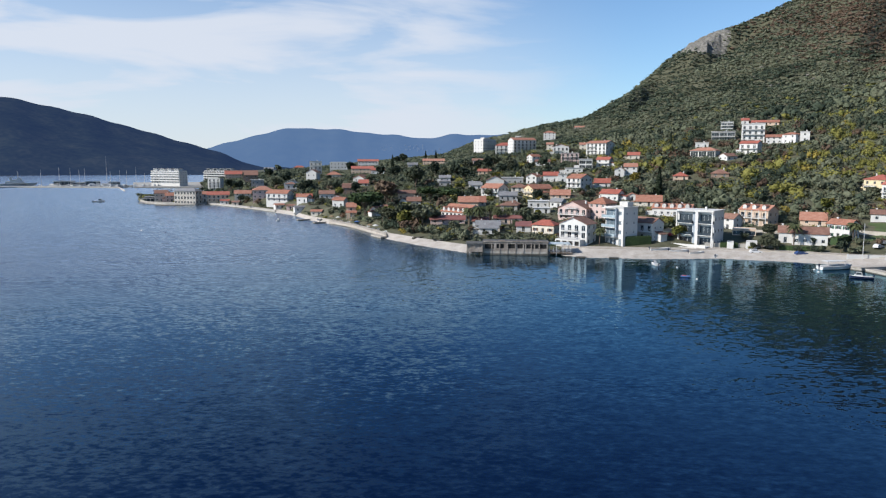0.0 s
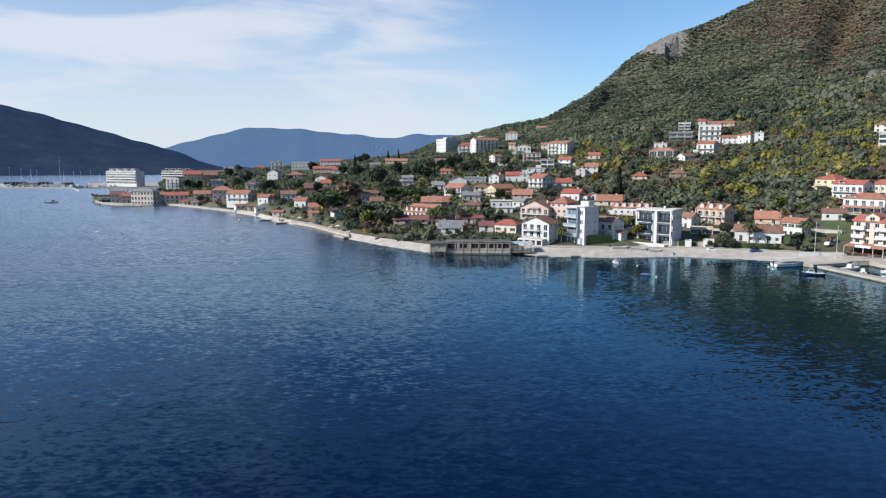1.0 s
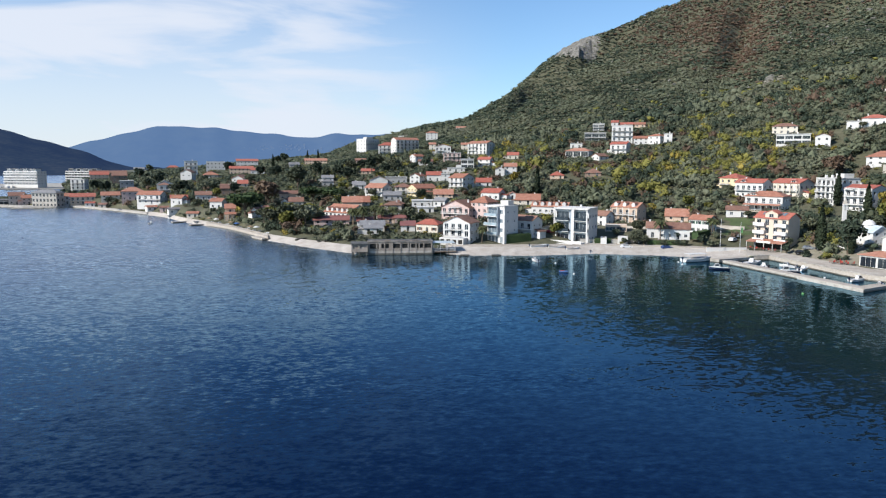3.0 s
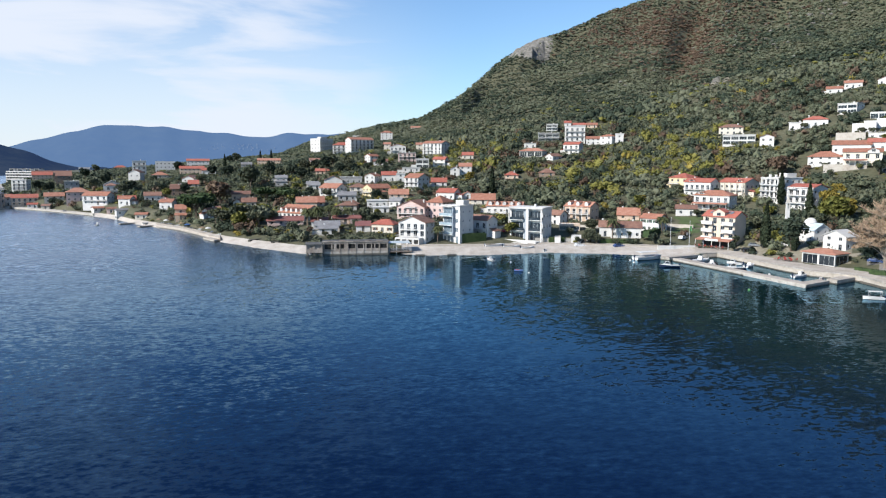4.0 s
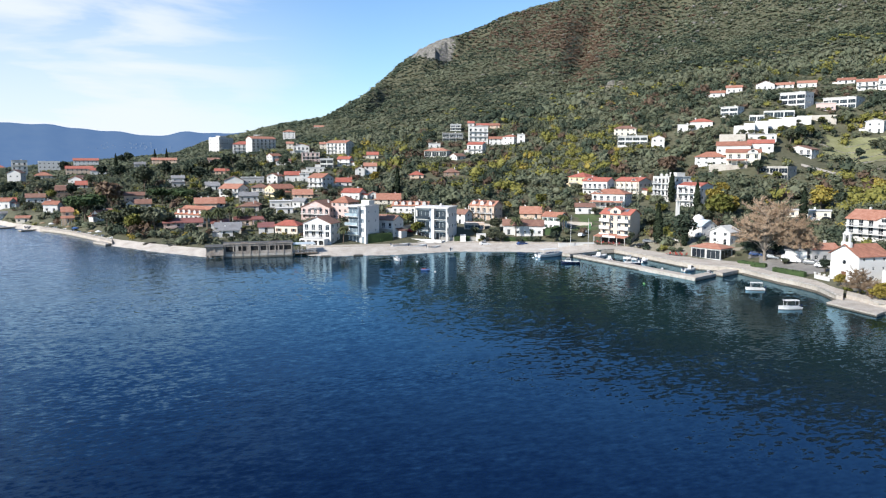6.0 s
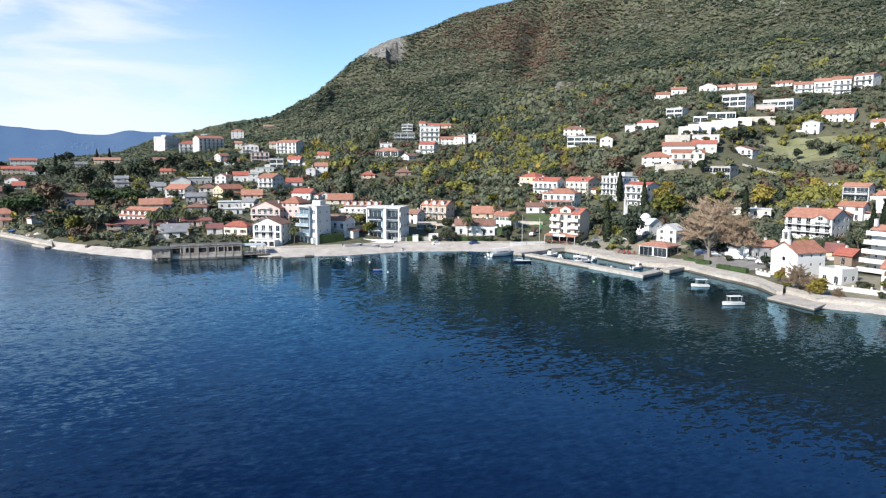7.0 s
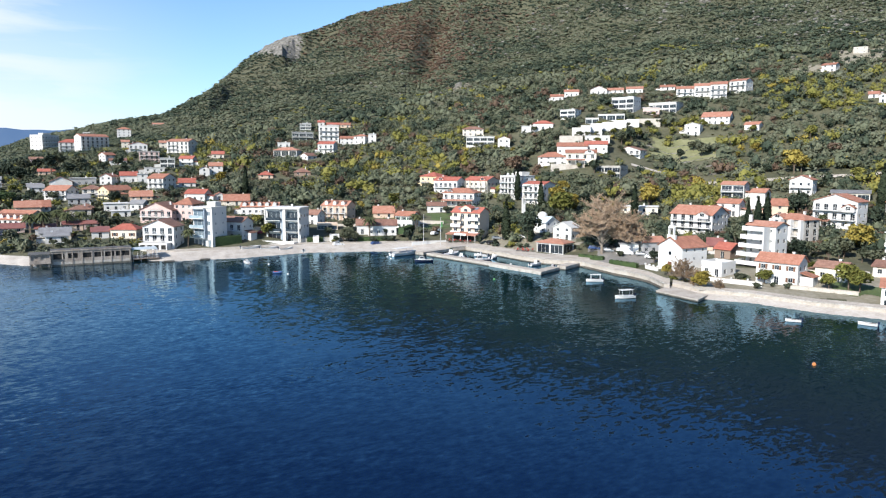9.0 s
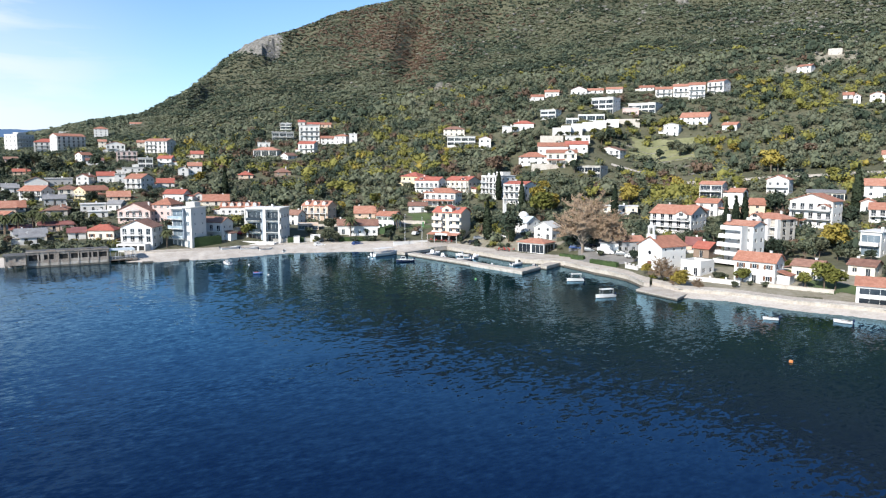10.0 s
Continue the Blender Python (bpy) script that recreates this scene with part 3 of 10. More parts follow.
def facade(bm, p, u, wide, z0, z1, holes, depth=0.16):
    """A wall face with openings: p is its lower corner, u runs along it, holes are (a0, a1, z0, z1). Reveals go inwards."""
    p, u = Vector(p), Vector(u)
    inward = Vector((-u.y, u.x, 0))
    xs = sorted({0.0, wide} | {h[0] for h in holes} | {h[1] for h in holes})
    zs = sorted({z0, z1} | {h[2] for h in holes} | {h[3] for h in holes})

    def at(a, z, s=0.0):
        q = p + u * a + inward * s
        return (q.x, q.y, z)
    for a0, a1 in zip(xs, xs[1:]):
        for b0, b1 in zip(zs, zs[1:]):
            ca, cb = (a0 + a1) / 2, (b0 + b1) / 2
            if not any(h[0] < ca < h[1] and h[2] < cb < h[3] for h in holes):
                poly(bm, [at(a0, b0), at(a1, b0), at(a1, b1), at(a0, b1)])
    for a0, a1, b0, b1 in holes:
        poly(bm, [at(a0, b0), at(a0, b0, depth), at(a1, b0, depth), at(a1, b0)][::-1])
        poly(bm, [at(a0, b1), at(a1, b1), at(a1, b1, depth), at(a0, b1, depth)][::-1])
        poly(bm, [at(a0, b0), at(a0, b1), at(a0, b1, depth), at(a0, b0, depth)][::-1])
        poly(bm, [at(a1, b0), at(a1, b0, depth), at(a1, b1, depth), at(a1, b1)][::-1])
        poly(bm, [at(a0, b0, depth), at(a1, b0, depth), at(a1, b1, depth), at(a0, b1, depth)])


def openings(wide, floors, fh, kind, every=2.7, door=False, margin=0.7):
    """Holes of a facade, floor by floor."""
    if kind == "none":
        return []
    n = max(1, round((wide - 2 * margin) / every + 0.15))
    out = []
    for f in range(floors):
        for k in range(n):
            c = wide * (k + 0.5) / n
            if kind == "strip":
                ww, s, t = min(wide / n * 0.9, 6.0), 0.25, fh - 0.55
            elif kind == "balcony" and f > 0:
                ww, s, t = 1.5, 0.06, 2.15
            elif kind == "small":
                ww, s, t = 0.7, 1.1, 1.9
            elif kind == "arch":
                ww, s, t = 1.5, 0.8, fh - 0.7
            else:
                ww, s, t = (1.1, 0.9, 2.15) if not (f == 0 and door and k == n // 2) else (1.1, 0.05, 2.15)
            t = min(t, fh - 0.25)
            ww = min(ww, wide / n * 0.92)
            ww = round(ww, 1)
            hh = round(t - s, 1)
            out.append((c - ww / 2, c + ww / 2, f * fh + s, f * fh + s + hh))
    return out


def roof_shape(bm, w, d, h, kind, over=0.45, pitch=0.5, thick=0.2):
    """Roof slabs over a body w by d whose eaves are at height h. Gable kinds: gx, ridge along the front; gy, ridge from front to back."""
    x0, x1, y0, y1 = -w / 2 - over, w / 2 + over, -over, d + over
    drop = over * pitch

    def slab(ring):
        lo = [bm.verts.new(p) for p in ring]
        hi = [bm.verts.new((p[0], p[1], p[2] + thick)) for p in ring]
        bm.faces.new(lo[::-1])
        bm.faces.new(hi)
        for i in range(len(ring)):
            j = (i + 1) % len(ring)
            bm.faces.new((lo[i], lo[j], hi[j], hi[i]))
    e = h - drop
    if kind == "gx":
        top = h + d / 2 * pitch
        slab([(x0, y0, e), (x1, y0, e), (x1, d / 2, top), (x0, d / 2, top)])
        slab([(x1, y1, e), (x0, y1, e), (x0, d / 2, top), (x1, d / 2, top)])
    elif kind == "gy":
        top = h + w / 2 * pitch
        slab([(x0, y1, e), (x0, y0, e), (0, y0, top), (0, y1, top)])
        slab([(x1, y0, e), (x1, y1, e), (0, y1, top), (0, y0, top)])
    elif kind == "hip":
        m = min(w, d) / 2
        top = h + m * pitch
        a, b = ((-w / 2 + m, d / 2), (w / 2 - m, d / 2)) if w >= d else ((0, m), (0, d - m))
        c0, c1, c2, c3 = (x0, y0, e), (x1, y0, e), (x1, y1, e), (x0, y1, e)
        ra, rb = (*a, top), (*b, top)
        if w - d > 0.05:
            rings = [[c0, c1, rb, ra], [c2, c3, ra, rb], [c1, c2, rb], [c3, c0, ra]]
        elif d - w > 0.05:
            rings = [[c1, c2, rb, ra], [c3, c0, ra, rb], [c0, c1, ra], [c2, c3, rb]]
        else:
            rings = [[c0, c1, ra], [c1, c2, ra], [c2, c3, ra], [c3, c0, ra]]
        for r in rings:
            slab(r)
    elif kind == "shed":
        slab([(x0, y0, e), (x1, y0, e), (x1, y1, h + d * 0.22), (x0, y1, h + d * 0.22)])
    return bm


def house(x, y, z, turn, w, d, h, floors, roof="gx", wall="white", tile="orange", front="plain", side="plain", rail="pale", opts="", what="house", label="", pitch=0.5, group="", holes=None):
    """A house with its front to -y. opts: b balconies, d dormers, c chimney, s shutters, a awning, w side balconies, p parapet, k roof hut, n far house."""
    HOUSES.append((x, y, radians(turn), w, d, z, h))
    fh = h / floors
    rooftext = {"flat": "a flat roof", "shed": "a sloping sheet roof"}.get(roof, ("a hipped " if roof == "hip" else "a gabled ") + {"orange": "orange tiled roof", "red": "red tiled roof", "brown": "weathered brown tiled roof", "grey": "grey roof", "pale": "pale roof", "maroon": "maroon roof", "tin": "pale metal roof"}[tile])
    text = label or "%s %s %s-storey %s with %s" % (wall, "stone" if wall == "stone" else "bare" if wall == "concrete" else "rendered", WORDS[floors], what, rooftext)
    text = text.replace("stone stone", "pale stone").replace("concrete bare", "bare concrete")
    top = empty(what.replace(" ", "_"), pose(x, y, z, 0, 0, turn), text, "house" if what == "house" else what, group)
    far = "n" in opts
    # walls with their openings
    bm = bmesh.new()
    every = 3.4 if far else 2.7
    fh_holes = holes if holes is not None else openings(w, floors, fh, front, every if front != "strip" else 4.5, True)
    sd_holes = openings(d, floors, fh, side, every * 1.15 if side != "strip" else 4.5) if side != "none" else []
    for i, (p, u, wide, holes) in enumerate((((-w / 2, 0, 0), (1, 0, 0), w, fh_holes), ((w / 2, 0, 0), (0, 1, 0), d, sd_holes), ((w / 2, d, 0), (-1, 0, 0), w, []), ((-w / 2, d, 0), (0, -1, 0), d, sd_holes))):
        facade(bm, p, u, wide, 0.0, h, holes)
    # plinth that goes down into the slope, and the closed top or gables
    box(bm, -w / 2 + 0.03, w / 2 - 0.03, 0.03, d - 0.03, -3.5, 0.0)
    if roof == "gx":
        for sx in (-w / 2, w / 2):
            poly(bm, [(sx, 0, h), (sx, d, h), (sx, d / 2, h + d / 2 * pitch)][:: 1 if sx > 0 else -1])
    elif roof == "gy":
        for sy in (0, d):
            poly(bm, [(-w / 2, sy, h), (w / 2, sy, h), (0, sy, h + w / 2 * pitch)][:: 1 if sy == 0 else -1])
    elif roof == "flat":
        pr = 0.9 if "p" in opts else 0.35
        for a in ((-w / 2, w / 2, 0, 0.2), (-w / 2, w / 2, d - 0.2, d), (-w / 2, -w / 2 + 0.2, 0.2, d - 0.2), (w / 2 - 0.2, w / 2, 0.2, d - 0.2)):
            box(bm, *a, h, h + pr)
    elif roof == "shed":
        box(bm, -w / 2, w / 2, d - 0.25, d, h, h + d * 0.22 - 0.05)
        for sx in (-w / 2, w / 2):
            poly(bm, [(sx, 0, h), (sx, d, h), (sx, d, h + d * 0.22)][:: 1 if sx > 0 else -1])
    part("wall", bm, WALL[wall], top)
    bm = bmesh.new()
    if roof == "flat":
        box(bm, -w / 2 + 0.2, w / 2 - 0.2, 0.2, d - 0.2, h - 0.1, h + 0.1)
        if "k" in opts:
            box(bm, -w * 0.1, w * 0.35, d * 0.45, d * 0.85, h + 0.1, h + 2.3)
        part("roof", bm, ROOF["pale" if tile in ("orange", "red") else tile], top)
    else:
        part("roof", roof_shape(bm, w, d, h, roof, pitch=pitch), ROOF[tile], top)
        poly_ceiling = bmesh.new()
        box(poly_ceiling, -w / 2 + 0.05, w / 2 - 0.05, 0.05, d - 0.05, h - 0.2, h - 0.02)
        part("attic_floor", poly_ceiling, WALL[wall], top)
    # windows
    rng = random.Random(int(abs(x * 7 + y * 13)))
    sh = "green" if rng.random() < 0.5 else "brown"
    for holes, base, rot in [(fh_holes, Matrix.Translation((-w / 2, 0, 0)), 0)] + [(sd_holes, Matrix.Translation((w / 2, 0, 0)), 90)] + ([(sd_holes, Matrix.Translation((-w / 2, d, 0)), -90)] if "l" in opts else []):
        for a0, a1, b0, b1 in holes:
            ww, hh = a1 - a0, b1 - b0
            fr, pa = window_mesh(ww, hh, "blue" if "g" in opts else "dark")
            m = base @ pose(0, 0, 0, 0, 0, rot) @ pose((a0 + a1) / 2, 0, b0)
            win = share("window", fr, top, m)
            share("pane", pa, win, Matrix())
            if "s" in opts and hh < 1.6 and rot == 0:
                for sx in (-1, 1):
                    share("shutter", shutter_mesh(hh, sh), top, m @ pose(sx * (ww / 2 + 0.3), 0, 0))
    # balconies
    if "b" in opts or "w" in opts:
        for f in range(1, floors):
            bal = bmesh.new()
            x0, x1 = (-w / 2 + 0.3, w / 2 - 0.3) if rng.random() < 0.75 or "w" in opts else (-w / 2 + 0.3, 0.0)
            deep = 1.4
            box(bal, x0, x1, -deep, -0.005, f * fh - 0.18, f * fh)
            slab = part("balcony", bal, WALL["white" if wall != "concrete" else "concrete"], top)
            rl = bmesh.new()
            if rail == "solid":
                box(rl, x0, x1, -deep, -deep + 0.12, f * fh + 0.003, f * fh + 0.95)
                box(rl, x0, x0 + 0.12, -deep + 0.12, -0.01, f * fh + 0.003, f * fh + 0.95)
                box(rl, x1 - 0.12, x1, -deep + 0.12, -0.01, f * fh + 0.003, f * fh + 0.95)
            else:
                box(rl, x0, x1, -deep + 0.03, -deep + 0.09, f * fh + 0.92, f * fh + 1.0)
                for sx in (x0, x1 - 0.06):
                    box(rl, sx, sx + 0.06, -deep + 0.09, -0.01, f * fh + 0.92, f * fh + 1.0)
                n = max(3, int((x1 - x0) / (0.5 if far else 0.3)))
                for k in range(n + 1):
                    px = x0 + (x1 - x0 - 0.05) * k / n
                    box(rl, px, px + 0.05, -deep + 0.035, -deep + 0.085, f * fh + 0.003, f * fh + 0.92)
            part("railing", rl, WALL["white" if wall != "concrete" else "concrete"] if rail == "solid" else (RAIL if rail == "pale" else DARKRAIL), slab)
    # dormers
    if "d" in opts:
        n = max(2, round(w / 3.6))
        for k in range(n):
            cx = -w / 2 + w * (k + 0.5) / n
            dm = bmesh.new()
            y0, zz = 0.25, h + 0.15
            box(dm, cx - 0.8, cx + 0.8, y0, y0 + 3.0, zz - 0.3, zz + 1.45)
            poly(dm, [(cx - 0.8, y0, zz + 1.45), (cx + 0.8, y0, zz + 1.45), (cx, y0, zz + 2.0)])
            do = part("dormer", dm, WALL["white"], top)
            dr = bmesh.new()
            for s in (-1, 1):
                ring = [(cx + s * 1.0, y0 - 0.2, zz + 1.36), (cx + s * 1.0, y0 + 3.2, zz + 1.36), (cx, y0 + 3.2, zz + 2.08), (cx, y0 - 0.2, zz + 2.08)][::s]
                lo = [dr.verts.new(p) for p in ring]
                hi = [dr.verts.new((p[0], p[1], p[2] + 0.12)) for p in ring]
                dr.faces.new(lo[::-1])
                dr.faces.new(hi)
                for i in range(4):
                    dr.faces.new((lo[i], lo[(i + 1) % 4], hi[(i + 1) % 4], hi[i]))
            part("dormer_roof", dr, ROOF[tile], do)
            fr, pa = window_mesh(0.9, 1.1, "dark")
            win = share("window", fr, do, pose(cx, y0 - 0.14, zz + 0.15))
    if "c" in opts and roof != "flat":
        ch = bmesh.new()
        cx = w * (0.22 if rng.random() < 0.5 else -0.25)
        top_z = h + (d / 2 if roof == "gx" else min(w, d) / 2) * pitch
        box(ch, cx - 0.3, cx + 0.3, d * 0.55, d * 0.55 + 0.6, h + 0.1, top_z + 0.7)
        box(ch, cx - 0.38, cx + 0.38, d * 0.55 - 0.08, d * 0.55 + 0.68, top_z + 0.7, top_z + 0.85)
        part("chimney", ch, WALL["white"], top)
    if "f" in opts:
        # pale slab bands and end pilasters on the front
        for f in range(floors + 1):
            bm = bmesh.new()
            box(bm, -w / 2 - 0.15, w / 2 + 0.15, -0.9 if 0 < f < floors else -0.45, -0.004, f * fh - 0.16 + (0.2 if f == 0 else 0), f * fh + 0.2 + (0.2 if f == 0 else 0))
            part("slab_band", bm, WALL["white"], top)
        for cx in (-w / 2 + 0.2, w * 0.04, w / 2 - 0.2):
            bm = bmesh.new()
            box(bm, cx - 0.3, cx + 0.3, -0.4, -0.006, 0.42, h - 0.18)
            part("pilaster", bm, WALL["white"], top)
    if "B" in opts:
        # bell gable over the front, with an open arch for the bell
        bz = h + w / 2 * pitch - 0.6
        bg = bmesh.new()
        box(bg, -1.5, 1.5, 0.0, 0.7, bz, bz + 1.3)
        for sx in (-1.1, 0.75):
            box(bg, sx, sx + 0.35, 0.05, 0.6, bz + 1.3, bz + 3.2)
        box(bg, -1.2, 1.2, 0.0, 0.65, bz + 3.2, bz + 3.55)
        prism(bg, [(-0.8, 0.05), (0.8, 0.05), (0.8, 0.6), (-0.8, 0.6)], bz + 3.55, bz + 3.95)
        box(bg, -0.25, 0.25, 0.1, 0.55, bz + 3.95, bz + 4.7)
        part("bell_gable", bg, WALL["white"], top)
        be = bmesh.new()
        tube(be, [(0, 0.33, bz + 3.1), (0, 0.33, bz + 2.7), (0, 0.33, bz + 2.3)], [0.12, 0.24, 0.36], 10)
        part("bell", be, DARKRAIL, top)
        rw = bmesh.new()
        tube(rw, [(0, 0.02, h * 0.72), (0, -0.05, h * 0.72)], [0.55, 0.55], 14)
        part("round_window", rw, GLASS, top)
        dr = bmesh.new()
        box(dr, -0.8, 0.8, -0.06, 0.02, 0.0, 2.6, bevel=0.03)
        part("door", dr, SHUTTER["brown"], top)
    if "D" in opts:
        # drum with a low dome on the far end
        dm = bmesh.new()
        cx, cy = -w * 0.28, d * 0.5
        ring = lambda r, z: [dm.verts.new((cx + r * math.cos(math.tau * i / 14), cy + r * math.sin(math.tau * i / 14), z)) for i in range(14)]
        prof = [(1.8, h - 0.5), (1.8, h + 2.0), (2.0, h + 2.0), (1.95, h + 2.3), (1.6, h + 3.0), (0.9, h + 3.5), (0.12, h + 3.75)]
        rows_ = [ring(*p) for p in prof]
        for a, b in zip(rows_, rows_[1:]):
            for i in range(14):
                dm.faces.new((a[i], a[(i + 1) % 14], b[(i + 1) % 14], b[i]))
        dm.faces.new(rows_[-1])
        part("dome", dm, WALL["white"], top)
    if "S" in opts:
        # solar panels on the front slope
        for k in range(4):
            sp = bmesh.new()
            cx = -w / 2 + w * (0.2, 0.32, 0.68, 0.8)[k]
            ring = [(cx - 0.6, 1.4, h + 1.4 * pitch + 0.3), (cx + 0.6, 1.4, h + 1.4 * pitch + 0.3), (cx + 0.6, 3.0, h + 3.0 * pitch + 0.3), (cx - 0.6, 3.0, h + 3.0 * pitch + 0.3)]
            lo = [sp.verts.new(p) for p in ring]
            hi = [sp.verts.new((p[0], p[1] - 0.03, p[2] + 0.07)) for p in ring]
            sp.faces.new(lo[::-1])
            sp.faces.new(hi)
            for i in range(4):
                sp.faces.new((lo[i], lo[(i + 1) % 4], hi[(i + 1) % 4], hi[i]))
            part("solar_panel", sp, BLUEGLASS, top, "dark blue solar panel")
    if "a" in opts:
        aw = bmesh.new()
        for ring in ([(-w / 2 - 0.5, -4.2, 2.5), (w / 2 + 0.5, -4.2, 2.5), (w / 2 + 0.5, -0.02, 3.4), (-w / 2 - 0.5, -0.02, 3.4)],):
            lo = [aw.verts.new(p) for p in ring]
            hi = [aw.verts.new((p[0], p[1], p[2] + 0.14)) for p in ring]
            aw.faces.new(lo[::-1])
            aw.faces.new(hi)
            for i in range(4):
                aw.faces.new((lo[i], lo[(i + 1) % 4], hi[(i + 1) % 4], hi[i]))
        awn = part("awning", aw, ROOF["orange"], top)
        for k in range(5):
            px = -w / 2 - 0.3 + (w + 0.5) * k / 4
            po = bmesh.new()
            box(po, px, px + 0.16, -4.1, -3.94, -1.0, 2.5)
            part("post", po, WALL["white"], awn)
    if what in ("house", "villa", "apartment block") and math.hypot(x, y) < 720 and h > 2.0:
        own = random.Random(int(abs(x * 11 + y * 5)))
        if roof == "flat":
            bm = bmesh.new()
            lip = h + (0.9 if "p" in opts else 0.35)
            box(bm, -w / 2 - 0.35, w / 2 + 0.35, -0.45, d + 0.2, lip + 0.004, lip + 0.22)
            part("roof_slab", bm, WALL["white"], top)
            bm = bmesh.new()
            box(bm, w * 0.1, w * 0.1 + 0.7, d * 0.5, d * 0.5 + 0.7, lip + 0.22, lip + 1.2)
            part("chimney", bm, WALL["white"], top)
        elif "c" not in opts and own.random() < 0.75:
            bm = bmesh.new()
            cx, ridge = w * own.choice((-0.28, -0.2, 0.2, 0.27)), h + (d if roof == "gx" else min(w, d)) / 2 * pitch
            box(bm, cx - 0.28, cx + 0.28, d * 0.5, d * 0.5 + 0.5, h + 0.1, ridge + 0.55)
            box(bm, cx - 0.36, cx + 0.36, d * 0.5 - 0.08, d * 0.5 + 0.58, ridge + 0.55, ridge + 0.7)
            part("chimney", bm, WALL["white"], top)
        if what == "house" and holes is None and own.random() < 0.45 and w > 5:
            side_of = own.choice((-1, 1))
            lean_to(top, *sorted((side_of * w * 0.48, side_of * w * 0.05)), -0.02, own.uniform(1.6, 2.4), 2.55, tile if roof != "flat" else "orange")
        if what == "house" and own.random() < 0.38 and w > 5:
            annex(top, own.choice((-1, 1)) * w / 2, own.uniform(2.4, 3.8), d * 0.25, d * 0.8, min(2.5, h * 0.62), wall, tile if roof != "flat" else "brown")
    return top


def sloped(bm, ring, thick):
    """A slab of that thickness over a ring of places."""
    lo, hi = [bm.verts.new(p) for p in ring], [bm.verts.new((p[0], p[1], p[2] + thick)) for p in ring]
    bm.faces.new(lo[::-1])
    bm.faces.new(hi)
    for i in range(len(ring)):
        j = (i + 1) % len(ring)
        bm.faces.new((lo[i], lo[j], hi[j], hi[i]))


def lean_to(top, x0, x1, y, deep, z, tile):
    """A tiled porch roof on posts against a front."""
    bm = bmesh.new()
    sloped(bm, [(x0, y - deep, z - 0.35), (x1, y - deep, z - 0.35), (x1, y, z + 0.15), (x0, y, z + 0.15)], 0.14)
    porch = part("porch_roof", bm, ROOF[tile], top)
    n = max(1, round((x1 - x0) / 2.6))
    for k in range(n + 1):
        px = x0 + 0.1 + (x1 - x0 - 0.36) * k / n
        bm = bmesh.new()
        box(bm, px, px + 0.16, y - deep + 0.12, y - deep + 0.28, -2.0, z - 0.34)
        part("post", bm, WALL["white"], porch)
    bm = bmesh.new()
    box(bm, x0, x1, y - deep, y - 0.01, -2.5, 0.08)
    part("porch_floor", bm, PAVING, top)


def annex(top, side_x, wide, y0, y1, h, wall, tile):
    """A low wing with a lean-to roof against a side wall."""
    s = 1 if side_x > 0 else -1
    xo = side_x + s * wide
    bm = bmesh.new()
    box(bm, min(side_x, xo) + (0.02 if s > 0 else 0), max(side_x, xo) - (0.02 if s < 0 else 0), y0, y1, -3.0, h)
    wing = part("annex", bm, WALL[wall], top)
    bm = bmesh.new()
    ring = [(xo + s * 0.3, y0 - 0.3, h), (side_x + s * 0.03, y0 - 0.3, h + 0.9), (side_x + s * 0.03, y1 + 0.3, h + 0.9), (xo + s * 0.3, y1 + 0.3, h)]
    sloped(bm, ring[::-s], 0.16)
    part("annex_roof", bm, ROOF[tile], wing)
    fr, pa = window_mesh(0.9, 1.1, "dark")
    win = share("window", fr, wing, pose((side_x + xo) / 2, y0 - 0.16, max(0.6, h - 1.7)))


def balcony(top, x0, x1, z, deep, rail="pale", y=0.0):
    """A balcony slab with its railing: pale bars, solid parapet or glass."""
    bm = bmesh.new()
    box(bm, x0, x1, y - deep, y - 0.005, z - 0.2, z)
    slab = part("balcony", bm, WALL["white"], top)
    bm = bmesh.new()
    if rail == "pale":
        box(bm, x0, x1, y - deep + 0.03, y - deep + 0.09, z + 0.92, z + 1.0)
        n = max(3, int((x1 - x0) / 0.3))
        for k in range(n + 1):
            px = x0 + (x1 - x0 - 0.05) * k / n
            box(bm, px, px + 0.05, y - deep + 0.035, y - deep + 0.085, z + 0.003, z + 0.92)
    else:
        t = 0.12 if rail == "solid" else 0.04
        box(bm, x0, x1, y - deep, y - deep + t, z + 0.003, z + 1.0)
        box(bm, x0, x0 + t, y - deep + t, y - 0.01, z + 0.003, z + 1.0)
        box(bm, x1 - t, x1, y - deep + t, y - 0.01, z + 0.003, z + 1.0)
    part("railing", bm, {"pale": RAIL, "solid": WALL["white"], "glass": PALEGLASS, "dark": GLASS}[rail], slab)
    return slab


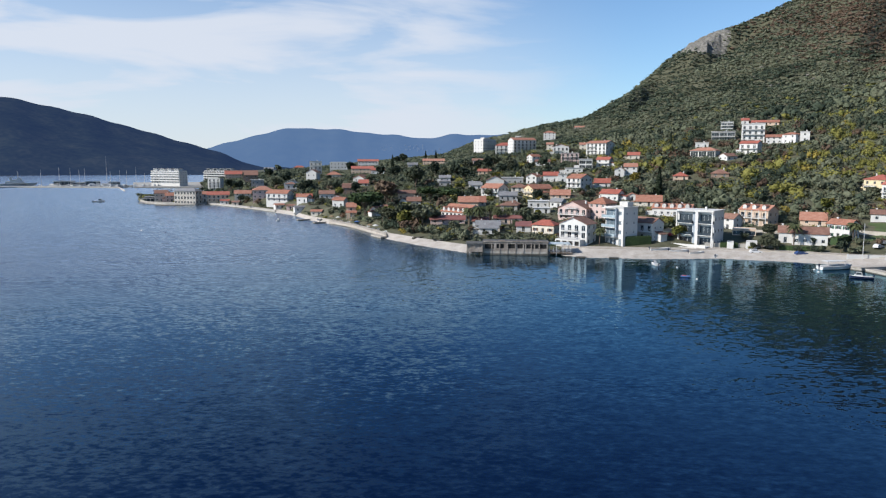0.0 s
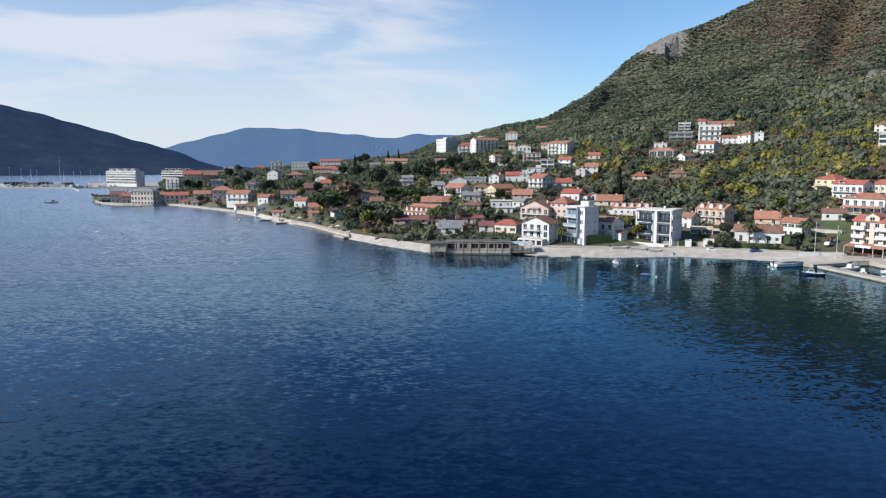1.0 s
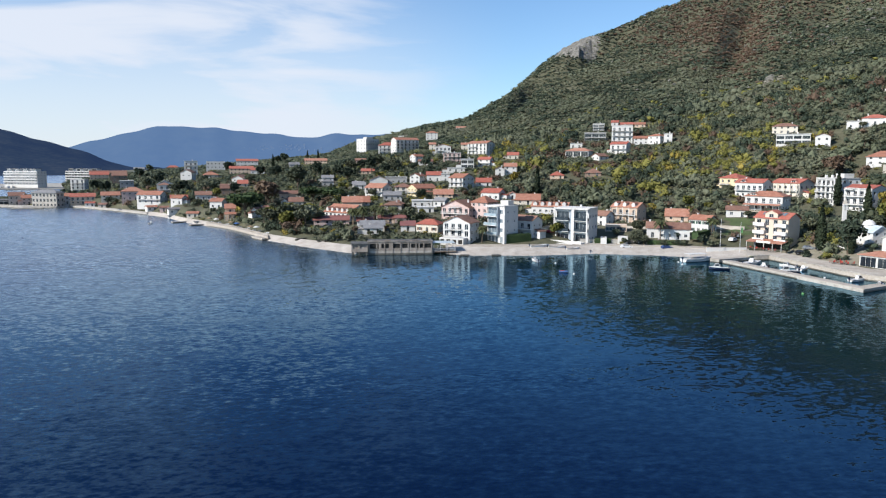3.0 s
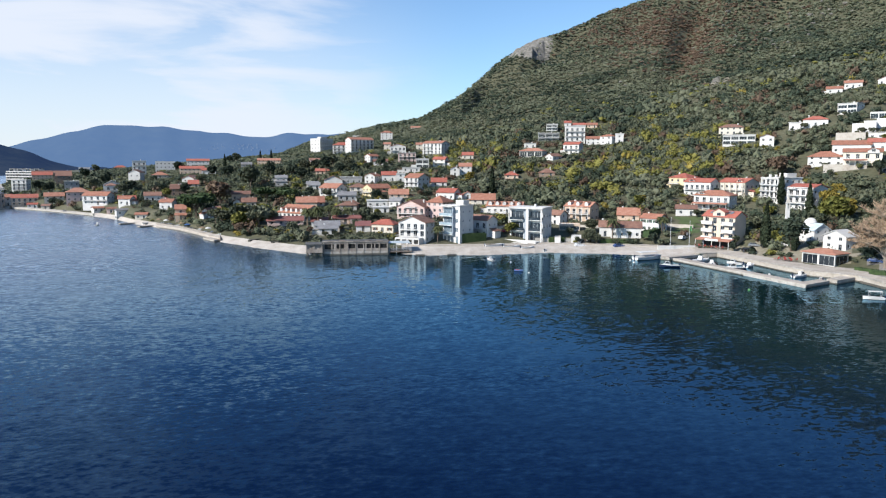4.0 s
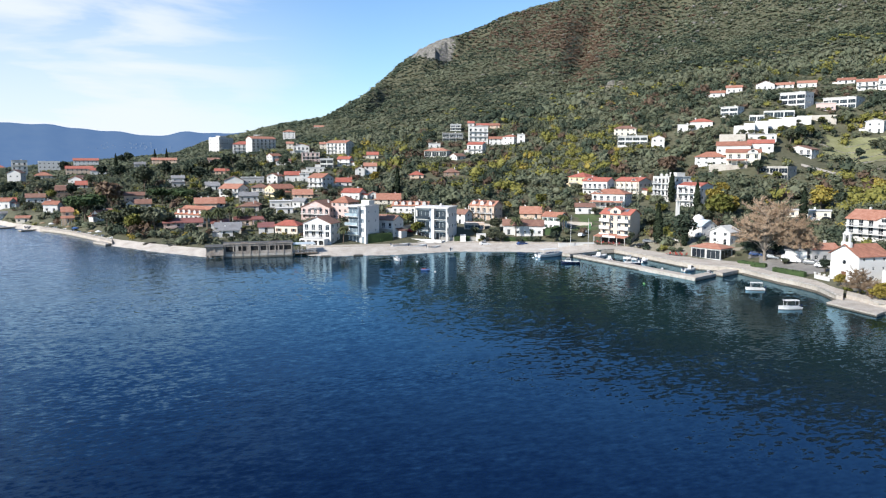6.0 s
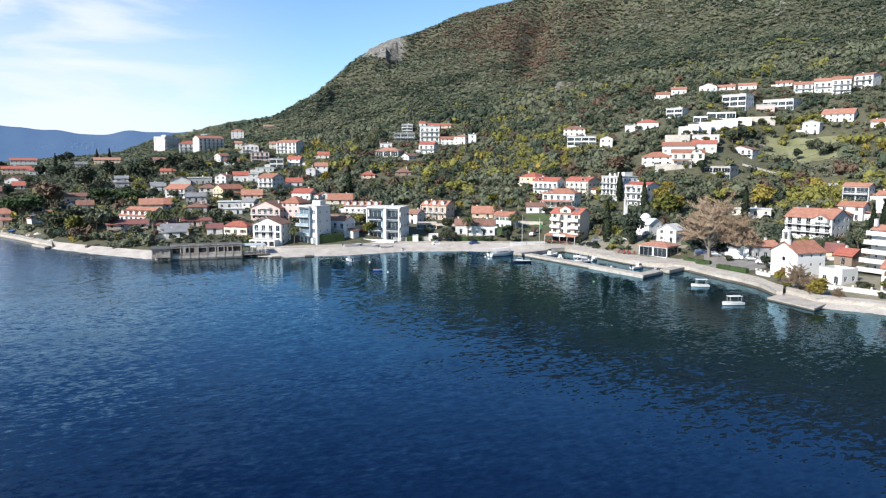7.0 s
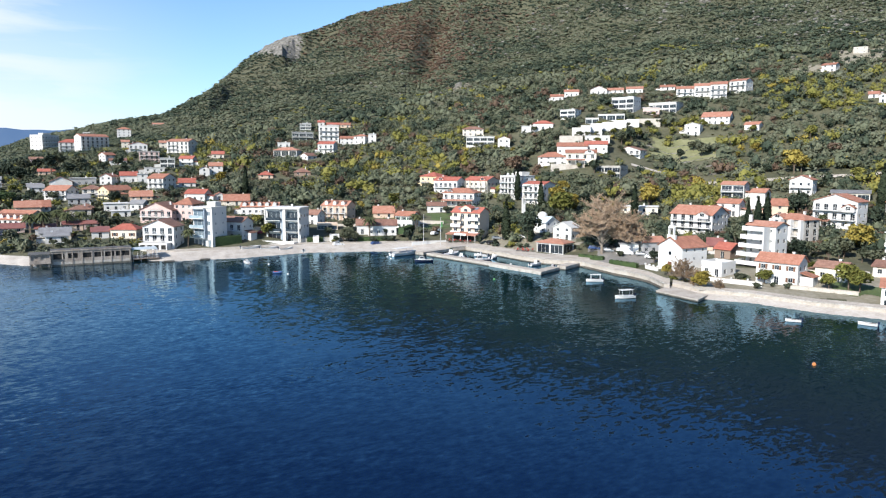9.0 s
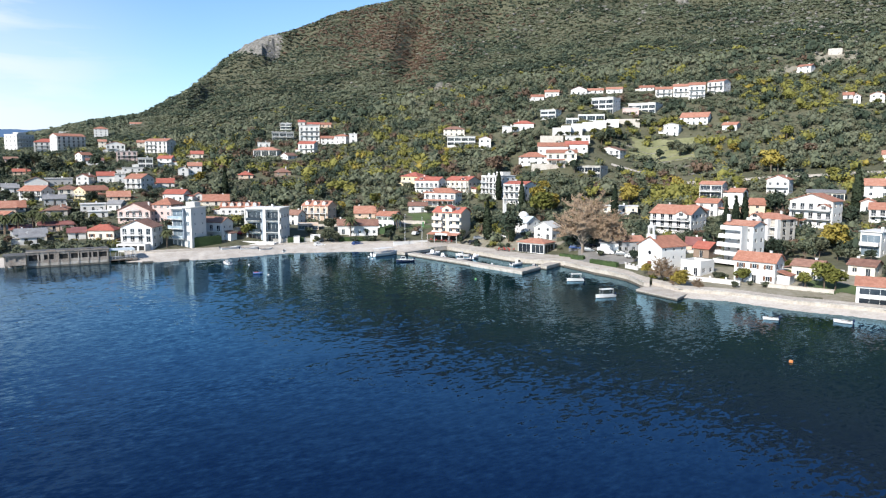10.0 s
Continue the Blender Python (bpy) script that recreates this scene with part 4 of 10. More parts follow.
def cross_gable(top, cx, wide, y0, z, tile, depth=3.5, pitch=0.5, high=1.6, wall="white"):
    """A gabled bay that rises from the eaves, with a window."""
    bm = bmesh.new()
    box(bm, cx - wide / 2, cx + wide / 2, y0, y0 + depth, z - 0.4, z + high)
    poly(bm, [(cx - wide / 2, y0, z + high), (cx + wide / 2, y0, z + high), (cx, y0, z + high + wide / 2 * pitch)])
    bay = part("gable_bay", bm, WALL[wall], top)
    bm = bmesh.new()
    for s in (-1, 1):
        sloped(bm, [(cx + s * (wide / 2 + 0.3), y0 - 0.3, z + high - 0.3 * pitch), (cx + s * (wide / 2 + 0.3), y0 + depth, z + high - 0.3 * pitch), (cx, y0 + depth, z + high + wide / 2 * pitch), (cx, y0 - 0.3, z + high + wide / 2 * pitch)][::s], 0.16)
    part("gable_roof", bm, ROOF[tile], bay)
    fr, pa = window_mesh(min(1.6, wide * 0.5), 1.2, "dark")
    win = share("window", fr, bay, pose(cx, y0 - 0.16, z + 0.25))
    share("pane", pa, win, Matrix())


def slab_part(top, name, mat, *size, label=""):
    bm = bmesh.new()
    box(bm, *size)
    return part(name, bm, mat, top, label)


def arcade(top, x0, x1, y0, y1, h, n, wall="white"):
    """A low terrace block with open bays in front and a railing on its flat top."""
    bm = bmesh.new()
    step = (x1 - x0) / n
    gaps = [(k * step + 0.35, (k + 1) * step - 0.35, 0.15, h - 0.55) for k in range(n)]
    facade(bm, (x0, y0, 0), (1, 0, 0), x1 - x0, -1.5, h, gaps, 0.5)
    facade(bm, (x1, y0, 0), (0, 1, 0), y1 - y0, -1.5, h, [], 0.3)
    facade(bm, (x0, y1, 0), (0, -1, 0), y1 - y0, -1.5, h, [], 0.3)
    poly(bm, [(x0, y0, h), (x1, y0, h), (x1, y1, h), (x0, y1, h)])
    terrace = part("terrace", bm, WALL[wall], top)
    # dark sheets across the bays paint their inner shade
    for a0, a1, b0, b1 in gaps:
        slab_part(terrace, "open_bay", VOID, x0 + a0 + 0.03, x0 + a1 - 0.03, y0 + 0.42, y0 + 0.46, b0, b1)
    slab_part(terrace, "railing", RAIL, x0, x1, y0, y0 + 0.06, h + 0.9, h + 0.98)


def pergola(top, x0, x1, y0, y1, z, mat):
    for k, px in enumerate((x0, (x0 + x1) / 2, x1 - 0.25)):
        for py in (y0, y1 - 0.25):
            slab_part(top, "pergola_post", mat, px, px + 0.25, py, py + 0.25, -2.0, z)
    slab_part(top, "pergola_beam", mat, x0 - 0.3, x1 + 0.3, y0, y0 + 0.25, z, z + 0.3)
    slab_part(top, "pergola_beam", mat, x0 - 0.3, x1 + 0.3, y1 - 0.25, y1, z, z + 0.3)
    n = int((x1 - x0) / 0.7)
    for k in range(n + 1):
        px = x0 + (x1 - x0 - 0.1) * k / n
        slab_part(top, "pergola_slat", WOOD, px, px + 0.1, y0 - 0.2, y1 + 0.2, z + 0.3, z + 0.42)


# ---- trees ----
def cards(rng, centres, sizes, flat=0.0, up=0.35):
    """Bent leaf sprays at the given places; returns vertices and faces."""
    n = len(centres)
    nrm = rng.normal(size=(n, 3))
    nrm[:, 2] = np.abs(nrm[:, 2]) * (1 + flat * 3) + up
    nrm /= np.linalg.norm(nrm, axis=1)[:, None]
    t = rng.normal(size=(n, 3))
    u = np.cross(nrm, t)
    u /= np.linalg.norm(u, axis=1)[:, None]
    v = np.cross(nrm, u)
    s = sizes[:, None]
    k = rng.uniform(0.6, 1.0, (n, 4, 1))
    verts = np.stack([centres - u * s * k[:, 0] - nrm * s * 0.18, centres - v * s * k[:, 1] * 0.8, centres + u * s * k[:, 2] - nrm * s * 0.18, centres + v * s * k[:, 3] * 0.8], 1).reshape(-1, 3)
    i = np.arange(n)[:, None] * 4
    faces = np.concatenate([i + [0, 1, 3], i + [1, 2, 3]], 0)
    return verts, faces


def crown_points(rng, n, rx, rz, z, lobes, fill=0.3):
    """Places for leaves in a crown of several lobes with gaps between them."""
    ang = rng.uniform(0, math.tau, lobes)
    rad = rng.uniform(0.25, 0.62, lobes) * rx
    lc = np.stack([rad * np.cos(ang), rad * np.sin(ang), z + rng.uniform(-0.45, 0.5, lobes) * rz], 1)
    lc[0] = (0, 0, z + 0.35 * rz)
    lr = rng.uniform(0.38, 0.6, lobes)
    pick = rng.randint(0, lobes, n)
    d = rng.normal(size=(n, 3))
    d[:, 2] = d[:, 2] * 0.8 + 0.15
    d /= np.linalg.norm(d, axis=1)[:, None]
    q = (fill + (1 - fill) * rng.uniform(0, 1, n) ** 0.4)[:, None]
    return lc[pick] + d * q * (lr[pick][:, None] * np.array([rx, rx, rz * 0.9]))


def tree_thing(kind, leaf, label, category="tree", seed=1, tall=7.0, wide=5.0, leaves=760, group=""):
    """A tree of unit kind with a trunk, limbs and a crown; later copied and scaled."""
    rng = np.random.RandomState(seed)
    name = {"cypress": "cypress_tree", "palm": "palm_tree", "pine": "stone_pine", "bare": "bare_plane_tree", "bush": "bush"}.get(kind, "tree")
    top = empty(name, Matrix(), label, category, group)
    bm = bmesh.new()
    if kind == "cypress":
        tube(bm, [(0, 0, -0.6), (0, 0, tall * 0.3), (0, 0, tall * 0.9)], [0.22, 0.16, 0.04])
        part("trunk", bm, BARK, top)
        n = leaves
        h = rng.uniform(0.04, 1.0, n)
        prof = np.sin(np.clip(h * 1.08, 0, 1) ** 0.75 * math.pi) ** 0.6 * (1 - 0.35 * h)
        a = rng.uniform(0, math.tau, n)
        r = wide / 2 * prof * rng.uniform(0.6, 1.08, n)
        c = np.stack([r * np.cos(a), r * np.sin(a), h * tall], 1)
        vs, fs = cards(rng, c, rng.uniform(0.28, 0.5, n) * wide / 2.2, up=0.1)
        core = bmesh.new()
        tube(core, [(0, 0, 0.05 * tall), (0, 0, 0.3 * tall), (0, 0, 0.7 * tall), (0, 0, 0.97 * tall)], [wide * 0.26, wide * 0.4, wide * 0.28, 0.05], 8)
    elif kind == "palm":
        pts = [(0, 0, -0.5), (0.1, 0.05, tall * 0.35), (0.22, 0.0, tall * 0.78)]
        tube(bm, pts, [0.26, 0.19, 0.2], 7)
        part("trunk", bm, BARK, top)
        vs, fs = [], []
        hx, hy, hz = pts[-1]
        for k in range(34):
            a, lift = k * 2.399, rng.uniform(-0.5, 1.1)
            ln = wide / 2 * rng.uniform(0.85, 1.1)
            prev = None
            side = np.array([-math.sin(a), math.cos(a), 0])
            for s in range(6):
                q = s / 5
                p = np.array([hx + math.cos(a) * ln * q, hy + math.sin(a) * ln * q, hz + ln * (lift * q - (0.75 + 0.3 * lift) * q * q)])
                wd = 0.34 * math.sin(math.pi * min(1, q * 0.9 + 0.1)) + 0.03
                cur = len(vs)
                vs += [p - side * wd - np.array([0, 0, wd * 0.5]), p, p + side * wd - np.array([0, 0, wd * 0.5])]
                if prev is not None:
                    fs += [(prev, prev + 1, cur + 1), (prev, cur + 1, cur), (prev + 1, prev + 2, cur + 2), (prev + 1, cur + 2, cur + 1)]
                prev = cur
        vs, fs, core = np.array(vs), fs, None
    elif kind == "bare":
        tube(bm, [(0, 0, -0.6), (0.1, 0, tall * 0.16), (0.15, 0.1, tall * 0.3)], [0.42, 0.33, 0.27], 9)
        tw = []
        for k in range(24):
            a = k * 2.399 + rng.uniform(-0.3, 0.3)
            up = rng.uniform(0.0, 1.0)
            rr = wide / 2 * math.sqrt(max(0.05, 1 - up * up)) * rng.uniform(0.7, 1.0)
            zt = tall * (0.24 + 0.74 * up)
            p0, p3 = np.array([0.15, 0.1, tall * rng.uniform(0.12, 0.34)]), np.array([rr * math.cos(a), rr * math.sin(a), zt])
            p1, p2 = p0 * 0.66 + p3 * 0.34 + [0, 0, 0.06 * tall], p0 * 0.33 + p3 * 0.67 + [0, 0, 0.07 * tall]
            tube(bm, [tuple(p0), tuple(p1), tuple(p2), tuple(p3)], [0.16, 0.11, 0.07, 0.025], 5)
            for q in range(8):
                f = rng.uniform(0.2, 1.0)
                s0 = p1 * (1 - f) + p3 * f
                s1 = s0 + rng.normal(size=3) * [wide * 0.11, wide * 0.11, tall * 0.06] + [0, 0, tall * 0.07]
                tube(bm, [tuple(s0), tuple((s0 + s1) / 2 + rng.normal(size=3) * 0.15), tuple(s1)], [0.075, 0.05, 0.02], 4)
                tw.append((s0, s1))
        part("trunk", bm, GREYBARK, top)
        vs, fs = [], []
        for s0, s1 in tw:
            for q in range(80):
                f = rng.uniform(0.1, 1.1)
                p = s0 * (1 - f) + s1 * f
                d = rng.normal(size=3)
                d[2] = abs(d[2]) + 0.3
                d = d / np.linalg.norm(d) * rng.uniform(0.6, 1.5)
                o = np.cross(d, rng.normal(size=3))
                o = o / np.linalg.norm(o) * 0.06
                i = len(vs)
                vs += [p - o, p + o, p + d]
                fs.append((i, i + 1, i + 2))
        vs, core = np.array(vs), None
    else:
        if kind == "pine":
            rz, zc, lobes, fill = tall * 0.17, tall * 0.8, 13, 0.2
        elif kind == "bush":
            rz, zc, lobes, fill = tall * 0.5, tall * 0.5, 6, 0.2
        else:
            rz, zc, lobes, fill = tall * 0.36, tall * 0.6, 9, 0.25
        if kind != "bush":
            tube(bm, [(0, 0, -0.6), (0.08, 0.03, zc * 0.5), (0.1, 0.1, zc)], [0.05 * tall * 0.6, 0.024 * tall, 0.012 * tall], 7)
            for k in range(6):
                a = k * 1.05 + rng.uniform(-0.3, 0.3)
                tube(bm, [(0.08, 0.03, zc * rng.uniform(0.4, 0.65)), (wide * 0.16 * math.cos(a), wide * 0.16 * math.sin(a), zc * 0.85), (wide * 0.33 * math.cos(a), wide * 0.33 * math.sin(a), zc + rz * 0.2)], [0.016 * tall, 0.011 * tall, 0.005 * tall], 5)
        else:
            for k in range(4):
                a = k * 1.6
                tube(bm, [(0, 0, -0.3), (0.3 * wide * math.cos(a), 0.3 * wide * math.sin(a), tall * 0.6)], [0.05, 0.02], 5)
        part("trunk", bm, BARK, top)
        c = crown_points(rng, leaves, wide / 2, rz, zc, lobes, fill)
        vs, fs = cards(rng, c, rng.uniform(0.06, 0.115, leaves) * wide * (0.75 if kind == "pine" else 1.0), flat=0.25 if kind == "pine" else 0.0)
        core = bmesh.new()
        bmesh.ops.create_icosphere(core, subdivisions=2, radius=1.0)
        for v in core.verts:
            k = (0.80 if kind == "pine" else 0.46) + 0.10 * math.sin(v.co.x * 5 + seed) + 0.1 * math.sin(v.co.y * 6 + v.co.z * 4)
            v.co = Vector((v.co.x * wide / 2 * k, v.co.y * wide / 2 * k, zc + v.co.z * rz * k))
    crown = mesh_object("crown", [tuple(v) for v in vs], [tuple(int(i) for i in f) for f in fs], LEAF[leaf], top)
    if core:
        bmh = bmesh.new()
        bmh.from_mesh(crown.data)
        me = bpy.data.meshes.new("core")
        core.to_mesh(me)
        core.free()
        bmh.from_mesh(me)
        bmh.to_mesh(crown.data)
        bmh.free()
        bpy.data.meshes.remove(me)
    return top


TREES = {
    "green": [tree_thing("round", "green", "leafy green broadleaf tree in the town", seed=s, tall=t, wide=w) for s, t, w in ((1, 7.5, 6.5), (2, 9.0, 7.0), (3, 6.0, 6.0))],
    "dark": [tree_thing("round", "dark", "dense dark evergreen tree beside houses", seed=s, tall=t, wide=w) for s, t, w in ((4, 8.5, 6.5), (5, 7.0, 6.5))],
    "olive": [tree_thing("round", "olive", "grey-green olive tree with a rounded crown", seed=s, tall=t, wide=w) for s, t, w in ((6, 5.0, 5.2), (7, 5.8, 5.5))],
    "lime": [tree_thing("round", "lime", "deciduous tree with yellowing green leaves", seed=s, tall=t, wide=w) for s, t, w in ((8, 7.0, 6.0), (9, 5.5, 5.5))],
    "yellow": [tree_thing("round", "yellow", "deciduous tree in golden autumn leaf", seed=s, tall=t, wide=w) for s, t, w in ((10, 7.0, 6.5), (11, 5.5, 5.0))],
    "rust": [tree_thing("round", "rust", "deciduous tree in rust-brown autumn leaf", seed=s, tall=t, wide=w) for s, t, w in ((12, 8.5, 8.0),)],
    "cypress": [tree_thing("cypress", "cypress", "tall dark narrow cypress tree", seed=13, tall=13.0, wide=3.0, leaves=800)],
    "palm": [tree_thing("palm", "palm", "tall palm tree with drooping fronds", seed=14, tall=9.0, wide=6.4)],
    "pine": [tree_thing("pine", "pine", "broad dark umbrella-shaped stone pine", seed=15, tall=11.0, wide=15.0, leaves=2600)],
    "bare": [tree_thing("bare", "twig", "large leafless plane tree with brown twigs", seed=16, tall=15.0, wide=15.0)],
    "bush": [tree_thing("bush", l, t, "bush", seed=s, tall=2.2, wide=3.0, leaves=260) for s, l, t in ((17, "green", "rounded green bush in a garden"), (18, "dark", "dark evergreen bush in a garden"), (19, "lime", "yellow-green bush in a garden"))],
}
FIRST = set()


def tree(kind, x, y, size=1.0, turn=None, z=None, pick=None, squash=1.0):
    rng = random.Random(int(abs(x * 31 + y * 17)))
    src = TREES[kind][(rng.randrange(len(TREES[kind])) if pick is None else pick) % len(TREES[kind])]
    m = pose(x, y, ground_z(x, y) if z is None else z, 0, 0, rng.uniform(0, 360) if turn is None else turn)
    ob = src if src.name not in FIRST else copy_thing(src, m)
    FIRST.add(src.name)
    ob.matrix_basis = m
    s = size * rng.uniform(0.93, 1.07)
    ob.scale = (s, s, s * squash)
    return ob


# ---- the town, from the hilltop blocks down to the shore ----
house(49.9, 763.3, 42.4, 46.8, 21.8, 13.0, 14.8, 4, "flat", "white", "pale", "plain", "plain", "pale", "nbkl", "apartment block", label="white four-storey apartment block with a flat roof", pitch=0.40)
house(58.1, 659.4, 40.2, -5.0, 19.4, 12.0, 8.2, 3, "hip", "white", "red", "balcony", "plain", "pale", "nb", "apartment block", pitch=0.45)
house(73.0, 636.3, 41.5, 18.5, 22.2, 12.0, 11.2, 4, "gx", "white", "orange", "balcony", "plain", "pale", "nbl", "apartment block", pitch=0.35)
house(110.0, 737.9, 54.1, -8.5, 12.2, 10.0, 9.5, 4, "hip", "white", "orange", "plain", "plain", "pale", "n", "apartment block", pitch=0.40)
house(166.0, 868.8, 71.2, -10.8, 12.0, 9.0, 4.5, 2, "gx", "white", "orange", "plain", "plain", "pale", "n", "house", pitch=0.40)
house(97.8, 915.8, 57.6, -6.1, 9.8, 9.0, 9.0, 3, "flat", "white", "pale", "plain", "plain", "pale", "n", "house", pitch=0.40)
house(71.4, 542.1, 32.4, 32.8, 8.5, 6.7, 4.8, 2, "gx", "white", "orange", "plain", "plain", "pale", "nl", "house", pitch=0.50)
house(93.0, 620.1, 43.3, -8.5, 5.9, 8.0, 5.2, 2, "gx", "cream", "orange", "plain", "plain", "pale", "n", "house", pitch=0.40)
house(94.9, 574.2, 39.0, -9.4, 12.9, 10.0, 6.5, 2, "gy", "white", "red", "balcony", "plain", "pale", "nb", "house", pitch=0.30)
house(91.2, 511.4, 32.1, -10.1, 12.8, 11.0, 7.0, 3, "flat", "pink", "pale", "balcony", "plain", "dark", "nb", "apartment block", label="unfinished pinkish three-storey block with a flat roof", pitch=0.40)
house(114.2, 532.1, 36.5, -42.9, 16.7, 12.6, 10.6, 4, "gx", "white", "orange", "balcony", "plain", "pale", "nb", "apartment block", pitch=0.30)
house(115.8, 590.2, 42.8, -11.1, 5.6, 8.0, 4.8, 2, "gx", "cream", "orange", "plain", "plain", "pale", "n", "house", pitch=0.40)
house(106.5, 473.7, 29.7, -33.2, 8.8, 6.6, 5.0, 2, "gx", "white", "red", "plain", "plain", "pale", "nb", "house", pitch=0.50)
house(94.8, 472.1, 28.5, -11.4, 8.6, 9.0, 6.1, 2, "flat", "white", "pale", "strip", "plain", "pale", "n", "house", pitch=0.40)
house(131.8, 492.1, 34.9, -15.0, 7.9, 8.0, 3.0, 1, "gx", "cream", "red", "plain", "plain", "pale", "n", "house", pitch=0.50)
house(107.5, 432.3, 23.9, -14.0, 5.8, 9.0, 4.7, 2, "gy", "white", "brown", "plain", "plain", "pale", "n", "house", pitch=0.45)
house(114.5, 433.1, 24.9, -14.8, 7.7, 9.0, 5.2, 2, "gx", "white", "orange", "plain", "plain", "pale", "n", "house", pitch=0.45)
house(54.3, 436.1, 19.2, -27.1, 6.6, 11.0, 4.9, 2, "gy", "white", "orange", "plain", "plain", "pale", "n", "house", pitch=0.50)
house(66.5, 437.5, 20.7, -8.6, 9.0, 9.0, 4.0, 1, "gx", "white", "red", "plain", "plain", "pale", "n", "house", pitch=0.45)
house(72.8, 430.9, 20.5, -9.6, 5.4, 9.0, 4.7, 2, "flat", "white", "pale", "plain", "plain", "pale", "n", "house", pitch=0.40)
house(85.0, 461.7, 26.0, -10.4, 11.4, 8.0, 2.7, 1, "flat", "white", "pale", "plain", "plain", "pale", "n", "house", pitch=0.40)
house(72.8, 394.9, 16.4, -49.0, 9.7, 10.4, 7.5, 3, "gx", "white", "orange", "balcony", "plain", "pale", "b", "house", pitch=0.42)
house(90.4, 401.5, 18.6, -12.7, 8.7, 9.0, 2.6, 1, "gx", "white", "red", "plain", "plain", "pale", "n", "house", pitch=0.50)
house(47.6, 394.6, 13.5, -67.2, 10.3, 12.9, 4.6, 2, "gy", "yellow", "orange", "plain", "plain", "pale", "b", "house", label="yellow two-storey house with a long orange tiled roof", pitch=0.42)
house(26.8, 406.1, 13.2, -39.5, 11.9, 10.4, 4.8, 2, "gx", "white", "orange", "balcony", "plain", "pale", "b", "house", pitch=0.45)
house(32.7, 444.8, 17.5, -4.2, 11.3, 9.0, 4.0, 1, "gy", "white", "brown", "plain", "plain", "pale", "n", "house", pitch=0.45)
house(43.8, 446.4, 19.1, -5.6, 13.6, 10.0, 3.7, 1, "flat", "grey", "grey", "plain", "plain", "pale", "n", "house", label="grey flat-roofed single-storey house", pitch=0.40)
house(62.1, 374.4, 13.2, -9.4, 10.3, 10.0, 2.3, 1, "gx", "peach", "orange", "plain", "plain", "pale", "n", "house", pitch=0.50)
house(55.7, 349.4, 10.3, -34.5, 6.3, 6.0, 3.0, 1, "gx", "white", "grey", "plain", "plain", "pale", "n", "house", pitch=0.50)
house(48.0, 355.3, 9.8, -7.7, 10.4, 9.0, 3.0, 1, "flat", "white", "pale", "plain", "plain", "pale", "n", "house", pitch=0.40)
house(47.1, 335.2, 8.3, -8.0, 7.7, 7.0, 2.3, 1, "flat", "white", "pale", "plain", "plain", "pale", "n", "house", pitch=0.40)
top = house(56.6, 309.0, 7.1, -41.5, 14.2, 10.9, 5.5, 2, "gy", "pink", "brown", "balcony", "plain", "pale", "c", "house", label="pale pink two-storey house with a broad front gable", pitch=0.42)
balcony(top, -6.6, 6.6, 2.75, 1.6, "pale")
balcony(top, -3.0, 3.0, 5.5, 1.2, "pale")
house(66.6, 304.9, 7.2, -43.0, 8.3, 9.7, 7.8, 3, "hip", "pink", "orange", "plain", "plain", "pale", "c", "house", pitch=0.60)
house(83.4, 355.5, 13.3, -38.9, 9.9, 7.6, 3.8, 1, "gx", "white", "red", "plain", "plain", "pale", "c", "house", pitch=0.50)
house(39.7, 279.7, 4.3, -34.0, 9.5, 6.0, 3.5, 1, "hip", "cream", "red", "plain", "plain", "pale", "s", "house", label="cream single-storey house with a bright orange hipped roof", pitch=0.55)
top = house(48.2, 260.5, 2.0, -36.6, 11.2, 8.1, 7.8, 3, "gy", "white", "brown", "balcony", "plain", "pale", "l", "house", label="white three-storey gabled house with balconies and ground-floor arches", pitch=0.42)
for f in (1, 2):
    balcony(top, -4.6, 2.0, f * 2.6, 1.3, "pale")
arcade(top, -5.4, 4.6, -3.6, -0.02, 2.3, 4)
house(74.9, 264.5, 3.5, -58.6, 10.2, 6.0, 6.7, 2, "gx", "white", "brown", "balcony", "small", "pale", "b", "house", label="shaded three-storey house with a white gable and brown roof", pitch=0.55)
house(94.7, 353.5, 13.7, -15.0, 5.1, 8.0, 2.3, 1, "gy", "white", "orange", "plain", "plain", "pale", "n", "house", pitch=0.50)
house(97.6, 334.6, 11.9, -16.3, 11.6, 12.0, 2.3, 1, "gx", "cream", "orange", "plain", "plain", "pale", "n", "house", pitch=0.45)
house(20.8, 442.0, 16.0, -2.7, 6.9, 8.0, 2.4, 1, "gx", "white", "grey", "plain", "plain", "pale", "n", "house", pitch=0.40)
house(17.5, 373.1, 9.4, -2.7, 10.1, 11.0, 2.3, 1, "gx", "cream", "orange", "plain", "plain", "pale", "n", "house", pitch=0.50)
house(35.9, 357.7, 9.2, -5.7, 6.1, 9.0, 2.5, 1, "hip", "brown", "brown", "plain", "plain", "pale", "n", "house", pitch=0.50)
house(4.7, 330.8, 5.7, -51.8, 17.8, 11.9, 3.7, 1, "gx", "white", "orange", "arch", "plain", "pale", "dl", "palace", label="white waterside palace with arched dormers and orange roof", pitch=0.55)
house(13.1, 362.3, 8.1, -2.1, 10.0, 10.0, 4.2, 1, "gx", "peach", "orange", "plain", "plain", "pale", "n", "house", pitch=0.50)
house(-81.4, 772.7, 27.9, 6.0, 22.2, 9.0, 6.1, 2, "gx", "white", "red", "plain", "plain", "pale", "n", "house", pitch=0.45)
house(-73.5, 648.3, 21.7, 6.5, 20.2, 9.0, 5.3, 2, "gx", "peach", "red", "plain", "plain", "pale", "n", "house", pitch=0.45)
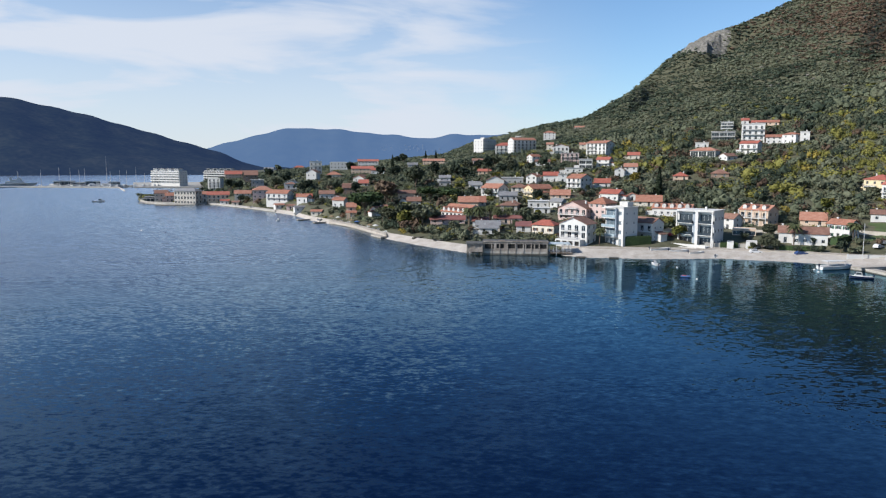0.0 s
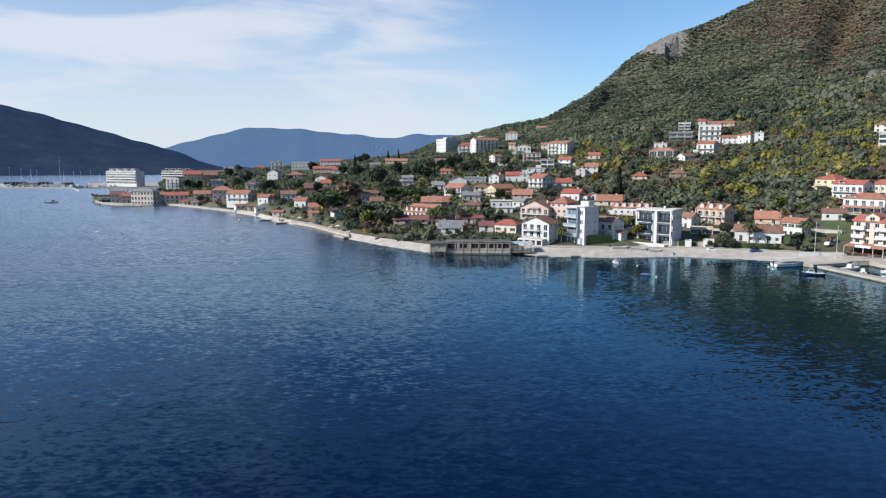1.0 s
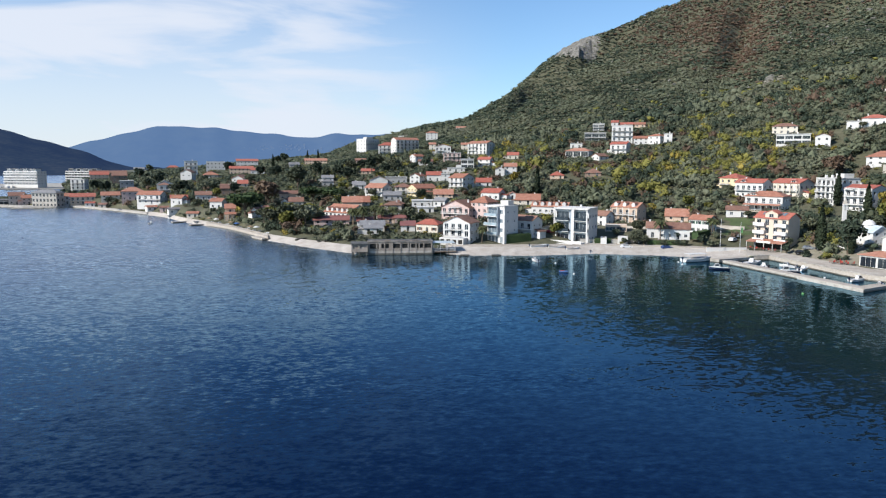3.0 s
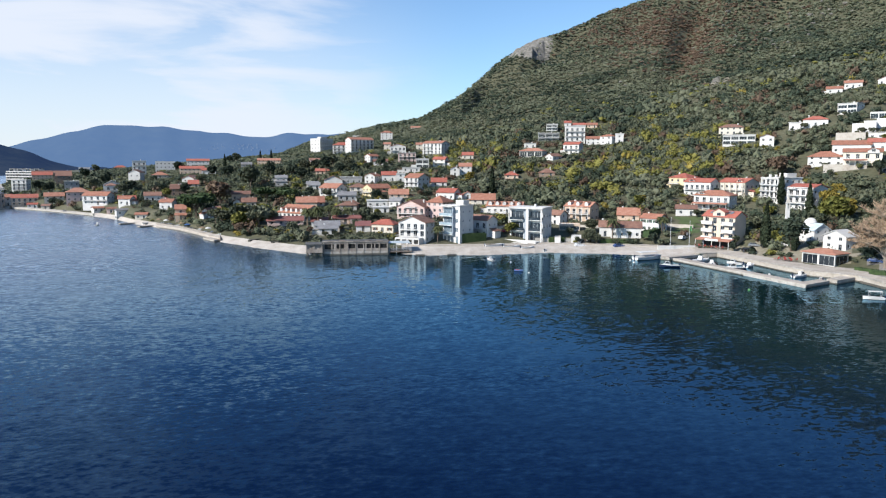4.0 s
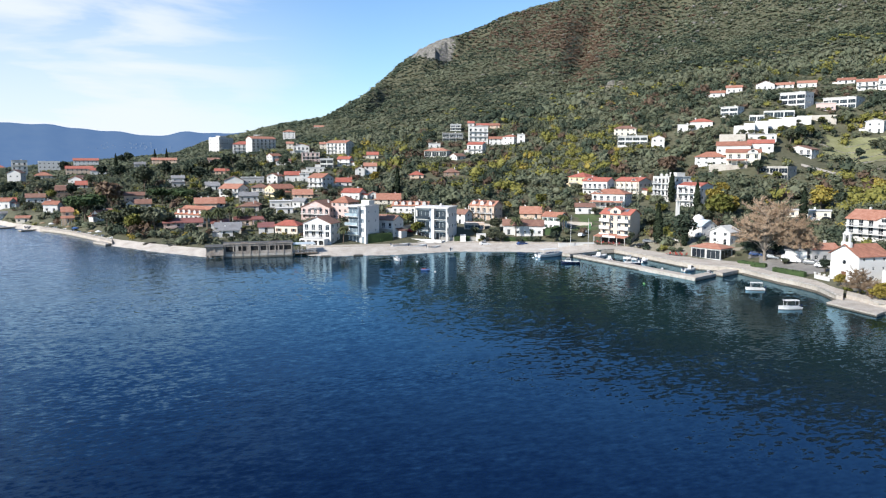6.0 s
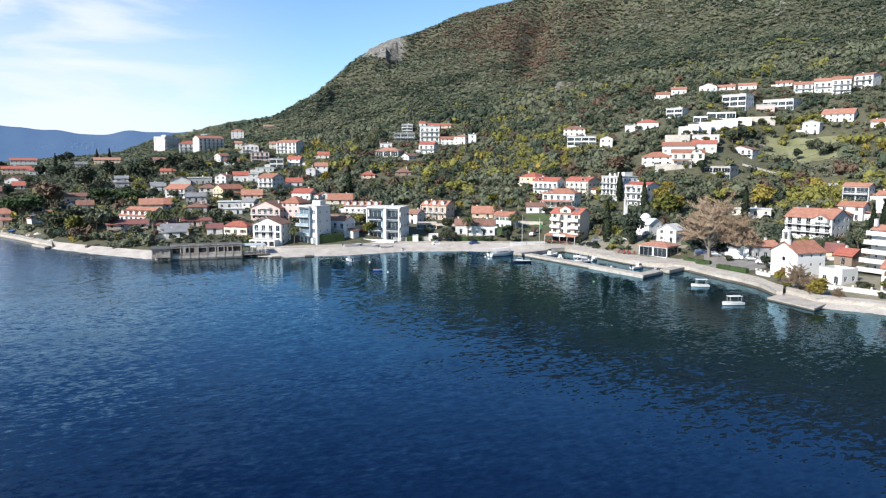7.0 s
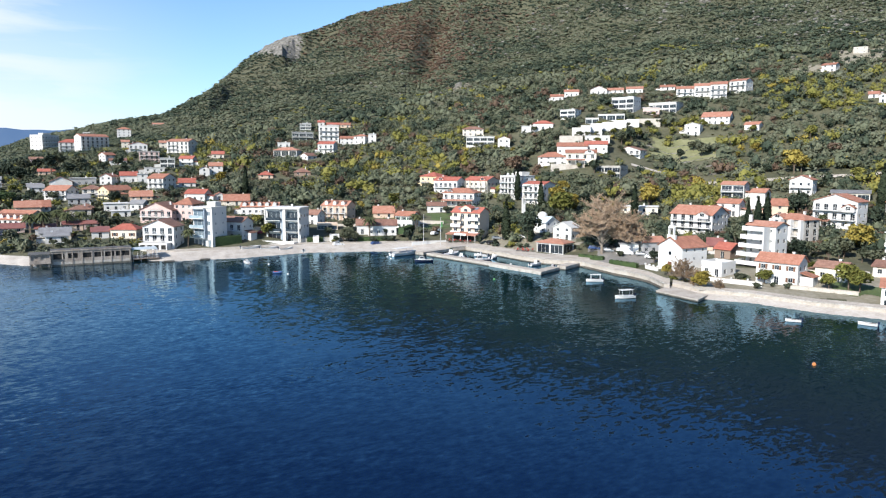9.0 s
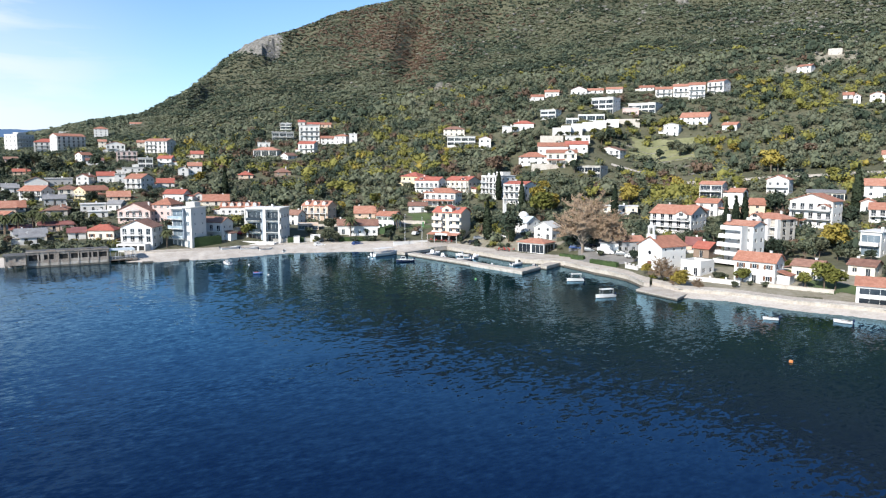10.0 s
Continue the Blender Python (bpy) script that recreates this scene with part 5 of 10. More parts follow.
house(-57.9, 628.8, 22.0, 5.3, 11.5, 8.0, 3.8, 1, "gx", "white", "red", "plain", "plain", "pale", "n", "house", pitch=0.45)
house(-67.3, 566.0, 17.0, -13.2, 8.6, 12.0, 3.1, 1, "gy", "white", "orange", "plain", "plain", "pale", "n", "house", pitch=0.50)
house(-22.4, 397.4, 8.6, -36.8, 5.7, 12.0, 2.3, 1, "gy", "white", "brown", "plain", "plain", "pale", "n", "house", pitch=0.55)
house(-16.0, 389.7, 8.4, 2.4, 7.5, 8.0, 2.9, 1, "gx", "cream", "brown", "plain", "plain", "pale", "n", "house", pitch=0.50)
house(-31.1, 362.0, 5.1, 40.3, 6.3, 6.0, 3.3, 1, "gx", "white", "orange", "plain", "plain", "pale", "nl", "house", pitch=0.50)
house(-9.1, 690.9, 30.1, 0.8, 21.0, 10.0, 4.2, 2, "gx", "peach", "orange", "plain", "plain", "pale", "n", "house", pitch=0.40)
house(-29.1, 680.4, 27.4, 2.5, 9.3, 10.0, 3.1, 1, "gx", "grey", "grey", "plain", "plain", "pale", "n", "house", pitch=0.40)
house(19.9, 446.1, 16.2, -2.6, 7.1, 8.0, 2.7, 1, "gx", "white", "grey", "plain", "plain", "pale", "n", "house", pitch=0.40)
house(1.3, 504.5, 18.7, -0.1, 8.0, 8.0, 3.1, 1, "gx", "white", "grey", "plain", "plain", "pale", "n", "house", pitch=0.40)
house(30.2, 515.6, 24.0, -3.4, 9.4, 8.0, 2.3, 1, "gx", "peach", "red", "plain", "plain", "pale", "n", "house", pitch=0.40)
house(18.7, 291.9, 4.2, -3.7, 9.9, 8.0, 2.3, 1, "gx", "cream", "grey", "plain", "plain", "pale", "n", "house", pitch=0.40)
house(-21.8, 423.9, 10.5, 2.9, 10.4, 8.0, 3.6, 1, "gx", "peach", "brown", "plain", "plain", "pale", "n", "house", pitch=0.40)
house(-196.7, 538.6, -0.0, -15.7, 18.8, 8.5, 10.8, 3, "hip", "stone", "grey", "arch", "arch", "pale", "l", "waterside building", label="pale stone three-storey waterside building with arched windows", pitch=0.45)
house(-213.3, 551.7, 1.5, 21.1, 6.0, 8.0, 5.0, 2, "gx", "pink", "orange", "plain", "plain", "pale", "n", "house", pitch=0.50)
house(-221.1, 555.1, 1.6, 21.7, 10.0, 9.0, 6.5, 2, "gx", "stone", "brown", "plain", "plain", "pale", "n", "house", pitch=0.50)
house(-200.0, 618.9, 7.8, -7.5, 11.2, 7.4, 10.2, 4, "flat", "white", "red", "balcony", "plain", "pale", "nb", "apartment block", label="white four-storey apartment block with balconies", pitch=0.40)
house(-187.3, 555.8, 1.6, 18.6, 3.8, 8.0, 5.9, 2, "gx", "white", "orange", "plain", "plain", "pale", "n", "house", pitch=0.50)
house(-172.7, 543.7, 2.1, 17.6, 16.3, 9.0, 5.5, 2, "gx", "peach", "red", "balcony", "plain", "pale", "nb", "house", pitch=0.50)
house(-148.0, 523.0, 4.9, 15.8, 11.9, 9.0, 4.5, 2, "gx", "cream", "orange", "plain", "plain", "pale", "n", "house", pitch=0.50)
house(-129.0, 505.8, 6.6, 14.3, 13.8, 10.0, 6.2, 2, "hip", "pink", "orange", "plain", "plain", "pale", "n", "house", pitch=0.50)
house(-111.2, 472.6, 6.0, -17.6, 15.9, 8.6, 5.8, 2, "gx", "white", "orange", "balcony", "plain", "pale", "nb", "house", pitch=0.50)
house(-89.3, 447.0, 7.0, -19.1, 7.3, 6.1, 3.8, 1, "gx", "white", "orange", "plain", "plain", "pale", "n", "house", pitch=0.50)
house(-75.1, 457.4, 8.8, 9.3, 9.6, 8.0, 3.4, 1, "gx", "white", "brown", "plain", "plain", "pale", "n", "house", pitch=0.50)
house(-60.4, 406.5, 6.7, -17.0, 7.1, 6.0, 4.1, 1, "gx", "white", "orange", "plain", "plain", "pale", "n", "house", pitch=0.50)
house(-48.4, 372.4, 3.6, 7.4, 4.9, 8.0, 5.4, 2, "gx", "peach", "orange", "plain", "plain", "pale", "na", "shop", label="peach shop with an orange awning on the shore", pitch=0.50)
house(-121.1, 676.2, 18.9, 10.2, 11.5, 9.0, 14.3, 4, "flat", "white", "pale", "balcony", "plain", "pale", "nb", "apartment block", label="narrow white four-storey block with a flat roof", pitch=0.40)
house(-114.8, 617.9, 15.8, -9.5, 9.3, 10.0, 8.2, 2, "gy", "white", "brown", "plain", "plain", "pale", "n", "house", pitch=0.50)
house(-106.0, 721.8, 22.8, 8.4, 17.6, 12.0, 10.1, 3, "flat", "white", "pale", "plain", "plain", "pale", "n", "apartment block", pitch=0.40)
house(-98.5, 640.0, 18.8, 8.7, 12.6, 10.0, 2.9, 1, "hip", "cream", "orange", "plain", "plain", "pale", "n", "house", pitch=0.50)
house(-66.6, 570.6, 17.4, -13.3, 11.9, 10.0, 2.9, 1, "gy", "white", "brown", "plain", "plain", "pale", "n", "house", pitch=0.40)
house(-71.7, 657.6, 22.5, 6.2, 13.5, 10.0, 3.1, 1, "gx", "cream", "red", "plain", "plain", "pale", "n", "house", pitch=0.50)
house(-58.9, 525.2, 14.9, 6.4, 6.9, 10.0, 2.3, 1, "gx", "cream", "red", "plain", "plain", "pale", "n", "house", pitch=0.50)
house(-157.2, 600.8, 10.4, 14.7, 10.4, 10.0, 6.7, 2, "flat", "grey", "grey", "plain", "plain", "pale", "n", "house", label="grey flat-roofed house among trees", pitch=0.40)
house(-175.9, 650.6, 12.0, 15.1, 11.7, 10.0, 8.9, 3, "gx", "brown", "brown", "plain", "plain", "pale", "n", "house", pitch=0.50)
house(-228.9, 774.9, 14.3, 16.5, 17.8, 12.0, 5.3, 2, "gx", "peach", "red", "plain", "plain", "pale", "n", "house", pitch=0.50)
house(-228.6, 931.3, 19.2, 13.8, 12.0, 10.0, 4.9, 2, "gx", "blue", "grey", "plain", "plain", "pale", "n", "house", pitch=0.40)
house(-214.7, 1062.0, 22.0, 11.4, 16.6, 10.0, 3.4, 1, "hip", "peach", "red", "plain", "plain", "pale", "n", "house", pitch=0.50)
house(-117.9, 552.6, 11.0, 12.0, 11.5, 10.0, 5.1, 2, "gy", "white", "grey", "plain", "plain", "pale", "n", "house", pitch=0.50)
house(-63.7, 476.3, 10.8, 7.6, 7.5, 9.0, 4.7, 2, "gx", "brown", "brown", "plain", "plain", "pale", "n", "house", pitch=0.50)
fh = 13.8 / 4
top = house(62.9, 258.2, 2.0, -54.4, 8.4, 7.9, 13.8, 4, "flat", "white", "pale", "plain", "small", "pale", "gk", "apartment block", label="narrow white four-storey apartment tower with glass balconies",
            holes=[(a, a + 1.2, 0.1, 2.7) for a in (0.5, 2.3, 4.1, 6.4)] + [(0.3, 5.3, f * fh + 0.15, f * fh + 2.85) for f in (1, 2, 3)] + [(6.1, 7.5, f * fh + 0.9, f * fh + 2.4) for f in (1, 2, 3)])
for f in (1, 2, 3):
    balcony(top, -4.9, 1.4, f * fh, 1.5, "glass")
slab_part(top, "canopy_slab", WALL["white"], -4.9, 1.6, -1.5, -0.46, 13.8, 14.05)
slab_part(top, "corner_wall", WALL["blue"], 1.45, 1.75, -1.2, -0.006, 3.2, 13.75)
fh = 12.7 / 3
top = house(92.6, 257.8, 2.0, -41.1, 13.5, 9.7, 12.7, 3, "flat", "white", "pale", "plain", "plain", "pale", "", "villa", label="blue and white three-storey modern villa with large windows",
            holes=[(a, b, f * fh + 0.25, f * fh + 3.3) for f in range(3) for a, b in ((0.6, 5.6), (8.4, 12.7))])
for f in (1, 2):
    balcony(top, -6.75, -0.9, f * fh, 1.5, "dark")
    balcony(top, 1.5, 6.75, f * fh, 1.5, "dark")
slab_part(top, "blue_band", WALL["blue"], -0.85, 0.35, -0.5, -0.006, 0.0, 12.6, label="blue-grey vertical wall band")
slab_part(top, "white_pier", WALL["white"], 0.4, 1.45, -1.6, -0.006, 0.0, 12.65)
slab_part(top, "white_pier", WALL["white"], 6.3, 6.8, -1.55, -1.05, 0.0, 12.65)
slab_part(top, "white_pier", WALL["white"], -6.8, -6.4, -1.55, -1.1, 4.4, 12.65)
slab_part(top, "canopy_slab", WALL["white"], -7.1, 7.1, -1.8, -0.46, 12.7, 13.0)
slab_part(top, "terrace", WALL["white"], -7.5, 6.0, -5.5, -0.02, -2.0, 0.45)
slab_part(top, "terrace_wall", WALL["white"], -8.5, 3.5, -7.5, -7.1, -2.5, 0.25)
slab_part(top, "terrace_wall", WALL["white"], -7.5, 6.0, -5.5, -5.2, 0.45, 1.1)
house(113.0, 279.3, 6.3, -52.4, 5.1, 6.0, 4.3, 2, "gx", "white", "brown", "plain", "plain", "pale", "n", "house", pitch=0.55)
top = house(124.8, 283.1, 7.3, -54.5, 12.4, 7.5, 6.4, 2, "gx", "peach", "orange", "balcony", "plain", "pale", "bd", "house", label="peach three-storey house with balconies and dormers", pitch=0.50)
pergola(top, -8.5, -1.0, -5.5, -2.0, 2.4, WALL["peach"])
for k in range(5):
    slab_part(top, "pillar", WALL["white"], -6.0 + 2.95 * k, -5.75 + 2.95 * k, -1.45, -1.2, 0.0, 6.3)
top = house(99.6, 307.3, 9.1, -28.9, 16.4, 7.8, 3.6, 1, "gx", "white", "orange", "plain", "plain", "pale", "dc", "house", label="white two-storey house with arched dormers and orange roof", pitch=0.45)
balcony(top, -7.6, 7.6, 0.4, 1.8, "pale")
house(144.6, 274.8, 8.0, -27.8, 9.1, 9.0, 2.3, 1, "gx", "peach", "orange", "plain", "plain", "pale", "n", "house", pitch=0.60)
house(141.7, 251.9, 5.2, -60.1, 8.2, 6.0, 5.5, 2, "gx", "white", "orange", "plain", "plain", "pale", "s", "house", pitch=0.50)
house(123.2, 252.5, 3.8, -26.0, 4.4, 8.0, 3.8, 1, "gx", "white", "brown", "plain", "plain", "pale", "c", "house", pitch=0.50)
house(129.5, 247.7, 3.5, -27.6, 11.3, 8.0, 4.1, 1, "gx", "white", "brown", "plain", "plain", "pale", "c", "house", pitch=0.50)
top = house(192.0, 315.1, 19.3, -67.0, 10.4, 9.6, 6.0, 2, "hip", "yellow", "red", "plain", "plain", "pale", "n", "house", pitch=0.40)
balcony(top, -5.0, 1.0, 3.0, 1.3, "pale")
top = house(191.6, 297.9, 16.5, -61.7, 13.3, 8.2, 7.0, 2, "gx", "white", "red", "balcony", "plain", "pale", "b", "house", pitch=0.40)
cross_gable(top, -3.0, 3.6, 0.3, 7.0, "red", high=0.4)
top = house(203.5, 288.4, 16.7, -71.1, 13.7, 10.1, 6.9, 2, "gx", "cream", "red", "plain", "plain", "pale", "b", "house", pitch=0.35)
for k in range(5):
    slab_part(top, "pillar", WALL["cream"], -6.6 + 3.2 * k, -6.2 + 3.2 * k, -1.5, -1.1, -1.0, 6.6)
cross_gable(top, 3.6, 3.6, 0.3, 6.9, "red", high=0.4, wall="cream")
top = house(182.6, 272.8, 12.2, -55.1, 15.5, 8.9, 6.3, 2, "hip", "white", "orange", "balcony", "plain", "pale", "b", "villa", label="white two-storey villa with balconies and orange hipped roof", pitch=0.42)
lean_to(top, -7.6, 7.6, -1.45, 1.6, 2.9, "orange")
cross_gable(top, -4.5, 3.4, 0.4, 6.3, "orange", high=0.5)
top = house(208.1, 268.4, 14.9, -88.4, 10.7, 11.9, 10.8, 4, "flat", "white", "pale", "balcony", "plain", "pale", "blfk", "apartment block", label="white four-storey modern apartment block with balconies", pitch=0.40)
for k in range(3):
    slab_part(top, "roof_stack", WALL["white"], -4.6 + 3.6 * k, -3.8 + 3.6 * k, 3.0, 3.8, 11.3, 12.5)
top = house(208.0, 249.5, 12.9, -75.6, 11.4, 9.2, 9.5, 3, "gx", "white", "red", "balcony", "plain", "pale", "bcf", "apartment block", pitch=0.30)
slab_part(top, "roof_terrace", WALL["white"], -5.4, -1.5, -1.4, -0.02, 9.0, 9.25)
top = house(153.8, 224.6, 2.2, -65.5, 12.5, 7.3, 11.0, 4, "gx", "sand", "red", "balcony", "none", "solid", "Sa", "hotel", label="cream four-storey hotel with solar panels and a terracotta awning", pitch=0.50)
for f in (1, 2, 3):
    balcony(top, -6.2, -1.9, f * 2.75, 1.3, "solid")
    balcony(top, 1.9, 6.2, f * 2.75, 1.3, "solid")
cross_gable(top, 0.0, 4.6, -0.1, 11.0, "red", wall="sand")
slab_part(top, "sign_board", WALL["white"], -2.6, 2.6, -4.35, -4.25, 2.45, 3.2)
# dark sheet paints the shade below the awning
slab_part(top, "bar_front", VOID, -6.0, 6.0, -0.12, -0.02, 0.2, 2.3)
house(168.4, 269.2, 10.0, -32.0, 8.4, 7.0, 3.0, 1, "gx", "white", "brown", "plain", "plain", "pale", "n", "house", pitch=0.40)
house(177.8, 152.9, 3.2, -18.5, 7.9, 6.0, 4.0, 1, "gx", "grey", "orange", "plain", "plain", "pale", "lc", "house", pitch=0.45)
house(171.6, 157.6, 3.0, -47.4, 5.8, 9.0, 3.6, 1, "gx", "white", "grey", "plain", "plain", "pale", "n", "house", pitch=0.40)
top = house(212.2, 166.0, 6.9, -78.5, 15.8, 12.3, 7.1, 3, "gx", "white", "orange", "balcony", "plain", "pale", "bc", "house", label="large white three-storey house with a long balcony", pitch=0.45)
cross_gable(top, 4.6, 4.4, -1.2, 6.2, "orange", high=0.9)
house(274.7, 193.9, 16.7, -75.6, 10.0, 6.3, 6.3, 2, "gx", "white", "orange", "strip", "plain", "pale", "b", "house", pitch=0.40)
house(247.2, 176.0, 11.2, -75.3, 8.6, 6.0, 5.3, 2, "gx", "white", "orange", "plain", "plain", "pale", "n", "house", pitch=0.50)
house(241.2, 179.1, 10.2, -74.4, 11.0, 6.0, 3.4, 1, "gy", "white", "orange", "plain", "plain", "pale", "n", "house", pitch=0.35)
house(261.5, 172.8, 13.8, -77.0, 5.8, 6.0, 6.8, 2, "gx", "white", "orange", "plain", "plain", "pale", "n", "house", pitch=0.45)
house(252.5, 157.3, 11.8, -58.1, 5.5, 9.0, 4.6, 2, "gx", "peach", "orange", "plain", "plain", "pale", "n", "house", pitch=0.50)
house(289.3, 171.4, 18.7, -75.1, 9.1, 6.0, 6.7, 2, "gy", "white", "orange", "plain", "plain", "pale", "b", "house", pitch=0.40)
top = house(243.0, 131.4, 10.0, -88.0, 14.9, 7.0, 9.4, 3, "gy", "white", "orange", "balcony", "plain", "pale", "b", "apartment block", label="large white three-storey gabled block with balconies", pitch=0.32)
cross_gable(top, 5.0, 4.0, -1.3, 6.3, "orange", high=1.2)
lean_to(top, -7.4, -0.5, -1.45, 2.0, 2.9, "orange")
house(285.2, 148.5, 17.0, -62.5, 13.4, 10.0, 3.6, 1, "gx", "cream", "grey", "strip", "plain", "pale", "n", "house", pitch=0.20)
house(297.0, 134.5, 18.8, -65.6, 9.2, 10.0, 4.9, 2, "gx", "white", "orange", "plain", "plain", "pale", "n", "house", pitch=0.50)
house(275.7, 128.0, 14.3, -65.1, 4.5, 10.0, 4.0, 1, "gy", "white", "orange", "plain", "plain", "pale", "n", "house", pitch=0.40)
house(260.4, 115.8, 11.9, -66.0, 8.0, 10.0, 4.7, 2, "gx", "white", "orange", "balcony", "plain", "pale", "b", "house", pitch=0.40)
house(214.6, 98.1, 5.5, -86.1, 5.6, 10.8, 6.8, 2, "flat", "white", "pale", "strip", "plain", "solid", "gw", "apartment block", label="modern white apartment block with long balconies", pitch=0.40)
top = house(205.6, 125.1, 5.2, -94.7, 10.8, 7.0, 10.1, 4, "hip", "stone", "orange", "balcony", "balcony", "pale", "bc", "apartment block", label="grey and white four-storey apartment block with orange hipped roof", pitch=0.40)
for cx in (-5.2, -1.9, 1.6, 4.9):
    slab_part(top, "pilaster", WALL["white"], cx - 0.45, cx + 0.45, -1.55, -0.006, -1.5, 10.0)
cross_gable(top, -3.4, 3.6, -0.6, 10.0, "orange", high=0.5)
top = house(181.6, 118.3, 3.4, -87.9, 8.6, 6.0, 11.4, 4, "gx", "white", "orange", "small", "plain", "solid", "", "apartment block", label="white terraced apartment block with deep solid balconies", pitch=0.35)
for f in range(5):
    balcony(top, -4.9, 2.3, 0.7 + f * 2.35, 4.6 - 0.75 * f, "solid")
slab_part(top, "side_wall", WALL["white"], 2.35, 2.75, -3.2, -0.006, -2.0, 11.2)
slab_part(top, "stair_tower", WALL["white"], -4.2, -3.4, 0.4, 1.2, 12.2, 14.2)
house(165.0, 102.7, 1.8, -79.5, 10.2, 6.0, 5.8, 2, "gx", "white", "orange", "plain", "plain", "pale", "sl", "house", label="long white two-storey house with an orange tiled roof", pitch=0.60)
house(190.3, 139.6, 4.1, -53.7, 4.3, 8.0, 2.4, 1, "gx", "peach", "maroon", "plain", "plain", "pale", "n", "house", pitch=0.50)
house(185.0, 132.9, 3.6, -84.9, 5.1, 6.0, 2.9, 1, "gx", "brown", "red", "plain", "plain", "pale", "n", "house", pitch=0.55)
house(161.6, 119.2, 2.0, -89.3, 6.3, 6.0, 3.2, 1, "flat", "white", "grey", "plain", "plain", "pale", "p", "garage", label="low white flat-roofed garage with a roof terrace", pitch=0.40)
house(175.8, 95.2, 2.8, -77.5, 6.9, 6.0, 3.5, 1, "gx", "cream", "brown", "plain", "plain", "pale", "n", "house", pitch=0.40)
house(187.9, 87.6, 3.6, -80.8, 6.2, 6.0, 2.8, 1, "gx", "cream", "brown", "plain", "plain", "pale", "n", "house", pitch=0.40)
house(163.9, 73.2, 0.9, -65.9, 7.2, 8.0, 4.5, 2, "gx", "white", "orange", "strip", "strip", "pale", "n", "pavilion", label="white glazed waterside pavilion with an orange roof", pitch=0.35)
house(232.6, 208.7, 10.8, -48.1, 15.3, 8.0, 2.6, 1, "flat", "cream", "pale", "plain", "plain", "pale", "n", "house", label="low cream flat-roofed row behind parked cars", pitch=0.40)
house(219.0, 551.6, 56.5, -21.7, 9.0, 10.0, 7.2, 3, "flat", "white", "pale", "strip", "plain", "pale", "nb", "villa", label="modern white flat-roofed villa on the slope", pitch=0.40)
house(198.5, 506.0, 47.8, -21.4, 15.6, 10.0, 6.6, 2, "flat", "grey", "pale", "strip", "plain", "pale", "nb", "villa", label="modern grey and white terraced villa", pitch=0.40)
house(201.4, 464.2, 44.4, -23.5, 13.9, 10.0, 13.1, 4, "flat", "white", "pale", "balcony", "plain", "pale", "nb", "apartment block", label="white stepped four-storey apartment block", pitch=0.40)
house(242.7, 550.4, 60.8, -23.8, 10.1, 8.0, 3.0, 1, "gx", "white", "red", "plain", "plain", "pale", "n", "house", pitch=0.40)
house(186.8, 436.1, 38.2, -43.8, 10.8, 7.7, 6.3, 2, "gx", "white", "red", "balcony", "plain", "pale", "nb", "house", pitch=0.40)
house(216.4, 446.6, 44.9, -56.3, 8.9, 6.0, 5.5, 2, "hip", "white", "orange", "plain", "plain", "pale", "n", "house", pitch=0.40)
house(224.0, 442.0, 45.8, -26.9, 5.4, 8.0, 5.8, 2, "flat", "white", "pale", "plain", "plain", "pale", "n", "house", pitch=0.40)
house(210.6, 454.0, 44.8, -24.9, 9.6, 8.0, 4.2, 2, "gx", "white", "orange", "plain", "plain", "pale", "n", "house", pitch=0.40)
house(175.8, 484.1, 42.8, -20.0, 8.6, 8.0, 3.1, 1, "flat", "white", "pale", "plain", "plain", "pale", "n", "house", pitch=0.40)
house(163.1, 447.5, 36.2, -40.9, 15.8, 8.8, 4.1, 1, "hip", "white", "orange", "strip", "plain", "pale", "n", "house", label="white single-storey house with a broad orange hipped roof", pitch=0.40)
house(173.8, 427.4, 33.8, 18.2, 7.5, 7.6, 2.8, 1, "gx", "white", "brown", "plain", "plain", "pale", "nl", "house", pitch=0.45)
house(150.4, 385.2, 24.6, -21.3, 9.2, 10.0, 2.3, 1, "hip", "brown", "brown", "plain", "plain", "pale", "n", "house", pitch=0.50)
house(132.1, 394.5, 23.0, -18.5, 8.0, 9.0, 2.3, 1, "hip", "peach", "red", "plain", "plain", "pale", "n", "house", pitch=0.50)
house(239.1, 566.6, 63.2, -22.9, 5.6, 9.0, 3.0, 1, "gx", "white", "red", "plain", "plain", "pale", "n", "house", pitch=0.40)
house(249.4, 540.7, 60.7, -24.8, 8.2, 9.0, 2.6, 1, "gx", "peach", "orange", "plain", "plain", "pale", "n", "house", pitch=0.40)
house(252.8, 288.3, 31.2, -41.2, 14.8, 11.0, 4.3, 2, "hip", "white", "orange", "plain", "plain", "pale", "n", "house", pitch=0.45)
house(266.8, 287.9, 37.2, -42.8, 16.2, 10.0, 4.1, 1, "gx", "white", "orange", "balcony", "plain", "pale", "nb", "house", pitch=0.40)
top = house(261.0, 274.8, 31.4, -43.5, 15.6, 9.0, 6.2, 2, "gx", "cream", "orange", "balcony", "plain", "pale", "nb", "house", pitch=0.35)
lean_to(top, -7.6, 2.0, -1.45, 1.8, 2.6, "orange")
cross_gable(top, 4.2, 4.6, -0.5, 6.0, "orange", high=0.8)
house(277.3, 280.6, 38.3, -44.7, 12.0, 9.0, 4.1, 1, "gx", "white", "red", "plain", "plain", "pale", "n", "house", pitch=0.40)
house(286.8, 289.5, 44.0, -44.7, 13.6, 8.0, 3.0, 1, "flat", "white", "pale", "plain", "plain", "pale", "n", "house", pitch=0.40)
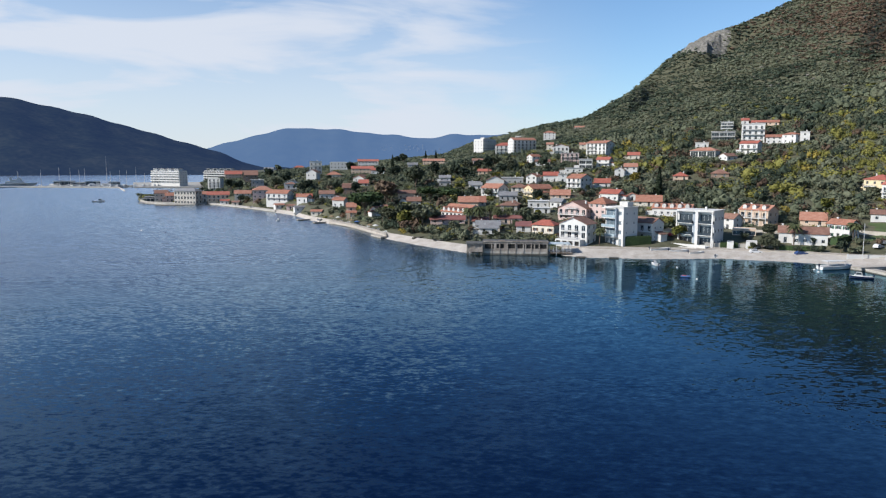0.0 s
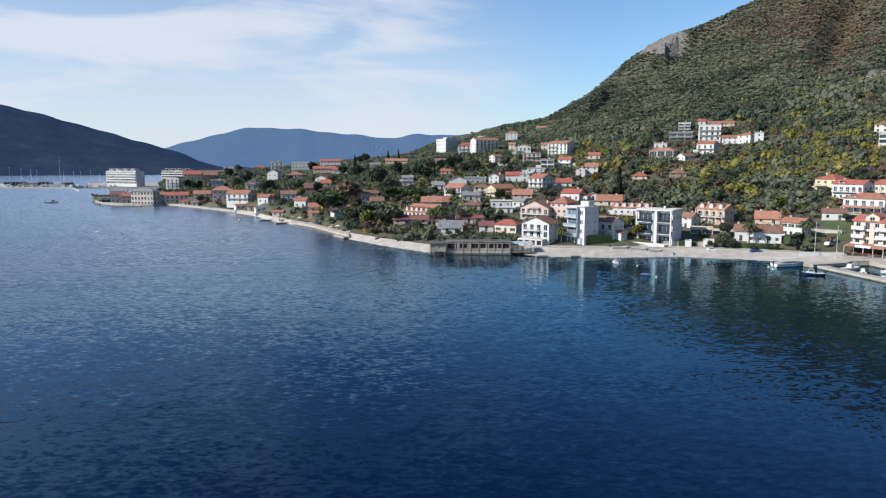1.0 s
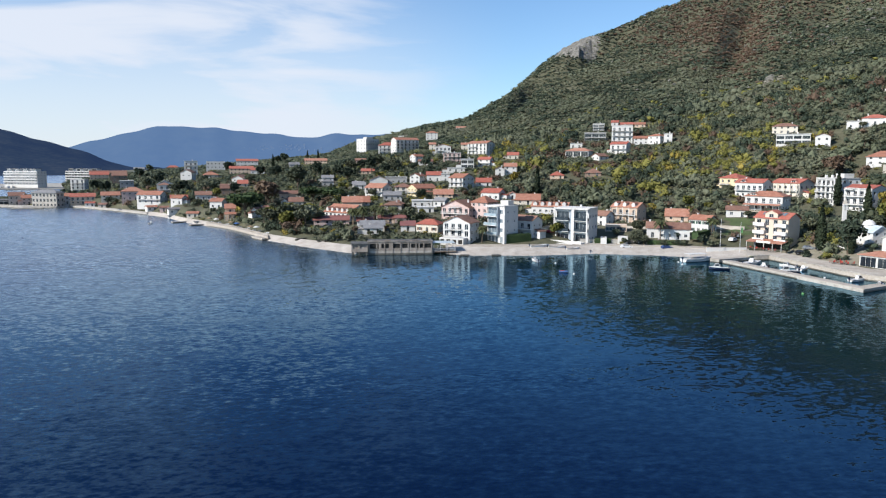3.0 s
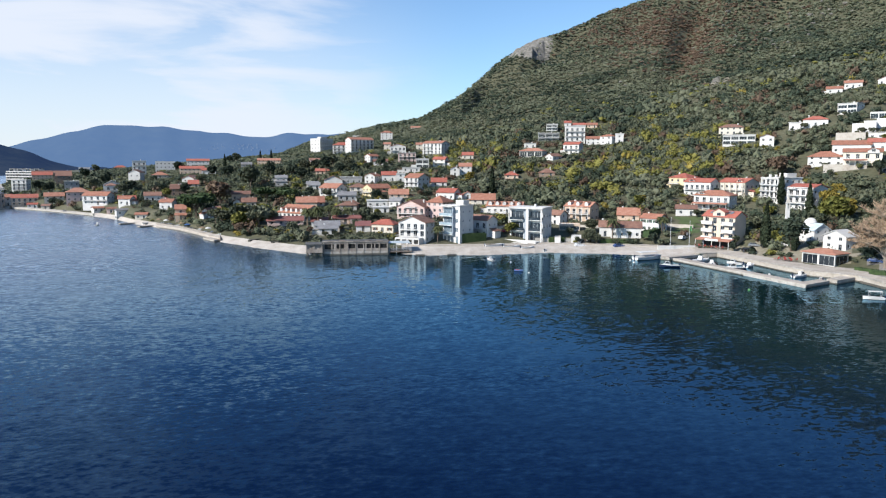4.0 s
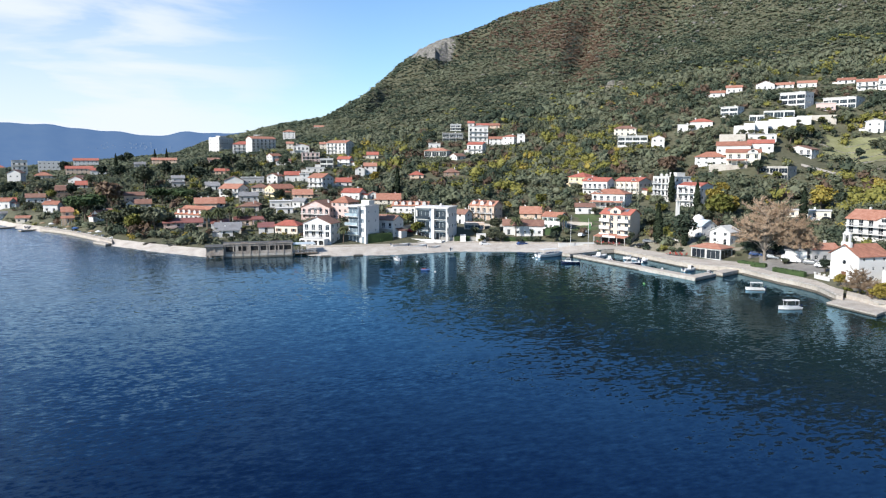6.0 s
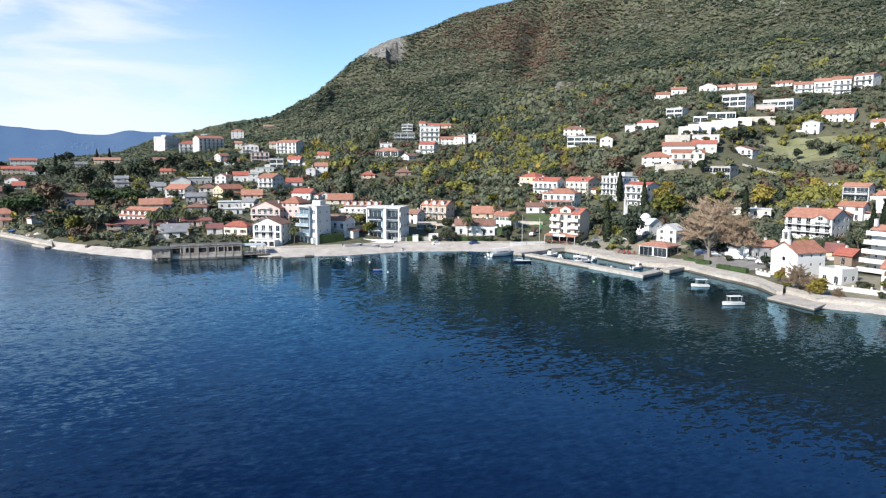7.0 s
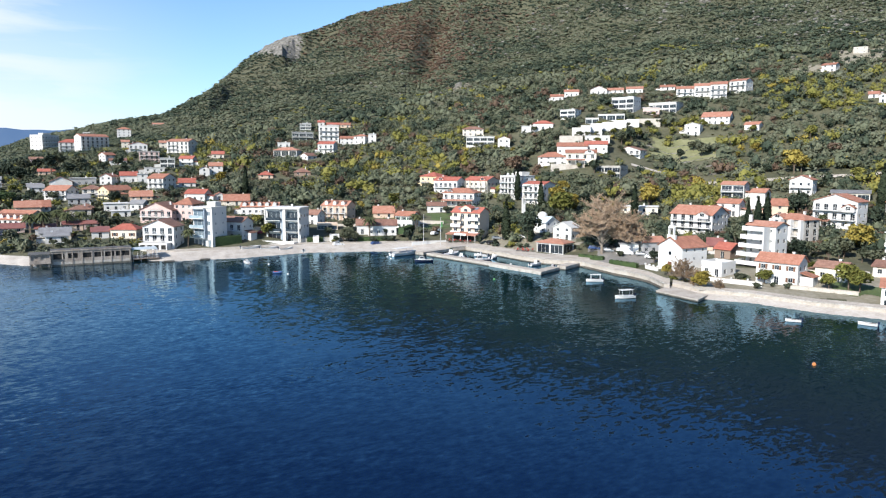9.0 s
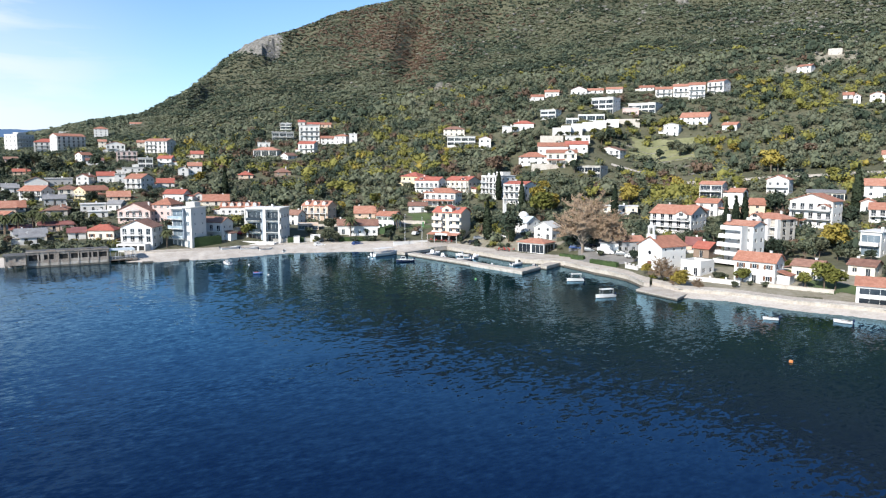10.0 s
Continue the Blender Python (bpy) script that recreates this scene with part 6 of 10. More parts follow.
house(297.9, 276.5, 34.5, -73.0, 13.8, 7.6, 4.8, 2, "gy", "white", "brown", "balcony", "plain", "pale", "nb", "villa", pitch=0.30)
house(265.8, 260.0, 24.3, -71.6, 13.2, 9.0, 6.3, 2, "flat", "concrete", "pale", "strip", "plain", "pale", "n", "building shell", label="bare concrete shell of an unfinished building", pitch=0.40)
house(286.7, 335.7, 52.3, -40.5, 12.2, 9.0, 4.0, 1, "hip", "white", "red", "balcony", "plain", "pale", "nb", "house", pitch=0.40)
house(281.2, 343.0, 50.8, -39.3, 8.4, 9.0, 3.7, 1, "flat", "white", "pale", "plain", "plain", "pale", "n", "house", pitch=0.40)
house(304.5, 333.6, 59.7, -68.0, 10.2, 8.3, 5.0, 2, "flat", "white", "pale", "strip", "plain", "pale", "n", "villa", pitch=0.40)
house(347.6, 329.2, 64.3, -72.4, 15.2, 10.9, 9.3, 3, "flat", "white", "pale", "strip", "plain", "pale", "np", "villa", label="large modern white flat-roofed villa", pitch=0.40)
house(358.8, 315.0, 63.2, -48.7, 10.2, 8.0, 3.5, 1, "flat", "pink", "pale", "plain", "plain", "pale", "np", "villa", pitch=0.40)
house(371.8, 317.2, 64.6, -70.5, 18.3, 12.9, 5.9, 2, "flat", "white", "pale", "strip", "plain", "pale", "np", "villa", label="long modern white villa with a flat roof", pitch=0.40)
house(404.0, 325.8, 77.5, -51.1, 11.2, 10.0, 5.5, 2, "gx", "white", "orange", "balcony", "plain", "pale", "nb", "apartment block", pitch=0.40)
house(408.9, 315.5, 77.0, -52.3, 10.1, 10.0, 7.3, 2, "gx", "white", "orange", "balcony", "plain", "pale", "nb", "apartment block", pitch=0.40)
house(408.7, 302.5, 74.2, -53.5, 10.3, 10.0, 10.0, 3, "gx", "white", "orange", "balcony", "plain", "pale", "nb", "apartment block", pitch=0.40)
house(427.2, 301.6, 78.4, -80.4, 11.4, 10.5, 9.0, 3, "gx", "white", "orange", "balcony", "plain", "pale", "nb", "apartment block", pitch=0.30)
house(344.8, 389.2, 76.4, -41.5, 9.1, 9.0, 3.1, 1, "gx", "white", "orange", "plain", "plain", "pale", "n", "house", pitch=0.40)
house(358.5, 389.0, 80.1, -42.7, 10.2, 9.0, 3.5, 1, "gx", "white", "orange", "plain", "plain", "pale", "n", "house", pitch=0.40)
house(372.7, 376.1, 81.5, -44.7, 11.6, 9.0, 3.5, 1, "gy", "white", "brown", "plain", "plain", "pale", "n", "house", pitch=0.40)
house(386.0, 372.6, 82.7, -46.0, 11.3, 9.0, 2.3, 1, "gx", "white", "orange", "plain", "plain", "pale", "n", "house", pitch=0.40)
house(394.4, 362.2, 82.4, -47.4, 11.5, 9.0, 3.1, 1, "gx", "white", "orange", "plain", "plain", "pale", "n", "house", pitch=0.40)
house(412.4, 347.8, 84.2, -49.9, 10.2, 9.0, 2.3, 1, "gx", "white", "orange", "plain", "plain", "pale", "n", "house", pitch=0.40)
house(352.7, 278.1, 48.7, -67.3, 8.8, 6.6, 6.1, 2, "gy", "white", "pale", "plain", "plain", "pale", "n", "house", pitch=0.30)
house(371.1, 276.0, 55.6, -64.3, 16.2, 12.5, 4.6, 2, "gx", "white", "orange", "plain", "plain", "pale", "n", "house", pitch=0.50)
house(372.5, 252.4, 50.9, -76.4, 8.3, 6.0, 3.8, 1, "gx", "white", "orange", "plain", "plain", "pale", "n", "house", pitch=0.50)
house(489.3, 275.5, 94.7, -81.0, 9.0, 7.8, 4.8, 2, "gx", "white", "orange", "plain", "plain", "pale", "n", "house", pitch=0.40)
house(425.6, 207.5, 66.2, -64.0, 3.6, 9.0, 4.6, 2, "gy", "white", "orange", "plain", "plain", "pale", "n", "house", pitch=0.50)
house(427.6, 197.6, 65.8, -65.2, 7.2, 9.0, 5.0, 2, "gy", "white", "orange", "plain", "plain", "pale", "n", "house", pitch=0.40)
house(433.0, 216.2, 70.0, -63.5, 5.3, 9.0, 2.3, 1, "gx", "white", "orange", "plain", "plain", "pale", "n", "house", pitch=0.40)
house(349.8, 154.7, 33.0, -66.1, 5.3, 9.0, 3.5, 1, "gx", "cream", "orange", "plain", "plain", "pale", "n", "house", pitch=0.40)
house(160.4, 132.1, 1.9, -96.4, 9.2, 9.3, 7.0, 3, "gy", "white", "orange", "none", "small", "pale", "B", "chapel", label="small white stone chapel with a bell gable and orange roof", pitch=0.55)
house(173.5, 204.0, 5.7, -85.9, 6.4, 6.4, 4.4, 2, "gx", "white", "tin", "small", "small", "pale", "D", "church", label="white church with a domed drum and pale metal roof", pitch=0.60)
house(171.8, 189.6, 4.8, -72.9, 7.5, 6.0, 4.4, 2, "gy", "white", "pale", "plain", "plain", "pale", "", "parish house", label="white gabled two-storey parish house beside the church", pitch=0.50)
house(158.9, 181.4, 1.5, -72.3, 10.4, 7.1, 3.7, 1, "hip", "white", "orange", "strip", "strip", "pale", "", "restaurant", label="low white quayside restaurant with an orange tiled roof", pitch=0.30)
house(2.1, 313.5, 4.8, -0.4, 15.3, 8.0, 2.3, 1, "gx", "pink", "maroon", "plain", "plain", "pale", "n", "shed", label="low shed with a long maroon roof", pitch=0.40)
house(16.4, 306.1, 4.8, -3.1, 6.9, 7.0, 2.3, 1, "gx", "white", "maroon", "plain", "plain", "pale", "n", "shed", label="low white shed with a maroon roof", pitch=0.40)
house(18.4, 282.4, 3.8, -3.7, 7.4, 7.0, 2.3, 1, "gx", "white", "grey", "plain", "plain", "pale", "n", "house", pitch=0.30)
house(32.8, 286.1, 4.4, -6.5, 5.8, 6.0, 2.3, 1, "shed", "white", "maroon", "plain", "plain", "pale", "n", "shed", label="low shed with a sloping maroon roof", pitch=0.30)
house(26.1, 311.4, 5.5, -4.8, 7.2, 7.0, 2.3, 1, "gx", "peach", "maroon", "plain", "plain", "pale", "n", "house", pitch=0.30)
house(-30.5, 366.8, 5.4, 40.2, 7.0, 6.0, 3.3, 1, "gx", "white", "orange", "plain", "plain", "pale", "nl", "house", pitch=0.50)
house(32.3, 309.8, 5.7, -6.0, 4.8, 7.0, 2.3, 1, "gx", "pink", "maroon", "plain", "plain", "pale", "n", "house", pitch=0.30)
house(33.1, 352.5, 8.6, -5.4, 8.2, 9.0, 2.6, 1, "hip", "stone", "brown", "plain", "plain", "pale", "n", "house", pitch=0.40)
house(109.4, 248.5, 1.8, -23.8, 3.7, 6.0, 2.4, 1, "flat", "white", "pale", "none", "none", "pale", "n", "kiosk", label="plain white beach kiosk with a flat roof", pitch=0.40)
house(102.4, 249.8, 1.6, -22.3, 2.2, 6.0, 2.3, 1, "flat", "white", "pale", "none", "none", "pale", "n", "kiosk", label="small white beach kiosk with a flat roof", pitch=0.40)
house(113.3, 264.2, 5.2, -23.2, 8.2, 6.0, 2.3, 1, "flat", "peach", "pale", "strip", "none", "pale", "n", "pergola building", label="open peach pergola building with a flat roof", pitch=0.40)
house(283.6, 303.0, 47.8, -43.1, 4.9, 6.0, 4.2, 1, "flat", "white", "pale", "none", "none", "pale", "n", "terrace wall", label="stepped white rendered retaining wall below a modern villa", pitch=0.40)
house(286.7, 298.7, 48.1, -43.8, 5.4, 6.0, 5.0, 2, "flat", "white", "pale", "none", "none", "pale", "n", "terrace wall", label="stepped white rendered retaining wall below a modern villa", pitch=0.40)
house(294.8, 298.5, 49.2, -44.6, 6.5, 6.0, 5.3, 2, "flat", "white", "pale", "none", "none", "pale", "n", "terrace wall", label="stepped white rendered retaining wall below a modern villa", pitch=0.40)
house(306.1, 300.5, 50.4, -45.5, 6.6, 6.0, 5.4, 2, "flat", "white", "pale", "none", "none", "pale", "n", "terrace wall", label="stepped white rendered retaining wall below a modern villa", pitch=0.40)
house(318.5, 302.9, 52.3, -46.4, 7.3, 6.0, 5.0, 2, "flat", "white", "pale", "none", "none", "pale", "n", "terrace wall", label="stepped white rendered retaining wall below a modern villa", pitch=0.40)
house(330.8, 304.3, 54.2, -47.4, 7.4, 6.0, 4.3, 2, "flat", "white", "pale", "none", "none", "pale", "n", "terrace wall", label="stepped white rendered retaining wall below a modern villa", pitch=0.40)
house(344.9, 303.6, 55.7, -48.6, 12.7, 6.0, 3.5, 1, "flat", "stone", "pale", "none", "none", "pale", "n", "terrace wall", label="long pale retaining wall below modern villas", pitch=0.40)
house(303.1, 310.6, 55.3, -44.3, 7.6, 6.0, 3.3, 1, "flat", "white", "pale", "strip", "none", "pale", "n", "pool house", label="low white pool house on a villa terrace", pitch=0.40)
house(322.7, 314.4, 58.1, -45.7, 15.9, 6.0, 3.7, 1, "flat", "white", "pale", "strip", "none", "pale", "n", "terrace house", label="low white wing with a roof terrace below a villa", pitch=0.40)
house(251.4, 279.6, 28.5, -42.0, 10.5, 6.0, 3.0, 1, "flat", "stone", "pale", "none", "none", "pale", "n", "terrace wall", label="pale stone retaining wall below houses on the slope", pitch=0.40)
house(274.7, 297.6, 42.8, -42.7, 12.8, 6.0, 4.3, 1, "flat", "stone", "pale", "none", "none", "pale", "n", "terrace wall", label="pale stone retaining wall below houses on the slope", pitch=0.40)
house(536.6, 279.5, 111.3, -62.5, 9.2, 8.0, 4.7, 2, "flat", "stone", "pale", "small", "none", "pale", "n", "ruin", label="grey stone ruin without a roof high on the slope", pitch=0.40)
house(-185.8, 683.7, 13.5, 15.2, 13.9, 9.0, 9.3, 3, "gx", "brown", "brown", "plain", "plain", "pale", "n", "house", pitch=0.40)
house(-247.5, 837.2, 14.7, 16.5, 19.1, 9.0, 6.4, 2, "gx", "pink", "brown", "plain", "plain", "pale", "n", "house", pitch=0.45)
house(-112.4, 524.6, 9.8, 12.1, 7.7, 8.0, 6.6, 2, "hip", "white", "brown", "balcony", "plain", "pale", "nb", "house", pitch=0.40)
house(-89.2, 454.8, 7.3, 11.1, 9.8, 9.0, 3.0, 1, "gx", "cream", "red", "plain", "plain", "pale", "n", "house", pitch=0.40)
house(-61.0, 414.0, 6.9, 8.4, 7.3, 9.0, 4.0, 1, "gy", "white", "red", "plain", "plain", "pale", "n", "house", pitch=0.45)
house(-68.0, 513.0, 12.9, 7.6, 8.4, 8.0, 2.5, 1, "gx", "pink", "brown", "plain", "plain", "pale", "n", "house", pitch=0.45)
house(1.3, 475.0, 16.5, -0.2, 7.8, 8.0, 3.4, 1, "hip", "grey", "grey", "plain", "plain", "pale", "n", "house", pitch=0.35)
house(35.4, 383.4, 11.8, -5.3, 9.4, 9.0, 2.9, 1, "gx", "grey", "grey", "plain", "plain", "pale", "n", "house", pitch=0.40)
house(43.7, 402.6, 14.3, -6.2, 9.9, 9.0, 4.2, 2, "hip", "cream", "brown", "balcony", "plain", "pale", "nb", "house", pitch=0.40)
house(72.0, 514.0, 30.5, -8.0, 10.4, 8.0, 2.8, 1, "gx", "white", "brown", "plain", "plain", "pale", "n", "house", pitch=0.40)
house(30.8, 608.2, 31.8, -2.9, 11.6, 8.0, 2.6, 1, "gx", "pink", "brown", "plain", "plain", "pale", "n", "house", pitch=0.40)
house(264.0, 377.9, 49.1, -34.9, 13.5, 9.0, 4.7, 2, "hip", "cream", "brown", "plain", "plain", "pale", "n", "house", pitch=0.40)
house(253.6, 355.3, 42.7, -35.5, 17.0, 9.0, 5.2, 2, "flat", "white", "pale", "strip", "plain", "pale", "n", "house", pitch=0.40)
house(256.7, 335.6, 40.4, -37.4, 7.1, 8.0, 6.1, 2, "gy", "white", "brown", "plain", "plain", "pale", "n", "house", pitch=0.40)

# ---- the shore: beaches, quays, piers ----
def strip(name, az0, az1, d0, d1, z0, z1, mat, label, category, step=0.4, wall=0.0, wobble=0.0, kind="structure"):
    """A band along the shore between two bearings, from d0 to d1 metres inland; wall: how far its sea edge drops."""
    n = max(2, int((az1 - az0) / step))
    verts, faces = [], []
    cols = 4
    for i in range(n + 1):
        b = az0 + (az1 - az0) * i / n
        rs = shore_r(b)
        wv = wobble * (math.sin(b * 7.3) + 0.6 * math.sin(b * 17.1 + 1))
        p = []
        if wall:
            x, y = polar(b, rs + d0 + wv)
            p.append((x, y, z0 - wall))
        for k in range(cols + 1):
            u = k / cols
            x, y = polar(b, rs + d0 + wv * (1 - u) + (d1 - d0) * u)
            p.append((x, y, z0 + (z1 - z0) * u))
        x, y = polar(b, rs + d1)
        p.append((x, y, z1 - 1.2))
        verts += p
        m = len(p)
    for i in range(n):
        for k in range(m - 1):
            a = i * m + k
            faces.append((a, a + m, a + m + 1, a + 1)[::-1])
    faces += [tuple(range(m)), tuple(range(n * m, n * m + m))[::-1]]
    return tagged(mesh_object(name, verts, faces, mat), label, category, kind=kind)


def block(name, ring, z0, z1, mat, label, category, kind="", cap=0.0):
    """An upright solid over a ring of world places; cap: a paler coping slab on it."""
    area = sum(ring[i][0] * ring[(i + 1) % len(ring)][1] - ring[(i + 1) % len(ring)][0] * ring[i][1] for i in range(len(ring)))
    ring = ring if area > 0 else ring[::-1]
    cx, cy = sum(p[0] for p in ring) / len(ring), sum(p[1] for p in ring) / len(ring)
    top = empty(name, pose(cx, cy, 0), label, category, kind=kind)
    bm = bmesh.new()
    prism(bm, [(x - cx, y - cy) for x, y in ring], z0, z1 - cap)
    part("pier_body", bm, mat, top)
    if z0 <= -2.5:
        bm = bmesh.new()
        prism(bm, [((x - cx) * 1.004 + (0.04 if x > cx else -0.04), (y - cy) * 1.004 + (0.04 if y > cy else -0.04)) for x, y in ring], z0, 0.3)
        part("wet_base", bm, WETSTONE, top, "dark wet and shaded stone at the waterline")
    if cap:
        bm = bmesh.new()
        prism(bm, [((x - cx) * 1.012, (y - cy) * 1.012) for x, y in ring], z1 - cap, z1)
        part("coping", bm, PAVING, top)
    return top


strip("beach_gravel", -4.9, 2.4, -1.2, 11.0, -0.1, 1.75, GRAVEL, "pale gravel beach beside the water", "beach", wobble=0.7)
strip("beach_gravel", 9.6, 33.0, -1.2, 11.5, -0.1, 1.75, GRAVEL, "long pale gravel beach below the waterfront houses", "beach", wobble=0.5)
strip("beach_gravel", -13.5, -9.0, -1.5, 10.0, -0.1, 1.7, GRAVEL, "pale gravel beach below a row of houses", "beach", wobble=0.8)
strip("beach_gravel", 52.2, 72, -1.2, 3.8, -0.15, 0.75, GRAVEL, "narrow pale shingle beach", "beach", wobble=0.4)
strip("pavement", 9.6, 33.0, 11.5, 16.0, 1.95, 2.1, PAVING, "pale paved promenade behind the beach", "pavement", wall=0.6)
strip("pavement", -9.2, -4.6, -0.4, 8.0, 1.3, 1.75, PAVING, "pale concrete bathing terrace on the shore", "pavement", wall=2.6)
strip("pavement", -18.4, -13.4, -0.3, 6.0, 1.2, 1.6, STONE, "stone quay below waterfront houses", "quay", wall=2.6)
strip("pavement", -23.2, -18.5, -0.3, 8.0, 1.2, 1.7, STONE, "stone quay round a waterside building", "quay", wall=2.6)
strip("pavement", 32.8, 44.4, -0.3, 11.5, 1.5, 1.95, PAVING, "pale paved harbour quay", "quay", wall=3.0)
strip("pavement", 44.3, 50.6, -0.3, 7.0, 1.45, 1.9, PAVING, "pale paved seaside promenade with a stone edge", "promenade", wall=3.0)
strip("ledge", 43.9, 50.4, -1.6, -0.4, 0.25, 0.45, WETSTONE, "dark wet stone ledge along the promenade", "ledge", wall=1.5)
strip("pavement", 50.8, 72, 3.8, 7.6, 1.45, 1.75, PAVING, "pale paved promenade above the shingle", "promenade", wall=1.2)
strip("road", 9.6, 30.0, 18.5, 22.5, 2.28, 2.5, ASPHALT, "narrow asphalt road behind the promenade", "road")
strip("breakwater_wall", -75, -24.2, -6.0, 8.0, 1.2, 1.5, WALL["concrete"], "long low stone breakwater of a distant marina", "breakwater", wall=4.0)

block("mole", [(126.2, 208.2), (132.3, 154.7), (135.4, 155.8), (129.4, 208.6)], -4, 0.95, STONE, "long pale concrete mole sheltering a small harbour", "mole", cap=0.2)
block("mole", [(135.42, 155.85), (143.1, 158.7), (142.2, 161.8), (135.2, 159.2)], -4, 0.9, STONE, "short return of a concrete harbour mole", "mole", cap=0.2)
block("pier", [(124.2, 212.5), (125.6, 209.4), (148.0, 215.9), (147.5, 219.0)], -4, 1.15, STONE, "dark-sided stone pier of a small harbour", "pier", cap=0.2)
block("pier", [(144.8, 157.9), (159.5, 163.4), (158.2, 166.8), (144.1, 160.9)], -4, 1.1, STONE, "short stone pier beside the harbour entrance", "pier", cap=0.2)
block("boat_slip", [(138.2, 117.6), (137.0, 104.3), (144.0, 106.8), (149.5, 112.4), (146.7, 120.5)], -4, 0.62, STONE, "low broad concrete boat slip", "slip", cap=0.15)
block("bathing_pier", [(-31.7, 308.7), (-26.4, 298.5), (-22.3, 304.0), (-17.5, 322.0)], -3, 0.85, STONE, "pale concrete bathing pier", "pier", cap=0.15)
for x, y, l, a in ((-118, 480, 10, 38), (-82, 425, 10, 35), (-78, 396, 8, 30), (-66, 377, 7, 35), (-204, 528, 20, 3)):
    c, s = math.cos(radians(a)), math.sin(radians(a))
    block("jetty", [(x - c * l / 2 + s * 1.3, y - s * l / 2 - c * 1.3), (x + c * l / 2 + s * 1.3, y + s * l / 2 - c * 1.3), (x + c * l / 2 - s * 1.3, y + s * l / 2 + c * 1.3), (x - c * l / 2 - s * 1.3, y - s * l / 2 + c * 1.3)], -3, 0.7, STONE, "small low concrete jetty at the water's edge", "jetty", cap=0.12)


def pier_restaurant():
    """A ruined-looking restaurant on a pier: wall with large openings, flat roof, lower block at its end."""
    top = empty("pier_restaurant", pose(8.4, 246.5, 0, 0, 0, -4.5), "weathered concrete pier restaurant with large open windows and a flat roof", "restaurant")
    HOUSES.append((22.0, 246.0, radians(-4.5), 28.0, 9.0, 0.5, 6.0))
    bm = bmesh.new()
    box(bm, 5.8, 28.5, 0.6, 9.0, -3.0, 1.3)
    part("pier_base", bm, STONE, top)
    # dark band at the waterline also paints the shadow line under the wall
    bm = bmesh.new()
    box(bm, 5.75, 28.55, 0.52, 9.0, -3.0, 0.55)
    part("wet_base", bm, WETSTONE, top, "dark wet and shaded stone at the waterline")
    for k in range(9):
        pl = bmesh.new()
        box(pl, 5.9 + k * 2.75, 6.25 + k * 2.75, 0.46, 0.6, 0.56, 4.38)
        part("pilaster", pl, WALL["ruin"], top)
    bm = bmesh.new()
    holes = [(0.5, 3.7, 2.1, 3.9)] + [(a - 5.8, a + 2.7 - 5.8, 2.3, 3.9) for a in (10.4, 14.4, 17.7, 20.8)] + [(18.1, 22.3, 2.3, 3.9)]
    facade(bm, (5.8, 0.6, 0), (1, 0, 0), 22.7, 1.3, 4.4, holes, 0.4)
    facade(bm, (28.5, 0.6, 0), (0, 1, 0), 8.4, 1.3, 4.4, [(1.0, 3.6, 2.2, 3.9), (4.6, 7.2, 2.2, 3.9)], 0.4)
    facade(bm, (28.5, 9.0, 0), (-1, 0, 0), 22.7, 1.3, 4.4, [], 0.4)
    facade(bm, (5.8, 9.0, 0), (0, -1, 0), 8.4, 1.3, 4.4, [], 0.4)
    part("wall", bm, WALL["ruin"], top)
    # the openings hold no glass; dark sheets paint the shade indoors
    for a0, a1, b0, b1 in holes:
        pn = bmesh.new()
        box(pn, 5.8 + a0 + 0.05, 5.8 + a1 - 0.05, 0.92, 0.96, b0 + 0.05, b1 - 0.05)
        part("pane", pn, VOID, top)
    bm = bmesh.new()
    box(bm, 5.5, 28.8, 0.45, 9.4, 4.4, 4.6)
    part("roof", bm, ROOF["tar"], top)
    bm = bmesh.new()
    facade(bm, (0, -0.6, 0), (1, 0, 0), 5.6, 1.4, 4.0, [(0.4, 2.4, 2.3, 3.4), (3.0, 5.2, 2.3, 3.4)], 0.3)
    facade(bm, (5.6, -0.6, 0), (0, 1, 0), 6.5, 1.4, 4.0, [], 0.3)
    facade(bm, (5.6, 5.9, 0), (-1, 0, 0), 5.6, 1.4, 4.0, [], 0.3)
    facade(bm, (0, 5.9, 0), (0, -1, 0), 6.5, 1.4, 4.0, [(1.0, 3.0, 2.3, 3.4)], 0.3)
    box(bm, -0.2, 5.75, -0.7, 6.0, 1.15, 1.4)
    part("end_block", bm, WALL["ruin"], top)
    bm = bmesh.new()
    box(bm, -0.4, 5.7, -1.0, 6.2, 4.0, 4.2)
    part("end_roof", bm, ROOF["tar"], top)
    for px, py in ((0.1, -0.5), (4.9, -0.5), (0.1, 5.2), (4.9, 5.2), (2.5, -0.5)):
        po = bmesh.new()
        box(po, px, px + 0.5, py, py + 0.5, -3.0, 1.15)
        part("pier_post", po, WETSTONE, top)
    # open deck with a canopy on the beach side
    bm = bmesh.new()
    box(bm, 28.6, 37.0, 0.9, 8.5, 0.75, 1.05)
    part("deck", bm, WOOD, top)
    bm = bmesh.new()
    box(bm, 28.6, 36.4, 1.2, 8.0, 3.9, 4.02)
    part("deck_canopy", bm, ROOF["tin"], top)
    for k in range(4):
        for py in (1.3, 7.6):
            po = bmesh.new()
            box(po, 28.9 + k * 2.4, 29.05 + k * 2.4, py, py + 0.15, -2.5, 3.9)
            part("post", po, RAIL, top)
    # roof edge, broken parapet, loose boards and a bare frame over the deck
    slab_part(top, "parapet", WALL["ruin"], 5.6, 16.2, 0.5, 0.75, 4.6, 5.0)
